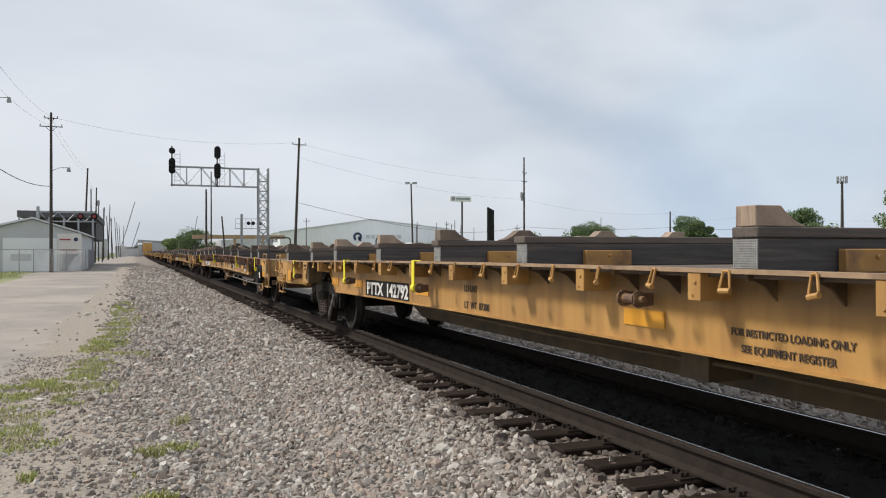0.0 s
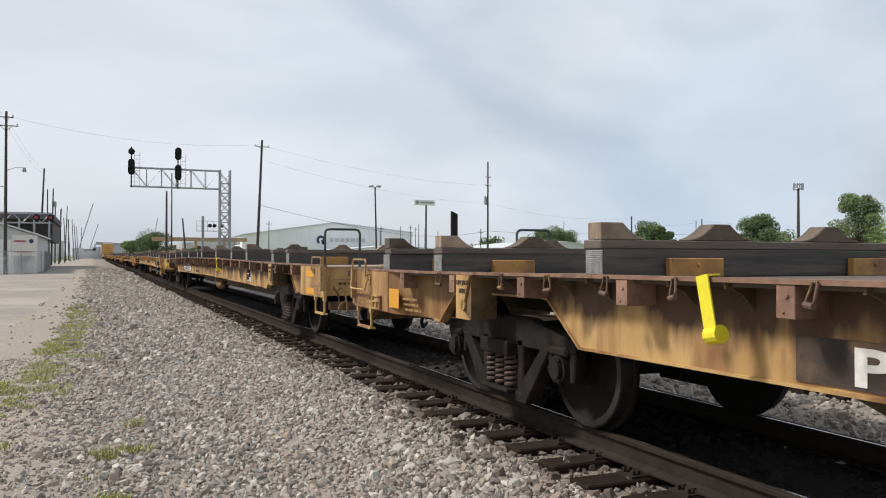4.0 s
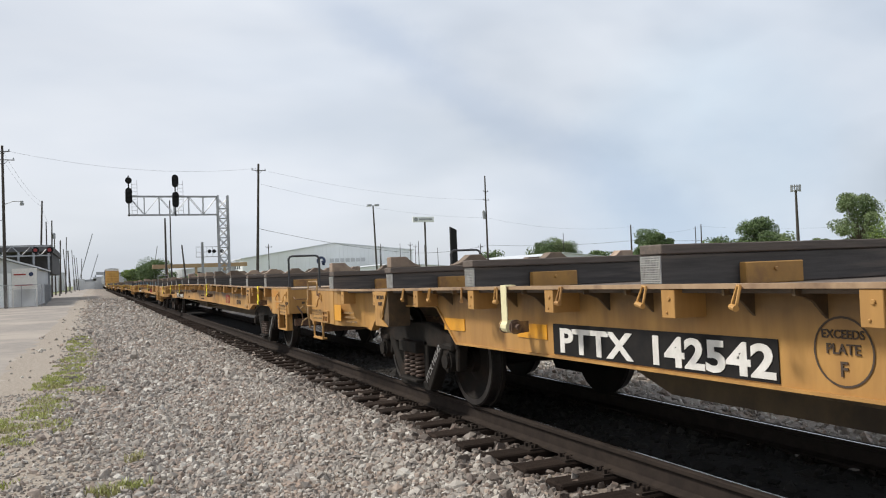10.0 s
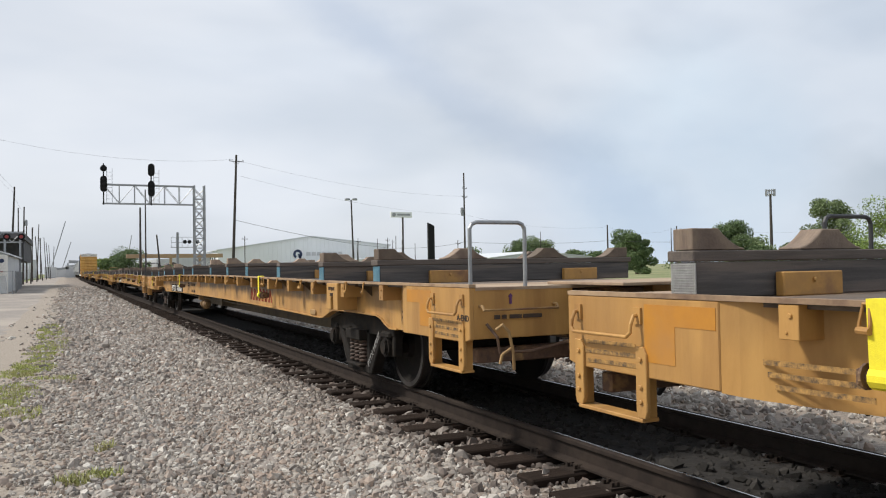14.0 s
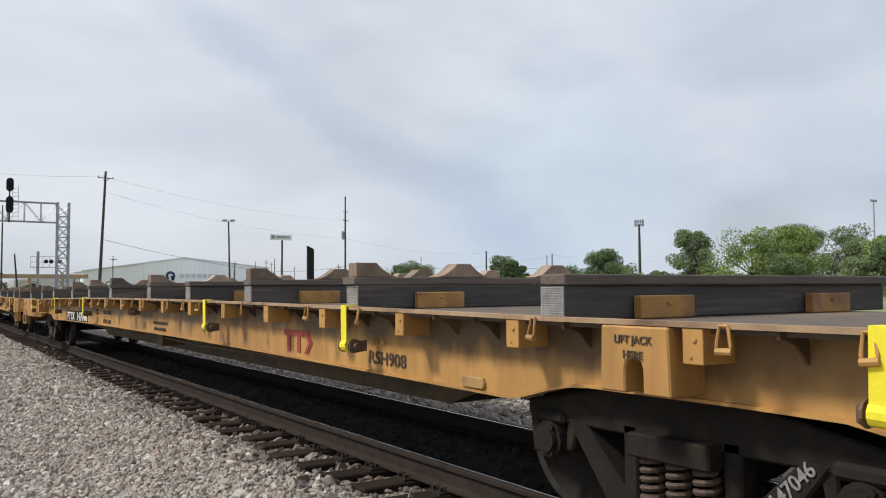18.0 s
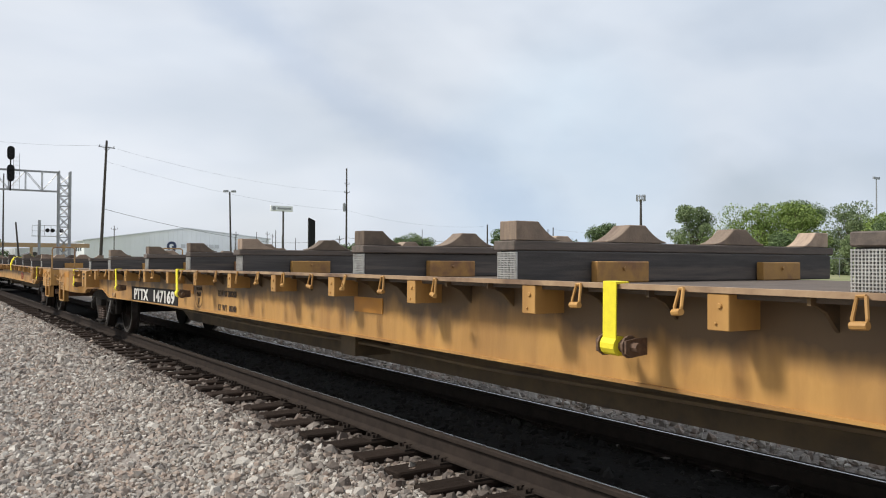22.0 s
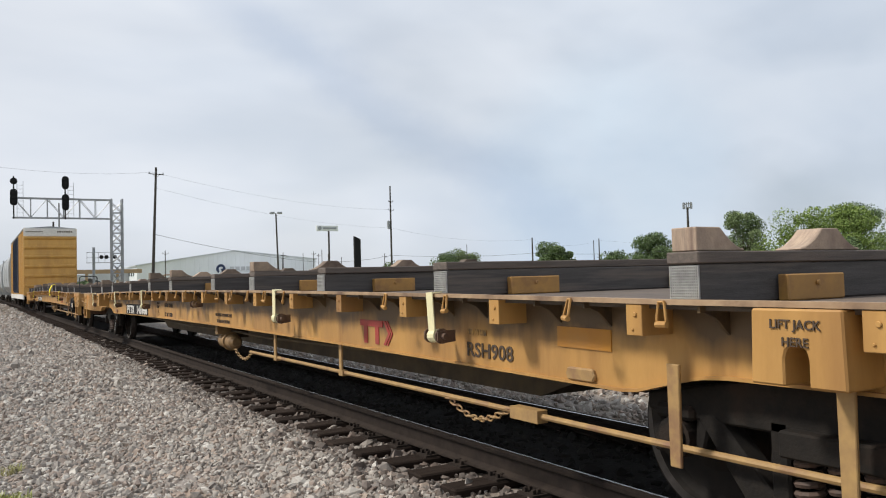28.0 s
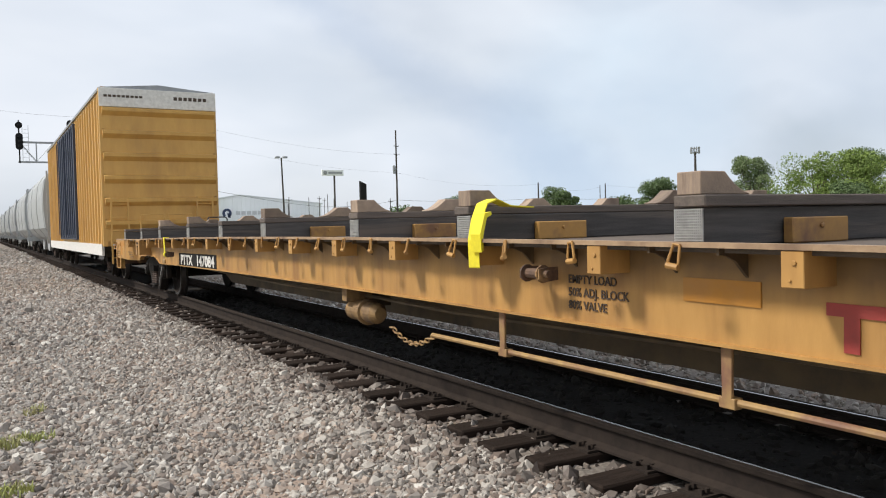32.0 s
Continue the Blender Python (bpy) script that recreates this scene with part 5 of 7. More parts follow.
            part("end_plate", d["end_plate"], car, m=Matrix.Diagonal((-sx, 1, 1, 1)) @ pose(0, e * (HALF - 0.026), sag(e * HALF)))
        for y in GUSSETS:
            if abs(y) < 10.9 and min(abs(y - p) for p in PADS) > 0.3:
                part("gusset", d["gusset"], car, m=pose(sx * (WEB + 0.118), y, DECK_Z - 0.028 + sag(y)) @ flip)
        for y in POCKETS:
            if min(abs(y - p) for p in PADS) > 0.27:
                part("stake_pocket", d["pocket"], car, m=pose(sx * (EDGE - 0.10), y, DECK_Z - 0.028 + sag(y)) @ flip)
        if sx < 0:
            for y in RINGS:
                if abs(y) < END_Y and min(abs(y - p) for p in POCKETS) > 0.12 and rg.random() > 0.06:
                    part("tie_down_ring", d["ring"], car, m=pose(-EDGE - 0.008, y, DECK_Z - 0.012 + sag(y), rg.uniform(-12, 12), rg.uniform(-4, 8), rg.uniform(-25, 25)))
        for e in (-1, 1):
            part("stirrup_step", d["stirrup"], car, m=pose(sx * (EDGE - 0.0), e * (HALF - (0.42 if paint == "new" or e > 0 else 0.24)), END_LOW + 0.06 + sag(e * HALF)) @ flip)
            if paint == "new" or e > 0:
                part("grab_iron", d["grab"], car, m=pose(sx * (EDGE + 0.002), e * (HALF - 0.40), DECK_Z - 0.17 + sag(e * 13.2)) @ flip)
    for e, a in ((-1, 0), (1, 180)):
        part("coupler", COUPLER_ME, car, "cast steel knuckle coupler", pose(0, e * (HALF - 0.05), 0.86, 0, 0, a))
        part("uncoupling_lever", LEVER_ME, car, m=pose(0, e * (HALF + 0.0), END_LOW + 0.05 + sag(e * HALF), 0, 0, a))
        part("lever_handle", HANDLE_ME, car, "pale bent lever handle", pose(0, e * (HALF + 0.0), END_LOW + 0.05 + sag(e * HALF), 0, 0, a))
    part("end_handrail", HOOP_ME[hoop], car, hoop + " pipe handrail hoop", pose(0, -HALF + 0.05, DECK_Z + sag(-HALF)))
    part("end_handrail", HOOP_ME[hoop], car, hoop + " pipe handrail hoop", pose(0, HALF - 0.05, DECK_Z + sag(HALF), 0, 0, 180))
    part("bridge_plate", BRIDGE_ME, car, "loose bridge plate", pose(0.0, -HALF - 0.15, DECK_Z + 0.002 + sag(-13.2)))
    for e in (-1, 1):
        bogie(car, TRUCKS[e > 0], "PTTX " + number if number and paint != "old" else "")
    for i, y in enumerate(bolsters):
        y += shift
        b = part("timber_bolster", BEAM_ME, car, "dark creosoted timber beam across the deck", pose(rg.uniform(-0.03, 0.03), y, DECK_Z + 0.001 + sag(y)))
        part("top_plank", TOP_ME, b, m=pose(rg.uniform(-0.02, 0.02), rg.uniform(-0.02, 0.02), 0, 0, 0, rg.uniform(-0.5, 0.5)))
        part("mesh_end_cap", BLUECAP_ME if i in blue else CAP_ME, b, "blue mesh end cap" if i in blue else "galvanised mesh end cap", pose(-1.308, 0, 0))
        for x in (-0.55, 1.09):
            part("beam_stop", STOP_ME, b, m=pose(x + rg.uniform(-0.04, 0.04), -0.128, 0.0))
        bare = rg.random() < 0.25
        for x, two in ((-1.22, 0), (-0.30, 1), (0.75, 1), (1.76, 0)):
            if not bare and rg.random() > 0.25:
                part("wood_saddle", SADDLE2 if two else SADDLE, b, "sawn wooden saddle for pipe", pose(x, 0, 0.224, 0, 0, (180 if x > 0 and not two else 0) + rg.uniform(-3, 3)))
    for y in straps:
        if paint != "old":
            part("strap_winch", d["winch"], car, "rusty strap winch", pose(-EDGE + 0.03, y - 0.03, DECK_Z - 0.30 + sag(y)))
        web_ = "dirty brown" if y in dirty else strap
        part("ratchet_strap", STRAP_ME[web_], car, web_ + " ratchet strap hanging from the deck edge", pose(-EDGE - 0.01, y - 0.03, DECK_Z + 0.006 + sag(y), rg.uniform(-4, 4) - (11 if paint == "old" else 0), 0, 0))
        if y in printed:
            part("lettering", lettering("AAR-76W", 0.05, BLACKP, width=0.25), car, "black words printed along the strap", pose(-EDGE - 0.026, y - 0.052, DECK_Z - 0.27 + sag(y)) @ SIDE @ pose(0, 0, 0, 0, -90, 0))
    # stencils on the side
    y1, y0 = panel_at
    s = Shape(); s.box(-0.003, 0.003, y0, y1, -0.109, 0.109)
    panel = part("number_panel", s.mesh("number_panel", PANEL_OLD if paint == "old" else BLACKP), car, "rusted panel with worn white reporting number" if paint == "old" else "black panel with white reporting number", pose(-WEB - 0.0165, 0, 0.888 + sag(0.5 * (y0 + y1)), math.degrees(-0.22 * 0.5 * (y0 + y1) / 13.6 ** 2), 0, 0))
    wide = y1 - y0
    first, gap, second = (0.95, 0.10, 1.16) if paint == "old" else (0.90, 0.28, 1.13) if wide > 2.4 else (0.405 * wide, 0.07 * wide, 0.45 * wide)
    start = y1 - 0.42 * (wide - first - gap - second) - (0.16 if paint == "old" else 0.02)
    part("lettering", lettering("PTTX", 0.168, WHITEP, width=first), panel, m=pose(-0.006, start, -0.084) @ SIDE)
    if number:
        part("lettering", lettering(number, 0.168, WHITEP, width=second), panel, m=pose(-0.006, start - first - gap, -0.084) @ SIDE)
    else:
        s = Shape(); s.box(0, second, -0.002, 0.002, -0.075, 0.075)
        part("number_bar", s.mesh("number_bar", WHITEP), panel, "white bar of worn figures", pose(-0.006, start - first - gap, 0) @ SIDE)
    big = paint != "new"
    if paint == "new":
        for e in (-1, 1):
            a, b, c, z0, z1 = e * 12.87, e * 12.63, e * 12.34, 0.86, DECK_Z - 0.06
            s = Shape(); s.prism([(a, z1), (c, z1), (c, z1 - 0.11), (b, z1 - 0.11), (b, z0), (a, z0)], "x", -0.0015, 0.0015)
            part("paint_patch", s.mesh("paint_patch", TOUCH_UP), car, "deeper orange touched-up paint", pose(-EDGE + 0.0012, 0, sag(e * 12.6)))
    else:
        for y0_, y1_, z0, z1 in ((12.02, 12.47, 0.83, 1.03), (-13.11, -12.65, 1.05, 1.145), (-13.11, -12.65, 0.80, 0.89)):
            s = Shape(); s.box(-0.0015, 0.0015, y0_, y1_, z0, z1)
            part("paint_patch", s.mesh("paint_patch", ORANGE), car, "bright orange reflective patch", pose(-EDGE - 0.0008 if abs(y0_) > 12.3 else -EDGE + 0.012, 0, sag(y0_)))
    if paint == "mid":
        # a patch that follows the swelling side
        run_ = [(side_x(-11.58 - 0.06 * q) - 0.001, -11.58 - 0.06 * q) for q in range(7)]
        s = Shape(); s.prism(run_ + [(x + 0.006, y) for x, y in run_[::-1]], "z", 0.94, 1.03)
        part("paint_patch", s.mesh("paint_patch", ORANGE), car, "bright orange reflective patch", pose(0, 0, sag(-11.8)))
    decal(car, "stencil", lettering("B-END" if rod else "A-END", 0.05, STENCIL), -13.38, 0.945, "", -EDGE - 0.0)
    bars = Shape(); bars.box(0, 0.5, -0.002, 0.002, 0, 0.024)
    bar_me = bars.mesh("stencil_bar", STENCIL_FAINT)
    for y, x in ((-12.9, -EDGE), (13.45, -EDGE), (-11.75, None), (12.1, None)):
        for i in range(3):
            decal(car, "stencil_bar", bar_me, y - (0.0, 0.02, 0.05)[i], 0.92 - 0.055 * i, "", x)
    s = Shape()
    for a, b in ((-0.22, -0.17), (-0.15, -0.11), (-0.08, 0.03), (0.045, 0.22)):
        s.box(a, b, -0.003, 0.003, -0.016, 0.016)
    part("stencil_bar", s.mesh("stencil_bar", STENCIL), car, "dark stencil line on the end plate", pose(-0.95, -HALF - 0.003, 0.97 + sag(-HALF)))
    s = Shape(); s.prism([(-0.01, -0.04), (0.01, -0.04), (0.01, 0.015), (0.02, 0.02), (0.0, 0.045), (-0.02, 0.02), (-0.01, 0.015)], "y", -0.003, 0.003)
    part("paint_mark", s.mesh("paint_mark", PURPLE), car, "small purple paint mark", pose(-1.02, -HALF - 0.003, 1.11 + sag(-HALF)))
    for e, a in ((-1, 0), (1, 180)):
        part("end_grab_iron", END_GRAB_ME, car, "", pose(0, e * (HALF + 0.004), 1.03 + sag(e * HALF), 0, 0, a))
        part("draft_gear", DRAFT_ME, car, "rusty draft gear housing under the deck end", pose(0, e * (HALF - 0.02), -0.06, 0, 0, a))
        part("coupler_carrier", CARRIER_ME, car, "", pose(0, e * (HALF - 0.02), -0.06, 0, 0, a))
        part("end_crossbeam", CROSS_ME, car, "", pose(0, e * (HALF - 0.02), -0.06, 0, 0, a))
        part("air_hose", HOSE_ME, car, "black air brake hose with a metal end", pose(0, e * (HALF + 0.02), 0, 0, 0, a))
    for e in (-1, 1):
        pad_y = PADS[e > 0]
        for i, row in enumerate(("LIFT JACK", "HERE")):
            decal(car, "stencil", lettering(row, 0.038, STENCIL, align="CENTER"), pad_y, 1.125 - 0.07 * i, "", -EDGE - 0.024)
    if paint != "new":
        for y, a in ((13.48, 180), (-13.62, 0)):
            part("corner_grab_loop", d["loop"], car, "pale grab loop rising over the deck corner", pose(-EDGE - 0.0, y, DECK_Z + sag(y)) @ (pose(0, 0, 0) if a == 0 else Matrix.Diagonal((1, -1, 1, 1))))
        part("card_holder", d["holder"], car, "small ribbed card holder", pose(-EDGE - 0.001, 12.66, 0.865 + sag(12.7)))
    for kind, y in marks:
        mark(car, kind, y)
    return car


def side_x(y):
    """The outer face of the near side at y."""
    k = min(1.0, max(0.0, (abs(y) - 11.6) / (END_Y - 11.6)))
    return -WEB - 0.0165 + (WEB - EDGE + 0.022) * k * k * (3 - 2 * k)


def decal(car, name, me, y, z, label="", x=None):
    return part(name, me, car, label, pose(side_x(y) if x is None else x, y, z + sag(y), math.degrees(-0.22 * y / 13.6 ** 2), 0, 0) @ SIDE)


def mark(car, kind, y):
    if kind == "patch":
        s = Shape(); s.box(0, 0.45, -0.003, 0.003, -0.055, 0.055)
        decal(car, "reflector_patch", s.mesh("reflector_patch", ORANGE), y, 0.885, "orange reflective patch")
    elif kind == "faded":
        s = Shape(); s.box(0, 0.47, -0.003, 0.003, -0.06, 0.06)
        decal(car, "faded_patch", s.mesh("faded_patch", TOUCH_UP), y, 0.985, "faded orange patch smeared with soot")
    elif kind == "label":
        s = Shape(); s.box(0, 0.26, -0.002, 0.002, -0.055, 0.055)
        lab = decal(car, "paper_label", s.mesh("paper_label", WHITEP), y, 0.865, "white paper label with small dark print")
        for i, (a, b) in enumerate(((0.02, 0.24), (0.07, 0.22), (0.10, 0.20))):
            s = Shape(); s.box(a, b, -0.005, -0.002, 0.015 - 0.025 * i, 0.03 - 0.025 * i)
            part("lettering_bar", s.mesh("lettering_bar", STENCIL), lab)
    elif kind == "plate_f":
        s = Shape()
        n = 28
        for i in range(n):
            a, b = 2 * math.pi * i / n, 2 * math.pi * (i + 1) / n
            s.add([(0.16 * math.cos(a), 0, 0.16 * math.sin(a)), (0.16 * math.cos(b), 0, 0.16 * math.sin(b)), (0.15 * math.cos(b), 0, 0.15 * math.sin(b)), (0.15 * math.cos(a), 0, 0.15 * math.sin(a))], [(0, 1, 2, 3)])
        c = decal(car, "clearance_stencil", s.mesh("clearance_stencil", STENCIL), y, 0.916, "round stencil reading plate F")
        part("lettering", lettering("EXCEEDS", 0.04, STENCIL, align="CENTER"), c, m=pose(0, 0, 0.06))
        part("lettering", lettering("PLATE", 0.048, STENCIL, align="CENTER"), c, m=pose(0, 0, -0.01))
        part("lettering", lettering("F", 0.07, STENCIL, align="CENTER"), c, m=pose(0, 0, -0.11))
    elif kind.startswith("text:"):
        for i, row in enumerate(kind[5:].split("|")):
            size, base, step, wide = (0.10, 0.79, 0.2, 0.56) if "RSH" in kind else (0.07, 0.929, 0.166, None) if "WT" in kind else (0.043, 0.857, 0.089, (0.84, 0.65)[i % 2]) if "REST" in kind else (0.052, 0.965, 0.078, None)
            decal(car, "stencil", lettering(row, size, STENCIL, width=wide), y - (0.08 * i if "REST" in kind else 0), base - i * step, "dark stencilled words")
        if "RSH" in kind:
            s = Shape(); s.box(0.02, 0.10, -0.002, 0.002, 0, 0.04); s.box(0.12, 0.16, -0.002, 0.002, 0, 0.04); s.box(0.18, 0.26, -0.002, 0.002, 0, 0.04)
            decal(car, "stencil_bar", s.mesh("stencil_bar", STENCIL_FAINT), y, 0.94)
    elif kind == "logo":
        s = Shape()
        emblem_bar = [(0.0, 0.11), (0.46, 0.11), (0.46, 0.055), (0.38, 0.055), (0.38, -0.095), (0.31, -0.095), (0.31, 0.055), (0.15, 0.055), (0.15, -0.095), (0.08, -0.095), (0.08, 0.055), (0.0, 0.055)]
        s.prism(emblem_bar, "y", -0.003, 0.003)
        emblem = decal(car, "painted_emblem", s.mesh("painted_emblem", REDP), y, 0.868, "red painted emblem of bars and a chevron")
        for d0, w_ in ((0.47, 0.045), (0.535, 0.022)):
            s = Shape(); s.prism([(d0, 0.11), (d0 + w_, 0.11), (d0 + w_ + 0.09, 0.0075), (d0 + w_, -0.095), (d0, -0.095), (d0 + 0.09, 0.0075)], "y", -0.003, 0.003)
            part("chevron", s.mesh("chevron", REDP), emblem)
    elif kind == "card":
        s = Shape(); s.box(0, 0.42, -0.003, 0.003, -0.15, 0.15); s.box(0.015, 0.2, -0.005, 0.004, 0.02, 0.135, 1); s.box(0.215, 0.405, -0.005, 0.004, -0.06, 0.135, 1); s.box(0.015, 0.2, -0.005, 0.004, -0.135, 0.0, 1)
        decal(car, "test_panel", s.mesh("test_panel", [WHITEP, BLACKP]), y, 0.92, "black and white brake test panel")
    elif kind == "winch":
        part("strap_winch", PAINTS["new"]["winch"], car, "empty strap winch", pose(-EDGE + 0.06, y, DECK_Z - 0.21 + sag(y)))
    elif kind == "box":
        s = Shape(); s.prism([(-0.2, -0.2), (0.2, -0.2), (0.21, 0.0), (-0.21, 0.0)], "x", -0.01, 0.2); s.box(-0.016, 0.0, -0.15, 0.15, -0.17, -0.03)
        part("valve_box", s.mesh("valve_box", UNDER, bevel=0.008), car, "dark box hung below the deck edge", pose(-EDGE + 0.06, y, DECK_Z - 0.09 + sag(y)))
    elif kind == "loop":
        s = Shape()
        top = [(-0.03, -0.16), (-0.035, 0.02), (0.0, 0.16), (0.06, 0.27), (0.16, 0.30), (0.30, 0.255), (0.55, 0.245)]
        s.prism(top + [(x + 0.004, z - 0.008) for x, z in top[::-1]], "y", -0.05, 0.05)
        s.prism([(-0.05, -0.06), (-0.06, 0.06), (-0.01, 0.2), (0.05, 0.21), (0.06, 0.19), (0.01, 0.17), (-0.03, 0.05), (-0.03, -0.05)], "y", -0.09, 0.0)
        part("loose_strap", s.mesh("loose_strap", STRAP), car, "yellow strap slung over the timber", pose(-EDGE + 0.02, y, DECK_Z - 0.03 + sag(y), 0, 0, 14))
    elif kind == "scrawl":
        rg = random.Random(3)
        for i in range(7):
            x = 0.24 * i
            s = Shape()
            s.path([(0, 0, -0.1), (0.05, 0, 0.1), (0.13, 0, rg.uniform(-0.05, 0.1)), (0.17, 0, -0.1)], 0.009, 5)
            decal(car, "graffiti_stroke", s.mesh("graffiti_stroke", REDP), y - x, 0.9, "red paint scrawl")


TRAIN = []


def make_train():
    rest = ("text:FOR RESTRICTED LOADING ONLY|SEE EQUIPMENT REGISTER", -0.41)
    empty = ("winch", 0.2)
    spec = [
        dict(number="142792", paint="mid", marks=[("text:LD LMT|LT  WT  87300", 3.38), ("text:FOR RESTRICTED LOADING ONLY|SEE EQUIPMENT REGISTER", -0.55), ("patch", 0.51), empty, ("patch", 9.26), ("patch", 7.76), ("patch", 4.9)], straps=(7.52, 4.35, 11.57), panel_at=(7.12, 5.15)),
        dict(number="136369", paint="old", bolsters=[-11.4, -10.0] + OLD_BOLSTERS[2:], hoop="black", rod=True, cylinder=-0.9, marks=[("patch", 0.9), ("patch", -1.63), ("patch", 4.2), ("text:LD LMT  202300|LT  WT    83700", 1.84), ("card", -7.38), ("label", -4.6), ("text:RSH90", -4.0), ("winch", -0.3), ("box", -0.87), ("winch", 2.6), ("winch", 3.3), ("winch", -2.0), ("winch", -5.4), ("winch", -10.6), ("patch", -6.88)], straps=(7.5, 0.1, -7.33, -11.43), panel_at=(7.08, 4.5)),
        dict(number="137248", paint="old", bolsters=OLD_BOLSTERS, rod=False, cylinder=-0.75, marks=[("patch", -2.12), ("patch", 9.3), ("text:LD LMT 206300|LT  WT   79700", 3.0), ("card", -6.5), ("winch", 2.45), ("winch", 1.43), ("winch", 0.91), ("winch", 0.55), ("winch", -0.16), ("winch", -0.78), ("winch", -1.12), ("winch", -2.28), ("winch", 8.9), ("winch", 6.9)], straps=(7.54, -3.36, 11.5), dirty=(7.54,), panel_at=(7.06, 4.5)),
        dict(number="142542", paint="mid", rod=True, cylinder=-0.2, marks=[("plate_f", 4.79), ("card", -4.27), ("label", -2.74), ("patch", -3.13), ("patch", 1.2), ("patch", -6.18), ("patch", -8.03), ("patch", 9.22), ("patch", 7.79)], straps=(7.59, -3.61, -11.2), strap="pale", panel_at=(7.25, 5.16)),
        dict(number="146993", marks=[("plate_f", 3.74), ("text:LD LMT|LT  WT", 3.16), ("logo", -5.56), rest, empty, ("text:RSH908", -7.2)], straps=(7.56, 4.02, -3.62, 11.5, -11.1), panel_at=(7.51, 4.87), printed=(4.02,)),
        dict(number="147007", cylinder=2.6, marks=[("plate_f", 3.83), ("text:LD LMT 199400|LT  WT   86600", 3.23), ("scrawl", -4.45), ("faded", 2.18)], straps=(3.96, -6.1, 11.62), hoop="grey", panel_at=(7.7, 5.04), blue=range(12)),
        dict(number="147046", hoop="black", marks=[("plate_f", 3.75), ("text:LD LMT 200200|LT  WT   85800", 3.2), ("logo", -5.4), rest, empty, ("text:RSH908", -7.1)], straps=(7.55, 3.97, -3.6, -7.1, -11.2, 11.6), panel_at=(7.28, 4.75), printed=(7.55,)),
        dict(number="147169", bolsters=BOLSTERS[:-1], marks=[("plate_f", 3.75), ("text:LD LMT 200200|LT  WT   86100", 3.0), ("text:RSH908", -7.2), ("logo", -5.4), ("faded", 4.45), ("faded", -0.5)], straps=(7.56, 3.95, -3.58, -7.15, -11.21, 11.6), hoop="yellow", panel_at=(7.41, 4.70)),
        dict(number="", marks=[("loop", -4.6), ("plate_f", 3.75), ("text:LD LMT|LT  WT", 3.15), ("logo", -5.4), empty], straps=(7.55, -11.2, 11.62), hoop="yellow"),
        dict(number="146968", rod=True, hangers=(-9.3, -10.2), cylinder=0.05, marks=[("plate_f", 3.75), ("text:LD LMT 199700|LT  WT   86300", 3.15), ("logo", -5.45), ("text:RSH908", -7.26), rest, empty, ("faded", -8.3)], straps=(7.54, 4.2, 11.4, -3.7, -7.12), strap="pale", hoop="yellow", panel_at=(7.39, 4.78)),
        dict(number="147084", rod=True, clean=True, hangers=(-9.2, -10.15), cylinder=0.2, marks=[("text:EMPTY LOAD|50% ADJ. BLOCK|80% VALVE", -3.73), ("loop", -3.0), ("logo", -5.46), ("text:RSH908", -7.3), ("faded", -4.66), ("winch", -3.6)], straps=(7.55, -7.1, -11.25), dirty=(-11.25,), hoop="black"),
    ]
    for k, kw in enumerate(spec):
        TRAIN.append((flat_wagon(seed=k + 1, **kw), k * PITCH))


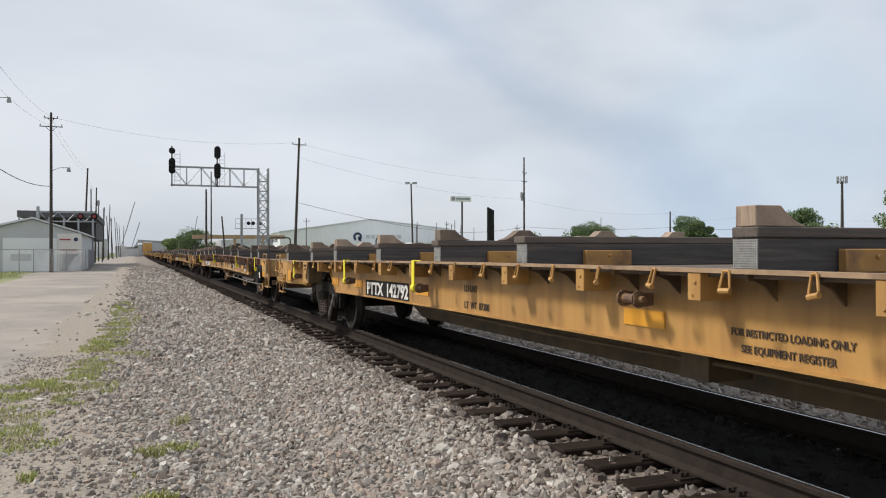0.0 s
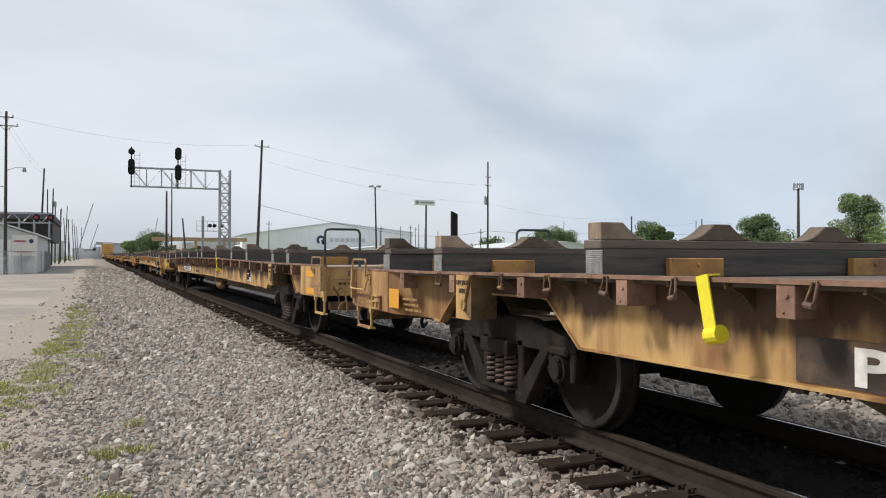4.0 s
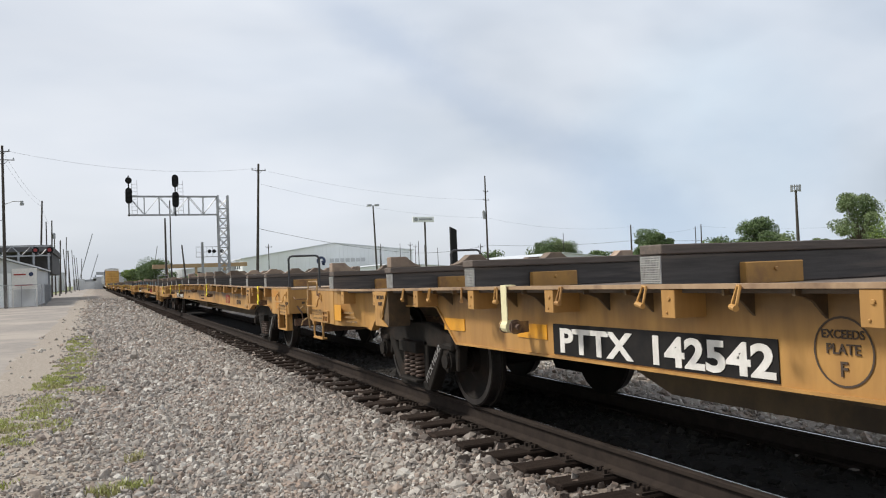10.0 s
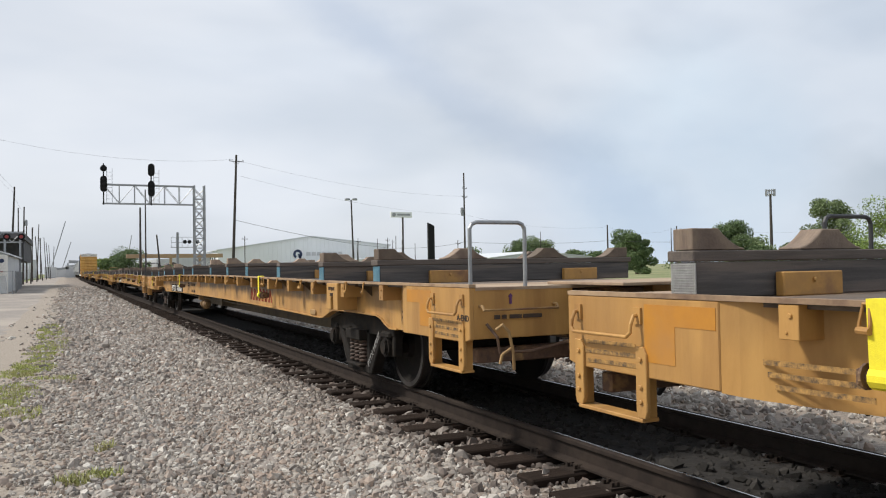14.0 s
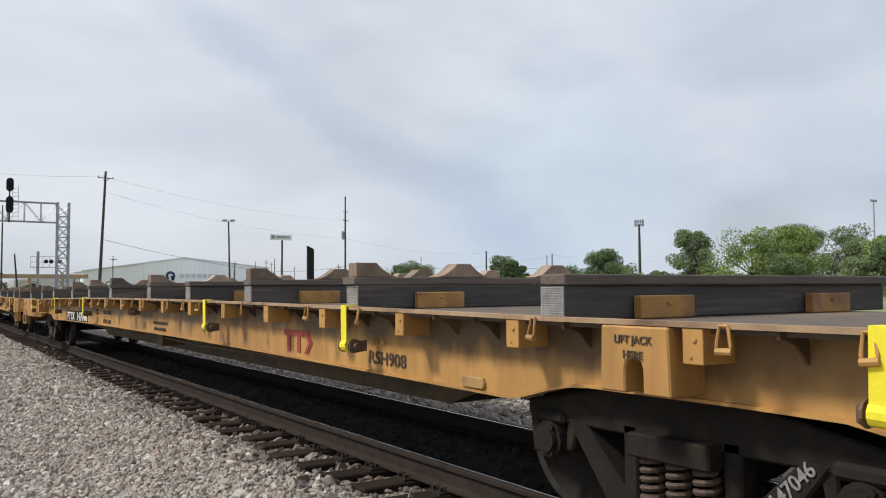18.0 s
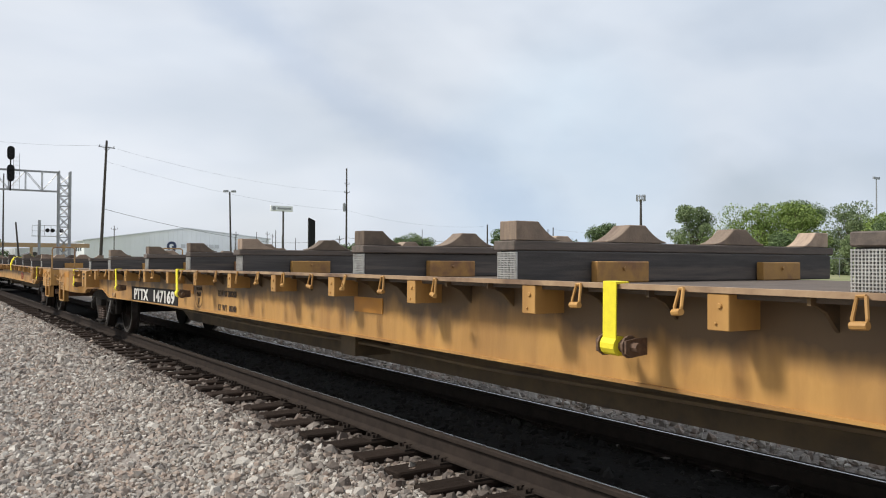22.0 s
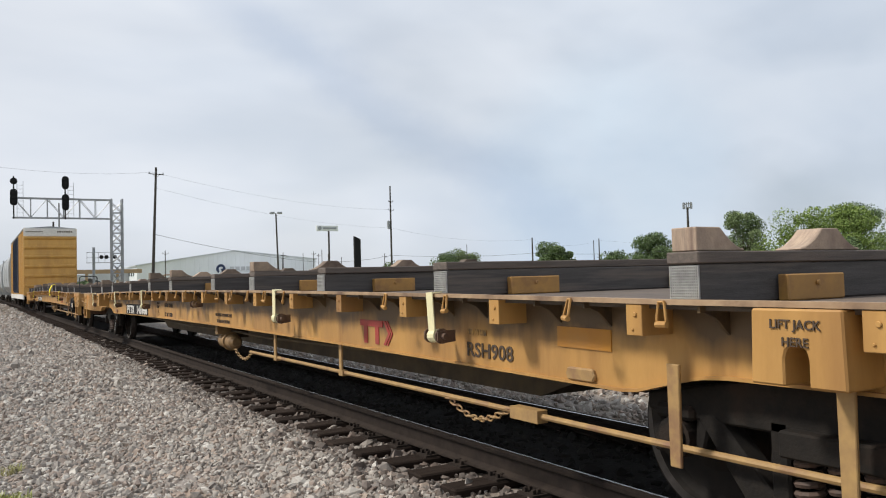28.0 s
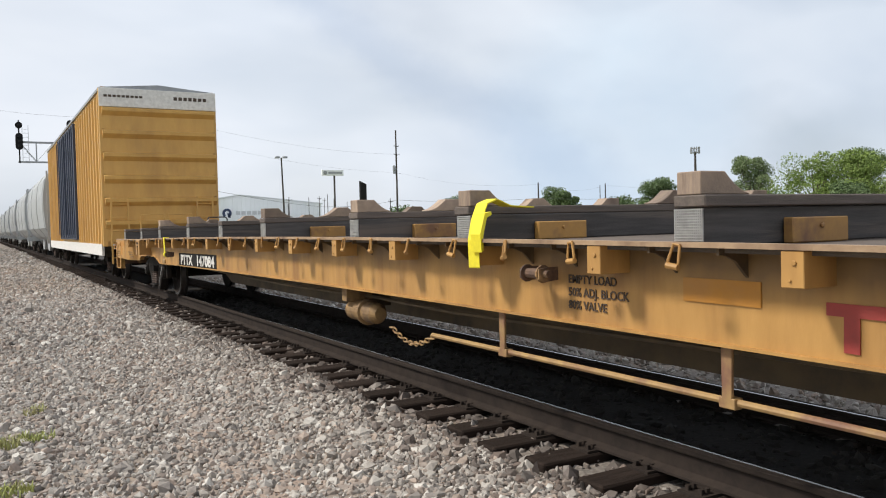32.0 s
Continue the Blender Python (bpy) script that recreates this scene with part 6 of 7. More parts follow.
# ---- boxcar ----
def boxcar():
    car = thing("boxcar", "tall yellow boxcar with a white-topped ribbed end", "boxcar")
    hw, hl, z0, z1 = 1.50, 9.3, 0.95, 5.15
    s = Shape(); s.box(-hw + 0.05, hw - 0.05, -hl + 0.03, hl - 0.03, z0, z1 - 0.03)
    part("body", s.mesh("body", BOXY), car)
    s = Shape(); s.prism([(-hw, z1 - 0.12), (hw, z1 - 0.12), (hw, z1 - 0.05), (0, z1 + 0.08), (-hw, z1 - 0.05)], "y", -hl, hl)
    part("roof", s.mesh("roof", GALV), car, "galvanised roof")
    s = Shape()
    n, zt = 6, z1 - 0.55
    prof = []
    for i in range(n):
        a, b = z0 + 0.1 + (zt - z0 - 0.1) * i / n, z0 + 0.1 + (zt - z0 - 0.1) * (i + 1) / n
        prof += [(-hl - 0.01, a + 0.03), (-hl - 0.02, a + 0.36), (-hl - 0.15, a + 0.47), (-hl - 0.16, b - 0.04), (-hl - 0.01, b - 0.01)]
    s.prism([(-hl + 0.05, z0 + 0.1)] + prof + [(-hl + 0.05, zt)], "x", -hw + 0.06, hw - 0.06)
    part("ribbed_end", s.mesh("ribbed_end", BOXY), car, "horizontally ribbed yellow end wall")
    s = Shape(); s.box(-hw, hw, -hl - 0.03, -hl + 0.04, z1 - 0.55, z1 - 0.06)
    band = part("white_band", s.mesh("white_band", WHITEP, bevel=0.01), car, "white painted top of the end wall")
    s = Shape()
    for i in range(9):
        s.box(-1.38 + 0.11 * i, -1.30 + 0.11 * i, -hl - 0.036, -hl - 0.03, z1 - 0.30, z1 - 0.24)
    for i in range(7):
        s.box(0.38 + 0.13 * i, 0.47 + 0.13 * i, -hl - 0.036, -hl - 0.03, z1 - 0.31, z1 - 0.22)
    part("stencil", s.mesh("stencil", STENCIL), band)
    for sx in (-1, 1):
        s = Shape()
        s.box(-0.06, 0.06, -hl - 0.01, -hl + 0.1, z0, z1 - 0.06)
        part("corner_post", s.mesh("corner_post", BOXY, bevel=0.015), car, m=pose(sx * (hw - 0.05), 0, 0))
        rib = Shape(); rib.prism([(-0.07, 0), (-0.045, -0.05), (0.045, -0.05), (0.07, 0)], "z", z0 + 0.05, z1 - 0.2)
        rib_me = rib.mesh("side_post", BOXY)
        for y in [-8.9 + 0.62 * i for i in range(10)] + [3.3 + 0.62 * i for i in range(10)]:
            part("side_post", rib_me, car, m=pose(sx * (hw - 0.05), y, 0, 0, 0, -90 if sx < 0 else 90))
        for y0, y1, c in ((-3.0, -0.05, "a"), (0.05, 3.0, "b")):
            dr = Shape(); dr.box(-0.04, 0.04, y0, y1, z0 + 0.15, z1 - 0.25)
            for y in (y0 + 0.4, y0 + 1.1, y0 + 1.8, y0 + 2.5):
                dr.box(-0.07, -0.04, y - 0.05, y + 0.05, z0 + 0.2, z1 - 0.3); dr.tube((-0.09, y + 0.12, z0 + 0.3), (-0.09, y + 0.12, z1 - 0.4), 0.018, 6)
            part("plug_door", dr.mesh("plug_door", BLUED, bevel=0.006), car, "dark blue plug door", pose(sx * (hw + 0.01), 0, 0) @ (pose(0, 0, 0) if sx < 0 else Matrix.Diagonal((-1, 1, 1, 1))))
        s = Shape(); s.box(-0.03, 0.03, -hl + 0.4, hl - 0.4, z0 - 0.25, z0 + 0.06)
        part("side_sill", s.mesh("side_sill", WHITEP), car, "pale side sill", pose(sx * (hw - 0.03), 0, 0))
        lad = Shape()
        for i in range(5):
            lad.tube((-0.2, 0, 0.15 + 0.35 * i), (0.2, 0, 0.15 + 0.35 * i), 0.014, 6)
        lad.box(-0.23, -0.19, -0.02, 0.02, 0, 1.75); lad.box(0.19, 0.23, -0.02, 0.02, 0, 1.75)
        part("ladder", lad.mesh("ladder", BOXY), car, m=pose(sx * 1.1, -hl - 0.13, z0 - 0.45))
    s = Shape(); s.box(-1.3, 1.3, -hl - 0.55, -hl - 0.05, z0 + 0.02, z0 + 0.06)
    part("end_platform", s.mesh("end_platform", GALV), car)
    for x0 in (-0.35, 0.35):
        r = Shape(); r.path([(-0.3, 0, 0), (-0.3, 0, 0.75), (0.3, 0, 0.75), (0.3, 0, 0)], 0.02, 6)
        part("end_railing", r.mesh("end_railing", BOXY), car, m=pose(x0, -hl - 0.5, z0 + 0.06))
    s = Shape(); s.box(-0.4, 0.4, -hl, hl, z0 - 0.35, z0)
    part("underframe", s.mesh("underframe", UNDER), car)
    part("coupler", COUPLER_ME, car, "", pose(0, -hl - 0.1, 0.86))
    part("coupler", COUPLER_ME, car, "", pose(0, hl + 0.1, 0.86, 0, 0, 180))
    for y in (-6.9, 6.9):
        bogie(car, y)
    return car


# ---- covered hoppers ----
def hopper_car():
    car = thing("covered_hopper", "pale grey round-sided covered hopper wagon", "hopper wagon", group="covered hoppers of the train")
    hl = 8.7
    prof = [(-0.6, 0.75), (-1.2, 1.15), (-1.52, 1.6), (-1.60, 2.4), (-1.60, 3.2), (-1.5, 3.9), (-1.2, 4.4), (-0.5, 4.62), (0.5, 4.62), (1.2, 4.4), (1.5, 3.9), (1.6, 3.2), (1.6, 2.4), (1.52, 1.6), (1.2, 1.15), (0.6, 0.75)]
    s = Shape(); s.prism(prof, "y", -hl + 0.9, hl - 0.9)
    part("barrel", s.mesh("barrel", HOPPER), car, "rounded grey hopper body")
    for y in (-4.2, 0.0, 4.2):
        h = Shape(); h.prism([(y - 1.9, 1.3), (y - 0.5, 0.35), (y + 0.5, 0.35), (y + 1.9, 1.3)], "x", -0.9, 0.9)
        part("discharge_hopper", h.mesh("discharge_hopper", HOPPER), car)
    for e in (-1, 1):
        q = Shape(); q.prism([(-1.55, 0.85), (1.55, 0.85), (1.55, 1.1), (-1.55, 1.1)], "y", e * hl - 0.06, e * hl + 0.06)
        q.box(-1.5, -1.42, e * hl - 0.05, e * hl + 0.05, 1.1, 4.3); q.box(1.42, 1.5, e * hl - 0.05, e * hl + 0.05, 1.1, 4.3)
        part("end_frame", q.mesh("end_frame", HOPPER), car)
        part("coupler", COUPLER_ME, car, "", pose(0, e * (hl + 0.05), 0.86, 0, 0, 0 if e < 0 else 180))
        bogie(car, e * 6.5)
    s = Shape(); s.box(-0.3, 0.3, -hl + 1, hl - 1, 4.66, 4.72)
    for y in (-5, -1.7, 1.7, 5):
        s.tube((0, y, 4.6), (0, y, 4.8), 0.35, 12)
    part("roof_walkway", s.mesh("roof_walkway", GALV), car)
    rib = Shape(); rib.prism([(x * 1.012, z) for x, z in prof], "y", -0.05, 0.05)
    rib_me = rib.mesh("body_band", HOPPER)
    for y in (-7.2, -2.6, 2.6, 7.2):
        part("body_band", rib_me, car, m=pose(0, y, 0))
    return car


make_train()
end_y = 10 * PITCH + HALF + 1.38
TRAIN.append((boxcar(), end_y + 9.3))
hop = hopper_car()
TRAIN.append((hop, end_y + 18.6 + 1.3 + 8.7))
first_wheels = [w for w in WHEELS if w[2] is hop]
for i in range(1, 7):
    h = copy_thing(hop, pose(0, 0, 0))
    TRAIN.append((h, end_y + 18.6 + 1.3 + 8.7 + i * 18.7))
    for o in h.children_recursive:
        if o.name.startswith("wheelset"):
            WHEELS.append((o, o.location.y, h))


# ---- poles, wires and signals ----
def wire(points, sag, r=0.007, n=10):
    s, pts = Shape(), []
    for a, b in zip(points, points[1:]):
        a, b = Vector(a), Vector(b)
        pts += [a.lerp(b, i / n) - Vector((0, 0, sag * 4 * (i / n) * (1 - i / n))) for i in range(1 if pts else 0, n + 1)]
    s.path(pts, r, 5)
    thing("overhead_wire", "thin black overhead wire", "wire", me=s.mesh("overhead_wire", WIREM))


def wood_pole(x, y, h, lean=(0, 0), r=0.15, arms=(), lamp=None, pots=(), label="weathered wooden utility pole"):
    p = thing("utility_pole", label, "utility pole", pose(x, y, -0.3, lean[1], lean[0], 0), group="utility poles")
    s = Shape(); s.tube((0, 0, 0), (0, 0, h + 0.3), r, 12, r * 0.62)
    part("pole", s.mesh("pole", POLEW), p)
    for z, half, ang in arms:
        a = Shape(); a.box(-half, half, -0.035, 0.035, -0.035, 0.035)
        a.tube((-half * 0.5, 0, 0), (0, 0, -half * 0.5), 0.02, 5); a.tube((half * 0.5, 0, 0), (0, 0, -half * 0.5), 0.02, 5)
        arm = part("crossarm", a.mesh("crossarm", POLEW), p, m=pose(0, -0.12, z + 0.3, 0, 0, ang))
        i = Shape(); i.tube((0, 0, 0.06), (0, 0, 0.2), 0.05, 8)
        im = i.mesh("insulator", GALV)
        for k in (-0.9, 0.9):
            part("insulator", im, arm, m=pose(half * k, 0, 0))
    for z, dx in pots:
        c = Shape(); c.tube((0, 0, -0.4), (0, 0, 0.4), 0.22, 12); c.tube((0, 0, 0.4), (0, 0, 0.52), 0.1, 8)
        part("transformer", c.mesh("transformer", GALV), p, "grey can transformer", pose(dx, 0, z + 0.3))
    if lamp:
        z, reach = lamp
        c = Shape(); c.path([(0, 0, 0), (reach * 0.5, 0, 0.28), (reach, 0, 0.3)], 0.03, 6); c.tube((reach, 0, 0.32), (reach, 0, 0.12), 0.12, 10); c.tube((reach, 0, 0.12), (reach, 0, -0.05), 0.16, 10)
        part("street_lamp", c.mesh("street_lamp", GALV), p, "small lamp on a curved arm", pose(0, 0, z + 0.3))
    return p


wood_pole(-6.6, 75, 13.4, arms=((12.2, 0.9, 0), (12.9, 0.55, 0)), lamp=(8.5, 1.35))
wood_pole(-10.2, 65, 26.5, (-1.1, 0), 0.36, lamp=(12.4, 2.0), arms=((22.5, 0.7, 0), (24.3, 0.7, 0), (20.6, 0.6, 0)))
wood_pole(-10.9, 66, 17.5, (-3.4, 0), 0.27)
wood_pole(-6.0, 110, 12.2, (2.2, 0))
wood_pole(-5.95, 140, 12.0, (1.0, 0), pots=((9.5, 0.3),))
wood_pole(-6.4, 165, 10.5); wood_pole(-6.5, 195, 11.5); wood_pole(-6.2, 225, 11.0, (-3, 0)); wood_pole(-6.6, 262, 12.0); wood_pole(-5.0, 300, 12.0, (-4, 0)); wood_pole(-4.4, 340, 12.0, (2, 0))
for x, y, h in ((-5.7, 122, 10.5), (-5.3, 152, 9.5), (-5.2, 180, 11.5), (-4.9, 210, 10.0), (-4.7, 245, 11.5), (-4.2, 280, 10.5)):
    wood_pole(x, y, h, ((y % 7) - 3.0, 0), 0.12)
wood_pole(15.7, 85, 13.7, (2.2, 0), 0.17, arms=((13.0, 0.75, 0),))
wood_pole(55.35, 110, 16.0, (0, 0), 0.17, arms=((13.6, 0.5, 20), (12.3, 0.6, 20)), pots=((10.2, -0.4), (9.8, -0.35)))
wood_pole(7.15, 90, 8.4, r=0.14); wood_pole(8.1, 95, 10.8, r=0.1); wood_pole(10.3, 100, 6.0, (-5, 0), 0.13)
wood_pole(74.6, 100, 7.6, r=0.16); wood_pole(88, 100, 7.5, (0.5, 0), 0.13); wood_pole(94, 150, 9.0, r=0.1); wood_pole(113, 130, 8.9, r=0.12)
for i, (x, y, h) in enumerate(((60, 150, 8.0), (66, 170, 8.5), (71, 190, 9.0), (64, 130, 6.4), (77, 180, 7.5), (52, 150, 7.5), (57, 165, 7.0), (83, 210, 9.5), (94, 230, 10), (30, 150, 8))):
    wood_pole(x, y, h, r=0.1, arms=((h - 0.6, 0.6, 15),) if i % 2 else ())
wire([(-6.5, 75, 13.0), (15.9, 85, 13.2), (55.4, 110, 12.4)], 0.9)
wire([(16.2, 85, 11.6), (55.4, 110, 9.6), (74.6, 100, 7.3), (88, 100, 7.2), (140, 105, 8)], 0.9)
wire([(15.9, 85, 6.9), (41, 105, 4.4), (55.4, 110, 5.4), (74.6, 100, 5.2), (100, 95, 5.3)], 0.35, 0.02)
wire([(-9.5, 62, 8.0), (-6.6, 75, 7.2)], 0.5, 0.03)
wire([(-9.5, 62, 13.8), (-6.6, 75, 12.3), (-5.6, 110, 11.5), (-5.9, 140, 11.4)], 0.5)
wire([(-9.5, 62, 15.6), (-6.6, 75, 13.0), (-5.6, 110, 12.0)], 0.5)
wire([(-14, 30, 13.0), (-9.5, 62, 14.6)], 0.4)

# signal cantilever over the lines
sg = thing("signal_gantry", "galvanised lattice cantilever with black railway signals", "railway signal", pose(0, 68, 0))
s = Shape()
for x in (9.55, 10.35):
    for y in (-0.3, 0.3):
        s.box(x - 0.06, x + 0.06, y - 0.06, y + 0.06, -0.1, 8.6)
z = 0.3
while z < 8.2:
    for y in (-0.3, 0.3):
        s.tube((9.55, y, z), (10.35, y, z + 0.8), 0.03, 5); s.tube((9.55, y, z + 0.8), (10.35, y, z), 0.03, 5); s.box(9.55, 10.35, y - 0.03, y + 0.03, z - 0.03, z + 0.03)
    z += 0.8
part("mast", s.mesh("mast", GALV), sg)
s = Shape()
for y in (-0.3, 0.3):
    for z in (7.02, 8.5):
        s.box(2.65, 9.6, y - 0.042, y + 0.042, z - 0.042, z + 0.042)
    for i in range(7):
        x = 2.75 + 1.13 * i
        s.box(x - 0.025, x + 0.025, y - 0.025, y + 0.025, 7.02, 8.5)
        if i < 6:
            a, b = (7.05, 8.48) if i % 2 else (8.48, 7.05)
            s.tube((x, y, a), (x + 1.13, y, b), 0.022, 5)
for i in range(7):
    s.box(2.75 + 1.13 * i - 0.03, 2.75 + 1.13 * i + 0.03, -0.3, 0.3, 7.0, 7.06)
part("truss", s.mesh("truss", GALV), sg)
for x, big in ((2.73, False), (6.22, True)):
    hd = Shape()
    hd.tube((x, -0.4, 6.9), (x, -0.4, 10.1), 0.05, 8)
    def oval(zc, hh, r=0.25):
        pts = [(x + r * math.cos(a), zc + hh + r * math.sin(a)) for a in [math.pi * k / 8 for k in range(9)]] + [(x + r * math.cos(a), zc - hh + r * math.sin(a)) for a in [math.pi + math.pi * k / 8 for k in range(9)]]
        hd.prism(pts, "y", -0.62, -0.52)
        for zz in ((zc - hh * 0.9, zc, zc + hh * 0.9) if hh > 0.1 else (zc,)):
            hd.tube((x, -0.62, zz), (x, -0.9, zz), 0.11, 10)
    oval(8.2 if big else 8.5, 0.38)
    oval(9.7, 0.26 if big else 0.0, 0.25)
    part("signal_head", hd.mesh("signal_head", BLACKM), sg, "black railway signal heads with hoods")
    lad = Shape()
    for zz in [7.1 + 0.3 * i for i in range(9)]:
        lad.tube((x + 0.25, 0.2, zz), (x + 0.65, 0.2, zz), 0.015, 4)
    lad.box(x + 0.23, x + 0.26, 0.18, 0.22, 7.0, 9.8); lad.box(x + 0.64, x + 0.67, 0.18, 0.22, 7.0, 9.8)
    part("ladder", lad.mesh("ladder", GALV), sg)

# second, low signal with a walkway
s2 = thing("low_signal", "short galvanised signal mast with a railed platform", "railway signal", pose(12.7, 105, 0))
s = Shape(); s.tube((0, 0, -0.1), (0, 0, 6.5), 0.16, 8)
s.box(-0.8, 1.9, -0.4, 0.4, 4.6, 4.66)
for x in (-0.8, -0.2, 0.5, 1.2, 1.9):
    s.tube((x, -0.4, 4.6), (x, -0.4, 5.9), 0.025, 5)
s.box(-0.8, 1.9, -0.43, -0.37, 5.85, 5.9); s.box(-0.8, 1.9, -0.43, -0.37, 5.2, 5.25)
part("mast", s.mesh("mast", GALV), s2)
for x in (0.8, 1.35, 2.3):
    s = Shape(); s.tube((x, -0.5, 5.3), (x, -0.62, 5.3), 0.24, 12); s.box(x - 0.04, x + 0.04, -0.5, -0.36, 5.2, 5.4)
    part("signal_head", s.mesh("signal_head", BLACKM), s2, "round black signal disc")

# level-crossing arm with red lamps
xg = thing("crossing_signal", "level-crossing cantilever with red warning lamps", "crossing signal", pose(0, 85, 0))
s = Shape(); s.tube((-8.6, 0, -0.1), (-8.6, 0, 6.0), 0.14, 8)
for z in (4.6, 5.5):
    s.box(-8.6, -3.6, -0.06, 0.06, z - 0.06, z + 0.06)
for i in range(6):
    a, b = (4.6, 5.5) if i % 2 else (5.5, 4.6)
    s.tube((-8.5 + 0.8 * i, 0, a), (-7.7 + 0.8 * i, 0, b), 0.04, 5)
part("arm", s.mesh("arm", GALV), xg)
for x in (-4.9, -3.7):
    s = Shape(); s.tube((x, -0.1, 5.1), (x, -0.16, 5.1), 0.31, 16); s.tube((x, -0.16, 5.1), (x, -0.45, 5.1), 0.2, 10)
    d_ = part("warning_lamp", s.mesh("warning_lamp", BLACKM), xg, "black lamp disc with a red lens")
    s = Shape(); s.tube((x, -0.2, 5.1), (x, -0.47, 5.1), 0.17, 10)
    part("lens", s.mesh("lens", REDL), d_)


# ---- buildings ----
def corrugated(s, x0, x1, y, z0, ztop, step=0.6, depth=0.06):
    """A ribbed sheet wall that faces -y, its top following ztop(x)."""
    n = max(2, int((x1 - x0) / step))
    for i in range(n):
        a, b = x0 + (x1 - x0) * i / n, x0 + (x1 - x0) * (i + 0.35) / n
        s.box(a, b, y - depth, y, z0, min(ztop(a), ztop(b)) - 0.02)


wh = thing("warehouse", "long white sheet-metal warehouse with a low gable", "warehouse", pose(0, 215, 0))
L_, R_, APEX = 36.0, 84.0, 60.8
def gable(x):
    return 6.9 + 3.6 * (x - L_) / (APEX - L_) if x < APEX else 8.1 + 2.4 * (R_ - x) / (R_ - APEX)
s = Shape(); s.prism([(L_, -0.1), (R_, -0.1), (R_, 8.1), (APEX, 10.5), (L_, 6.9)], "y", 0, 110)
corrugated(s, L_, R_, 0, 0, gable, 1.2, 0.08)
wall = part("wall", s.mesh("wall", WHITEB), wh, "white corrugated wall")
s = Shape()
s.prism([(L_ - 0.4, 6.85), (APEX, 10.52), (R_ + 0.4, 8.05), (R_ + 0.4, 8.3), (APEX, 10.8), (L_ - 0.4, 7.1)], "y", -0.4, 110.4)
part("roof", s.mesh("roof", ROOFM), wh)
s = Shape(); s.prism([(L_ - 14, -0.1), (L_ - 0.02, -0.1), (L_ - 0.02, 5.6), (L_ - 14, 5.0)], "y", 12, 90)
corrugated(s, L_ - 14, L_, 12, 0, lambda x: 5.0, 1.2, 0.08)
part("annex", s.mesh("annex", GREYB), wh, "lower grey annex")
for i in range(7):
    s = Shape(); s.box(L_ - 0.1, L_ + 0.02, 4 + 3.2 * i, 5.6 + 3.2 * i, 4.4, 5.8)
    part("window", s.mesh("window", GLASSM), wh)
s = Shape()
n = 24
for i in range(n):
    a, b = 2 * math.pi * i / n, 2 * math.pi * (i + 1) / n
    if i not in (16, 17, 18):
        s.prism([(1.25 * math.cos(a), 1.25 * math.sin(a)), (1.25 * math.cos(b), 1.25 * math.sin(b)), (0.6 * math.cos(b), 0.6 * math.sin(b)), (0.6 * math.cos(a), 0.6 * math.sin(a))], "y", -0.04, 0.04)
s.prism([(0.0, -0.1), (0.45, 0.15), (1.1, -1.15), (0.6, -1.25)], "y", -0.04, 0.04)
part("painted_emblem", s.mesh("painted_emblem", LOGOB), wall, "navy ring emblem", pose(57.2, -0.13, 5.8))
s = Shape(); s.box(0, 1.15, -0.17, -0.11, 5.35, 6.35)
bar = s.mesh("sign_bar", GREYB)
for i in range(7):
    part("sign_bar", bar, wall, "grey sign bar", pose(59.6 + 1.5 * i, 0, 0))

sheds = thing("steel_shed", "pale grey gabled steel shed behind a chain-link fence", "shed", pose(0, 78, 0))
s = Shape(); s.prism([(-13.5, -0.1), (-4.6, -0.1), (-4.6, 3.3), (-8.3, 4.5), (-13.5, 3.2)], "y", 0, 22)
corrugated(s, -13.5, -4.6, 0, 0, lambda x: 3.1, 0.5, 0.05)
part("wall", s.mesh("wall", GREYB), sheds)
s = Shape(); s.prism([(-13.8, 3.16), (-8.3, 4.55), (-4.3, 3.26), (-4.3, 3.4), (-8.3, 4.72), (-13.8, 3.32)], "y", -0.3, 22.3)
part("roof", s.mesh("roof", ROOFM), sheds)
s = Shape(); s.box(-10.6, -6.4, -0.12, -0.06, 0, 2.9)
d_ = part("door", s.mesh("door", WHITEB), sheds, "large pale sliding door")
s = Shape(); s.box(-10.0, -8.4, -0.15, -0.13, 0.9, 1.5)
part("window", s.mesh("window", GREYB), d_)

ds = thing("open_steel_canopy", "dark open-sided steel canopy with a flat roof", "canopy", pose(0, 100, 0))
s = Shape(); s.box(-12.2, -4.2, 0, 30, 5.6, 6.3)
part("roof", s.mesh("roof", DARKB), ds)
s = Shape(); s.box(-12.0, -4.4, 6, 29, 3.2, 5.6)
part("back_wall", s.mesh("back_wall", DARKB), ds)
for i in range(6):
    s = Shape(); s.box(-12.1 + 1.5 * i, -11.9 + 1.5 * i, 0.1, 0.3, -0.1, 5.6)
    part("post", s.mesh("post", GALV), ds)
sb = thing("sign_banner", "white banner with red lettering bars on a fence", "sign", pose(-5.3, 76.6, 0))
s = Shape(); s.box(-0.95, 0.95, 0, 0.05, 1.5, 3.25); s.tube((-0.9, 0.08, -0.1), (-0.9, 0.08, 3.25), 0.05, 6); s.tube((0.9, 0.08, -0.1), (0.9, 0.08, 3.25), 0.05, 6)
part("board", s.mesh("board", WHITEP), sb)
for a, b, c, d_ in ((-0.8, 0.1, 2.68, 2.8), (-0.75, 0.6, 1.8, 1.9)):
    s = Shape(); s.box(a, b, -0.03, 0, c, d_)
    part("lettering_bar", s.mesh("lettering_bar", REDP), sb, "red lettering bar")
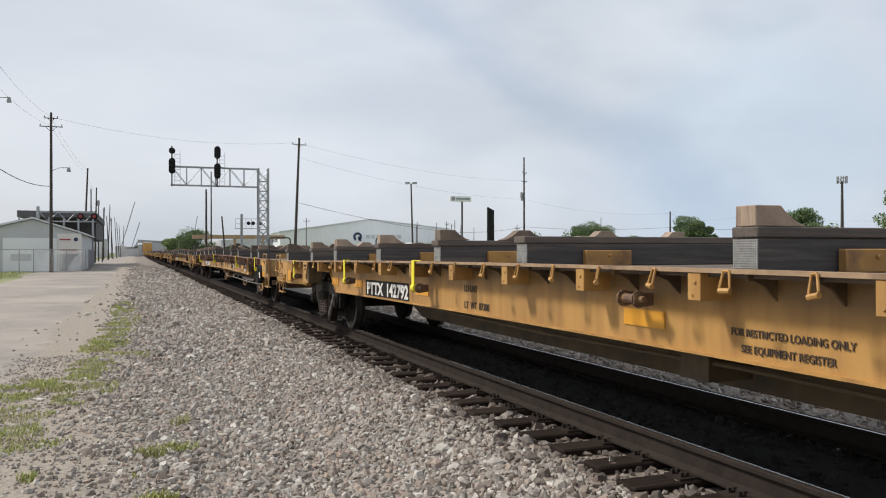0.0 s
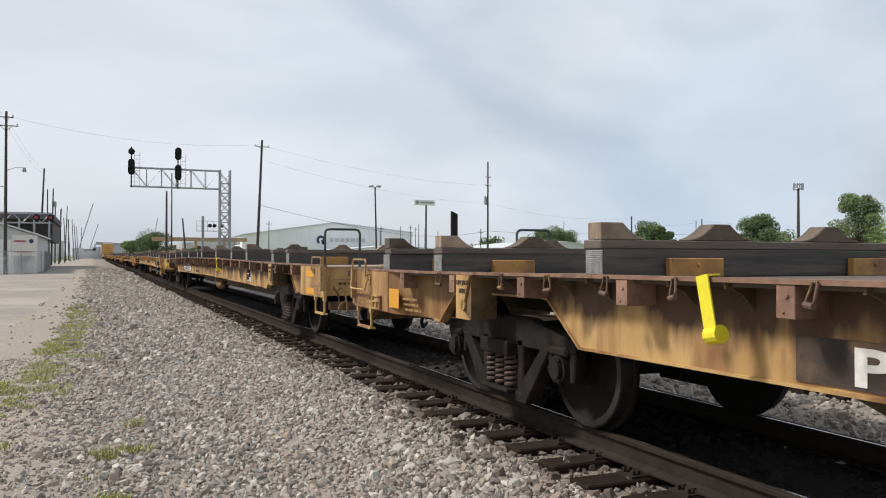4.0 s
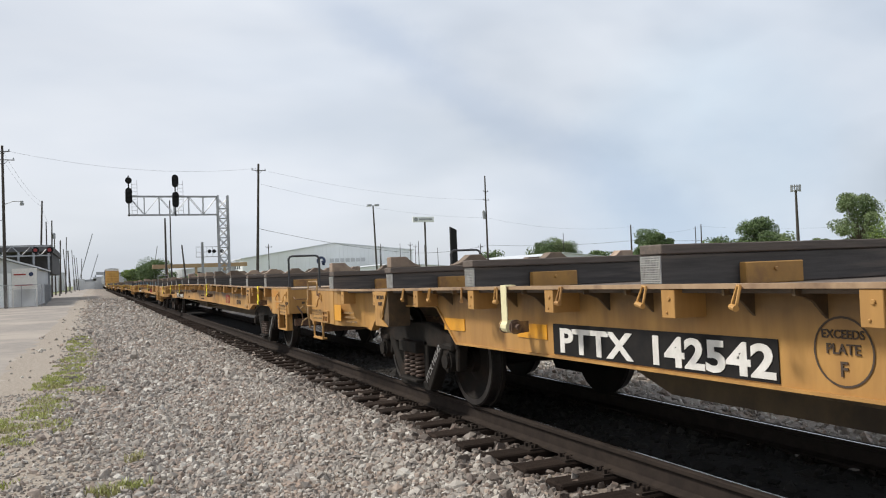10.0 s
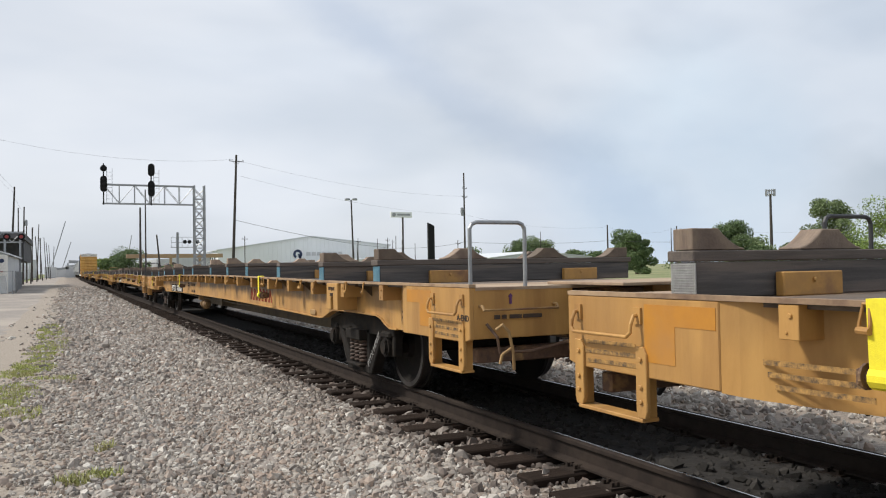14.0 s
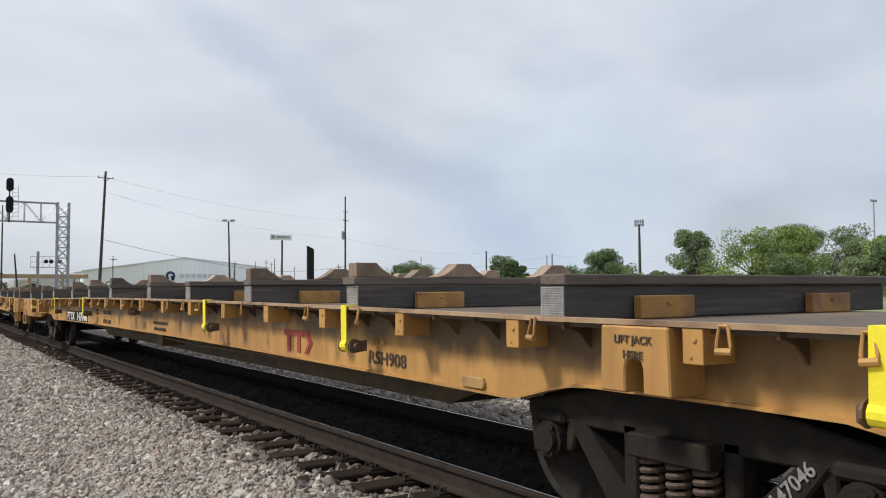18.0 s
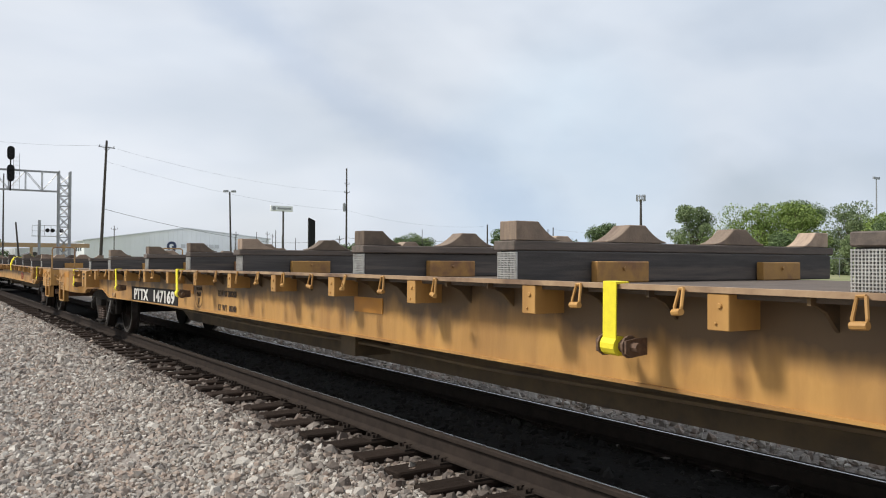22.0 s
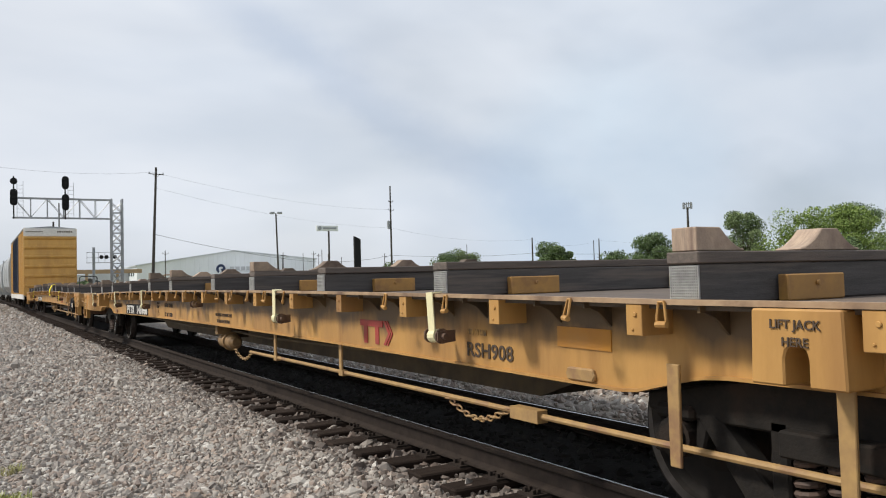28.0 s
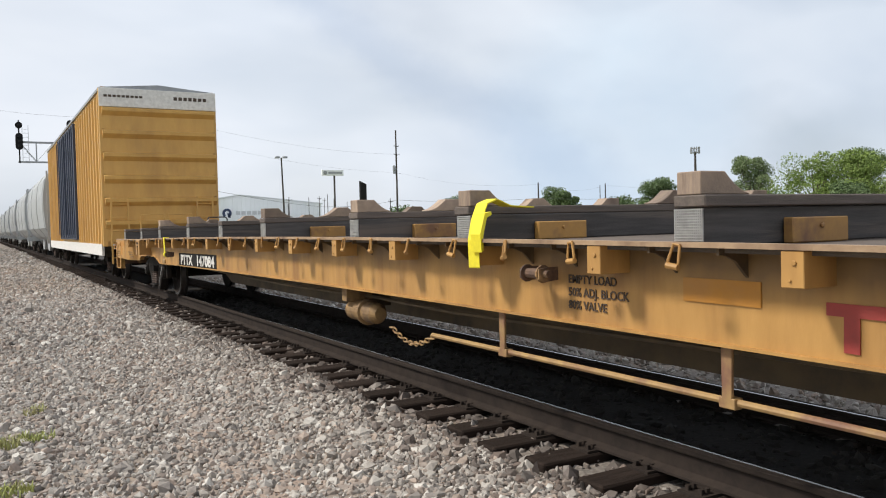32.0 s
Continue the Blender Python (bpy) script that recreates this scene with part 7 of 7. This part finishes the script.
s = Shape(); s.tube((0.5, -0.03, 2.75), (0.5, 0.0, 2.75), 0.18, 16)
part("emblem", s.mesh("emblem", LOGOB), sb, "dark round emblem")


# chain-link fences
def fence(points, h=1.9, gap=3.0, mesh_step=0.35, label="galvanised chain-link fence along the yard"):
    fz = thing("chain_link_fence", label, "fence")
    post = Shape(); post.tube((0, 0, -0.1), (0, 0, h), 0.035, 6)
    post_me = post.mesh("post", GALV)
    net = Shape()
    for a, b in zip(points, points[1:]):
        a, b = Vector((*a, 0)), Vector((*b, 0))
        d = (b - a).length
        for i in range(int(d / gap) + 1):
            part("post", post_me, fz, m=Matrix.Translation(a.lerp(b, min(1, i * gap / d))))
        u = (b - a) / d
        net.path([a + Vector((0, 0, h - 0.03)), b + Vector((0, 0, h - 0.03))], 0.022, 5)
        n = int(d / mesh_step)
        for i in range(n):
            p = a + u * (i * mesh_step)
            q = p + u * min(h * 0.8, d - i * mesh_step)
            net.path([p + Vector((0, 0, 0.05)), q + Vector((0, 0, (h - 0.05) * (q - p).length / (h * 0.8)))], 0.0035, 3)
            net.path([p + Vector((0, 0, h - 0.05)), q + Vector((0, 0, h - 0.05 - (h - 0.1) * (q - p).length / (h * 0.8)))], 0.0035, 3)
    tagged(part("netting", net.mesh("netting", GALV), fz), kind="stuff")


fence([(-30, 62), (-14, 66), (-7.6, 72)], 1.9, 2.5, 0.15)
fence([(-7.6, 72), (-5.4, 74.5), (-3.9, 76)], 1.9, 2.0, 0.12)
fence([(-3.9, 79), (-5.2, 120)], gap=4)
fence([(60, 64), (112, 56)], 2.4, 4, 0.5)

# floodlight mast, company sign, tall sawn post, cell tower
fl = thing("floodlight_pole", "steel yard floodlight pole with twin lamps", "lamp post", pose(40.9, 120, 0, 0, -1.5, 0))
s = Shape(); s.tube((0, 0, -0.1), (0, 0, 12.4), 0.16, 10, 0.11)
part("pole", s.mesh("pole", POLEW), fl)
for x in (-0.6, 0.6):
    s = Shape(); s.box(x - 0.36, x + 0.36, -0.22, 0.22, 12.3, 12.62)
    part("floodlight", s.mesh("floodlight", GALV, bevel=0.05), fl)
sn = thing("pole_sign", "white rectangular sign on a tall pole", "sign", pose(51.0, 125, 0))
s = Shape(); s.tube((0.3, 0, -0.1), (0.3, 0, 10.2), 0.16, 8)
part("pole", s.mesh("pole", POLEW), sn)
s = Shape(); s.box(-1.9, 1.9, -0.2, 0.2, 10.05, 10.95)
bd = part("sign_board", s.mesh("sign_board", WHITEB, bevel=0.03), sn)
s = Shape(); s.tube((-1.35, -0.21, 10.5), (-1.35, -0.24, 10.5), 0.33, 14)
part("emblem", s.mesh("emblem", GALV), bd)
s = Shape(); s.box(-0.8, 1.6, -0.235, -0.205, 10.35, 10.65)
part("sign_bar", s.mesh("sign_bar", GALV), bd)
sp = thing("dark_post", "tall dark board standing on end in the yard", "post", pose(27.1, 60, 0))
s = Shape(); s.prism([(-0.27, -0.1), (0.27, -0.1), (0.27, 5.0), (-0.27, 5.25)], "y", -0.12, 0.12)
part("board", s.mesh("board", BLACKM), sp)
ct = thing("cell_tower", "grey monopole phone mast with antenna rack", "phone mast", pose(282.5, 260, 0))
s = Shape(); s.tube((0, 0, -0.1), (0, 0, 31.5), 0.8, 12, 0.45)
part("mast", s.mesh("mast", POLEW), ct)
for i in range(12):
    a = 2 * math.pi * i / 12
    s = Shape(); s.box(-0.2, 0.2, -0.12, 0.12, 30.6, 33.6)
    part("antenna", s.mesh("antenna", GALV), ct, m=pose(2.0 * math.cos(a), 2.0 * math.sin(a), 0))
s = Shape()
for z in (31.2, 33.0):
    s.path([(2.0 * math.cos(2 * math.pi * i / 12), 2.0 * math.sin(2 * math.pi * i / 12), z) for i in range(13)], 0.08, 5)
    for i in range(6):
        s.tube((0, 0, z), (2.0 * math.cos(math.pi * i / 3), 2.0 * math.sin(math.pi * i / 3), z), 0.06, 5)
part("antenna_rack", s.mesh("antenna_rack", GALV), ct)
st = thing("stadium_light", "tall slim stadium light mast", "light mast", pose(280.9, 150, 0))
s = Shape(); s.tube((0, 0, -0.1), (0, 0, 31.5), 0.35, 8, 0.2); s.box(-2, 2, -0.2, 0.2, 31.4, 32.2)
part("mast", s.mesh("mast", GALV), st)

# low sheds, beams and the far end of the line
for x, y, wd, dp, h, m_ in ((88, 140, 24, 30, 4.4, ROOFM), (70, 190, 30, 20, 4.0, WHITEB), (-22, 180, 18, 40, 6, GREYB), (-18, 260, 14, 40, 8, WHITEB), (20, 330, 40, 20, 6, GREYB), (-30, 330, 40, 30, 9, GREYB)):
    b = thing("low_warehouse", "low pale sheet-metal building far off", "warehouse", pose(x, y, 0), group="far sheds")
    s = Shape(); s.prism([(-wd / 2, -0.1), (wd / 2, -0.1), (wd / 2, h * 0.72), (0, h), (-wd / 2, h * 0.72)], "y", 0, dp)
    part("wall", s.mesh("wall", m_), b)
    s = Shape(); s.prism([(-wd / 2 - 0.3, h * 0.72), (0, h + 0.02), (wd / 2 + 0.3, h * 0.72), (wd / 2 + 0.3, h * 0.72 + 0.15), (0, h + 0.2), (-wd / 2 - 0.3, h * 0.72 + 0.15)], "y", -0.2, dp)
    part("roof", s.mesh("roof", ROOFM), b)
bm_ = thing("pipe_bridge", "tan pipe bridge on posts beside the line", "pipe bridge", pose(0, 150, 0))
s = Shape(); s.box(9.6, 26, 0, 1.0, 4.05, 4.75)
part("beam", s.mesh("beam", TANC), bm_)
for x in (12, 17, 22):
    s = Shape(); s.box(x - 0.2, x + 0.2, 0.2, 0.8, -0.1, 4.05)
    part("post", s.mesh("post", TANC), bm_)
dk = thing("dark_tent", "low dark tent roof beside the line", "tent", pose(17.7, 150, 0))
s = Shape(); s.prism([(-4.2, -0.1), (4.2, -0.1), (3.6, 2.0), (0, 3.3), (-3.6, 2.0)], "y", 2, 12)
part("roof", s.mesh("roof", DARKB), dk)
fg = thing("conveyor_gantry", "long blue-grey conveyor gantry far down the line", "gantry", pose(0, 330, 0))
s = Shape(); s.prism([(1, 5.4), (34, 3.6), (34, 4.6), (1, 6.5)], "y", 0, 2.5)
part("conveyor", s.mesh("conveyor", GALV), fg)
s = Shape(); s.prism([(-3.2, 2.9), (1, 3.2), (1, 4.0), (-3.2, 3.6)], "y", 0, 2.5)
part("conveyor", s.mesh("conveyor", GALV), fg)
for x in (0.5, 8, 17, 26):
    s = Shape(); s.box(x, x + 0.5, 0.5, 1.2, -0.1, 5.5)
    part("leg", s.mesh("leg", GALV), fg)
for x, y, h, a in ((-5.0, 330, 21, 14), (-1.5, 380, 15, 14), (24, 380, 18, 8)):
    c = thing("crane", "lattice crane jib rising far off", "crane", pose(x, y, 0))
    s = Shape(); s.box(-2, 2, -2, 2, 0, 4)
    part("cab", s.mesh("cab", GREYB), c)
    s = Shape(); s.path([(0, 0, 3), (h * math.sin(radians(a)), 0, h)], 0.22, 4)
    part("jib", s.mesh("jib", GALV), c)


# ---- trees and grass ----
def tree(x, y, h, wd, leaf, seed, leaves=17000, size=0.19, trunk=0.32, low=-0.08, label="broad leafy oak tree in fresh spring leaf"):
    wd *= 0.74
    rg = np.random.default_rng(seed)
    t = thing("tree", label, "tree", pose(x, y, -0.1), group="trees beyond the yard")
    s = Shape()
    s.tube((0, 0, 0), (0.1, 0, h * 0.35), trunk, 9, trunk * 0.7)
    clumps = []
    for i in range(34):
        a, r, z = rg.uniform(0, 6.28), wd * rg.uniform(0.08, 0.44), h * rg.uniform(low + 0.14, 0.92)
        r *= 1.15 - 0.75 * max(0, (z / h - 0.55)) / 0.45
        p = Vector((r * math.cos(a), r * math.sin(a), z))
        s.tube((0.1, 0, h * 0.3), p * 0.55 + Vector((0, 0, h * 0.12)), trunk * 0.38, 6, trunk * 0.2)
        s.tube(p * 0.55 + Vector((0, 0, h * 0.12)), p, trunk * 0.2, 5, 0.03)
        clumps.append((p, wd * rg.uniform(0.12, 0.24)))
    part("trunk", s.mesh("trunk", BARK), t, "branching trunk")
    k = leaves
    idx = rg.integers(0, len(clumps), k)
    c = np.array([clumps[i][0] for i in idx])
    rr = np.array([clumps[i][1] for i in idx])
    d = rg.normal(0, 1, (k, 3)); d /= np.linalg.norm(d, axis=1)[:, None]
    pos = c + d * (rr * rg.uniform(0.3, 1.05, k) ** 0.6)[:, None] * np.array([1, 1, 0.72])
    a1 = rg.normal(0, 1, (k, 3)); a1 /= np.linalg.norm(a1, axis=1)[:, None]
    a2 = np.cross(a1, rg.normal(0, 1, (k, 3))); a2 /= np.linalg.norm(a2, axis=1)[:, None]
    sz = size * rg.uniform(0.5, 1.2, k)[:, None]
    v = np.stack([pos - a1 * sz, pos + a2 * sz * 0.6, pos + a1 * sz, pos - a2 * sz * 0.6], 1).reshape(-1, 3)
    f = (np.arange(4)[None] + 4 * np.arange(k)[:, None]).tolist()
    me = bpy.data.meshes.new("crown"); me.from_pydata(v.tolist(), [], f); me.materials.append(leaf)
    part("crown", me, t, "uneven crown of small leaves")


TREES = [(120, 120, 9.8, 13, LEAF_DARK, 2), (128, 112, 5.5, 9, LEAF_GREY, 3), (129, 105, 13.6, 13, LEAF_GREY, 4), (117, 110, 4.5, 8, LEAF_DARK, 21),
         (123, 87, 12.4, 17, LEAF, 5), (131, 85, 13.0, 16, LEAF, 23), (148, 95, 15.2, 18, LEAF_DARK, 6), (143, 81, 13.0, 17, LEAF_GREY, 7), (150, 72, 11.6, 18, LEAF_DARK, 8), (121, 80, 7.0, 11, LEAF_DARK, 24),
         (132, 170, 10.4, 12, LEAF_DARK, 9), (112, 180, 9.0, 13, LEAF_GREY, 10), (104, 175, 8.4, 12, LEAF_DARK, 11), (118, 190, 8.5, 14, LEAF_DARK, 12),
         (84, 105, 6.8, 6.5, LEAF_DARK, 13), (15.4, 232, 7.5, 16, LEAF_DARK, 14), (11, 236, 6.0, 10, LEAF, 15), (160, 64, 12, 19, LEAF, 16), (13, 118, 2.6, 5, LEAF_DARK, 17), (138, 72, 10.5, 14, LEAF, 18),
         (128, 64, 9, 14, LEAF_DARK, 19), (172, 52, 12.5, 20, LEAF, 20), (122, 68, 6, 11, LEAF_GREY, 25)]
for a in TREES:
    tree(*a)
for i, (x, y, h) in enumerate(((96, 190, 6.0), (124, 210, 7.0), (140, 205, 6.5), (150, 190, 7.5), (165, 180, 8.0), (178, 170, 8.5), (190, 150, 8.5), (198, 130, 8.0), (205, 110, 9.0), (72, 240, 6.5), (52, 250, 5.5), (40, 245, 6.0), (110, 150, 4.5), (136, 128, 5.0))):
    tree(x, y, h, h * 2.2, (LEAF_DARK, LEAF_GREY)[i % 2], 60 + i, 4200, 0.34, 0.2, label="low dark tree in the far tree line")


def grass(name, spots, per, h, seed, label):
    rg = np.random.default_rng(seed)
    V, F = [], []
    for x, y, rx_, ry_ in spots:
        k = int(per * rx_ * ry_)
        r, a = np.sqrt(rg.uniform(0, 1, k)), rg.uniform(0, 6.28, k)
        gx, gy = x + rx_ * r * np.cos(a), y + ry_ * r * np.sin(a)
        keep = np.array([noise.noise((p * 2.3, q * 2.3, 4.0)) > -0.1 + 0.5 * (s_ - 0.6) for p, q, s_ in zip(gx, gy, r)])
        for p, q in zip(gx[keep], gy[keep]):
            hh, an, ln = h * rg.uniform(0.4, 1.2), rg.uniform(0, 6.28), rg.uniform(0.2, 0.9)
            z = bed_height(p) if p > -3.2 else -0.05
            ww = 0.004 + h * 0.03
            dx, dy = math.cos(an), math.sin(an)
            b = len(V)
            V += [(p - dy * ww, q + dx * ww, z), (p + dy * ww, q - dx * ww, z), (p + dx * hh * ln * 0.4 + dy * ww * 0.7, q + dy * hh * ln * 0.4 - dx * ww * 0.7, z + hh * 0.6),
                  (p + dx * hh * ln * 0.4 - dy * ww * 0.7, q + dy * hh * ln * 0.4 + dx * ww * 0.7, z + hh * 0.6), (p + dx * hh * ln, q + dy * hh * ln, z + hh)]
            F += [(b, b + 1, b + 2, b + 3), (b + 3, b + 2, b + 4)]
    me = bpy.data.meshes.new(name); me.from_pydata(V, [], F); me.materials.append(GRASSM)
    thing(name, label, "grass", kind="stuff", me=me)


grass("grass_tufts", [(0.33, 8.05, 0.13, 0.2), (0.22, 6.95, 0.28, 0.22), (-0.75, 6.55, 0.12, 0.15), (-0.05, 6.2, 0.15, 0.1), (0.1, 5.6, 0.2, 0.12)], 9000, 0.07, 31, "small green grass tufts in the ballast")
grass("grass_patches", [(-1.4, 10.0, 0.9, 1.6), (-0.8, 10.6, 0.6, 1.0), (-0.5, 12.4, 0.45, 1.2), (-0.1, 13.6, 0.3, 0.7), (-0.45, 17.0, 0.4, 3.2), (-0.2, 20.5, 0.35, 3.2), (-2.1, 8.3, 0.8, 1.1), (-0.6, 14.8, 0.4, 1.2), (-0.35, 25.0, 0.35, 3.5), (-1.0, 8.0, 0.5, 0.7)], 4200, 0.045, 32, "thin grass patches between gravel and road")
grass("roadside_grass", [(-9.5, 60, 2.0, 14), (-12.5, 45, 4.0, 18), (-8.4, 90, 1.2, 14), (-7.6, 120, 1.0, 20)], 60, 0.28, 33, "long green verge grass by the fence")


# ---- motion ----
def motions():
    steps = [1.0 * i for i in range(33)]
    for car, behind in TRAIN:
        walk(car, [(t, pose(TRACK, run(t) + behind, RAIL_Z)) for t in steps])
    place = {car.name: behind for car, behind in TRAIN}
    for wheel, wy, car in WHEELS:
        behind = place[car.name]
        rows, t, last = [], 0.0, None
        while t <= 32.0:
            y = run(t) + behind
            near = -22 < y < 48
            if near:
                rows.append((t, pose(0, wy, WR, math.degrees(-(run(t) - run(0)) / WR), 0, 0)))
            t = round(t + 1 / 15, 6)
        if not rows:
            rows = [(0.0, pose(0, wy, WR))]
        if rows[0][0] > 0:
            rows.insert(0, (0.0, rows[0][1]))
        if rows[-1][0] < 32:
            rows.append((32.0, rows[-1][1]))
        walk(wheel, rows)


motions()
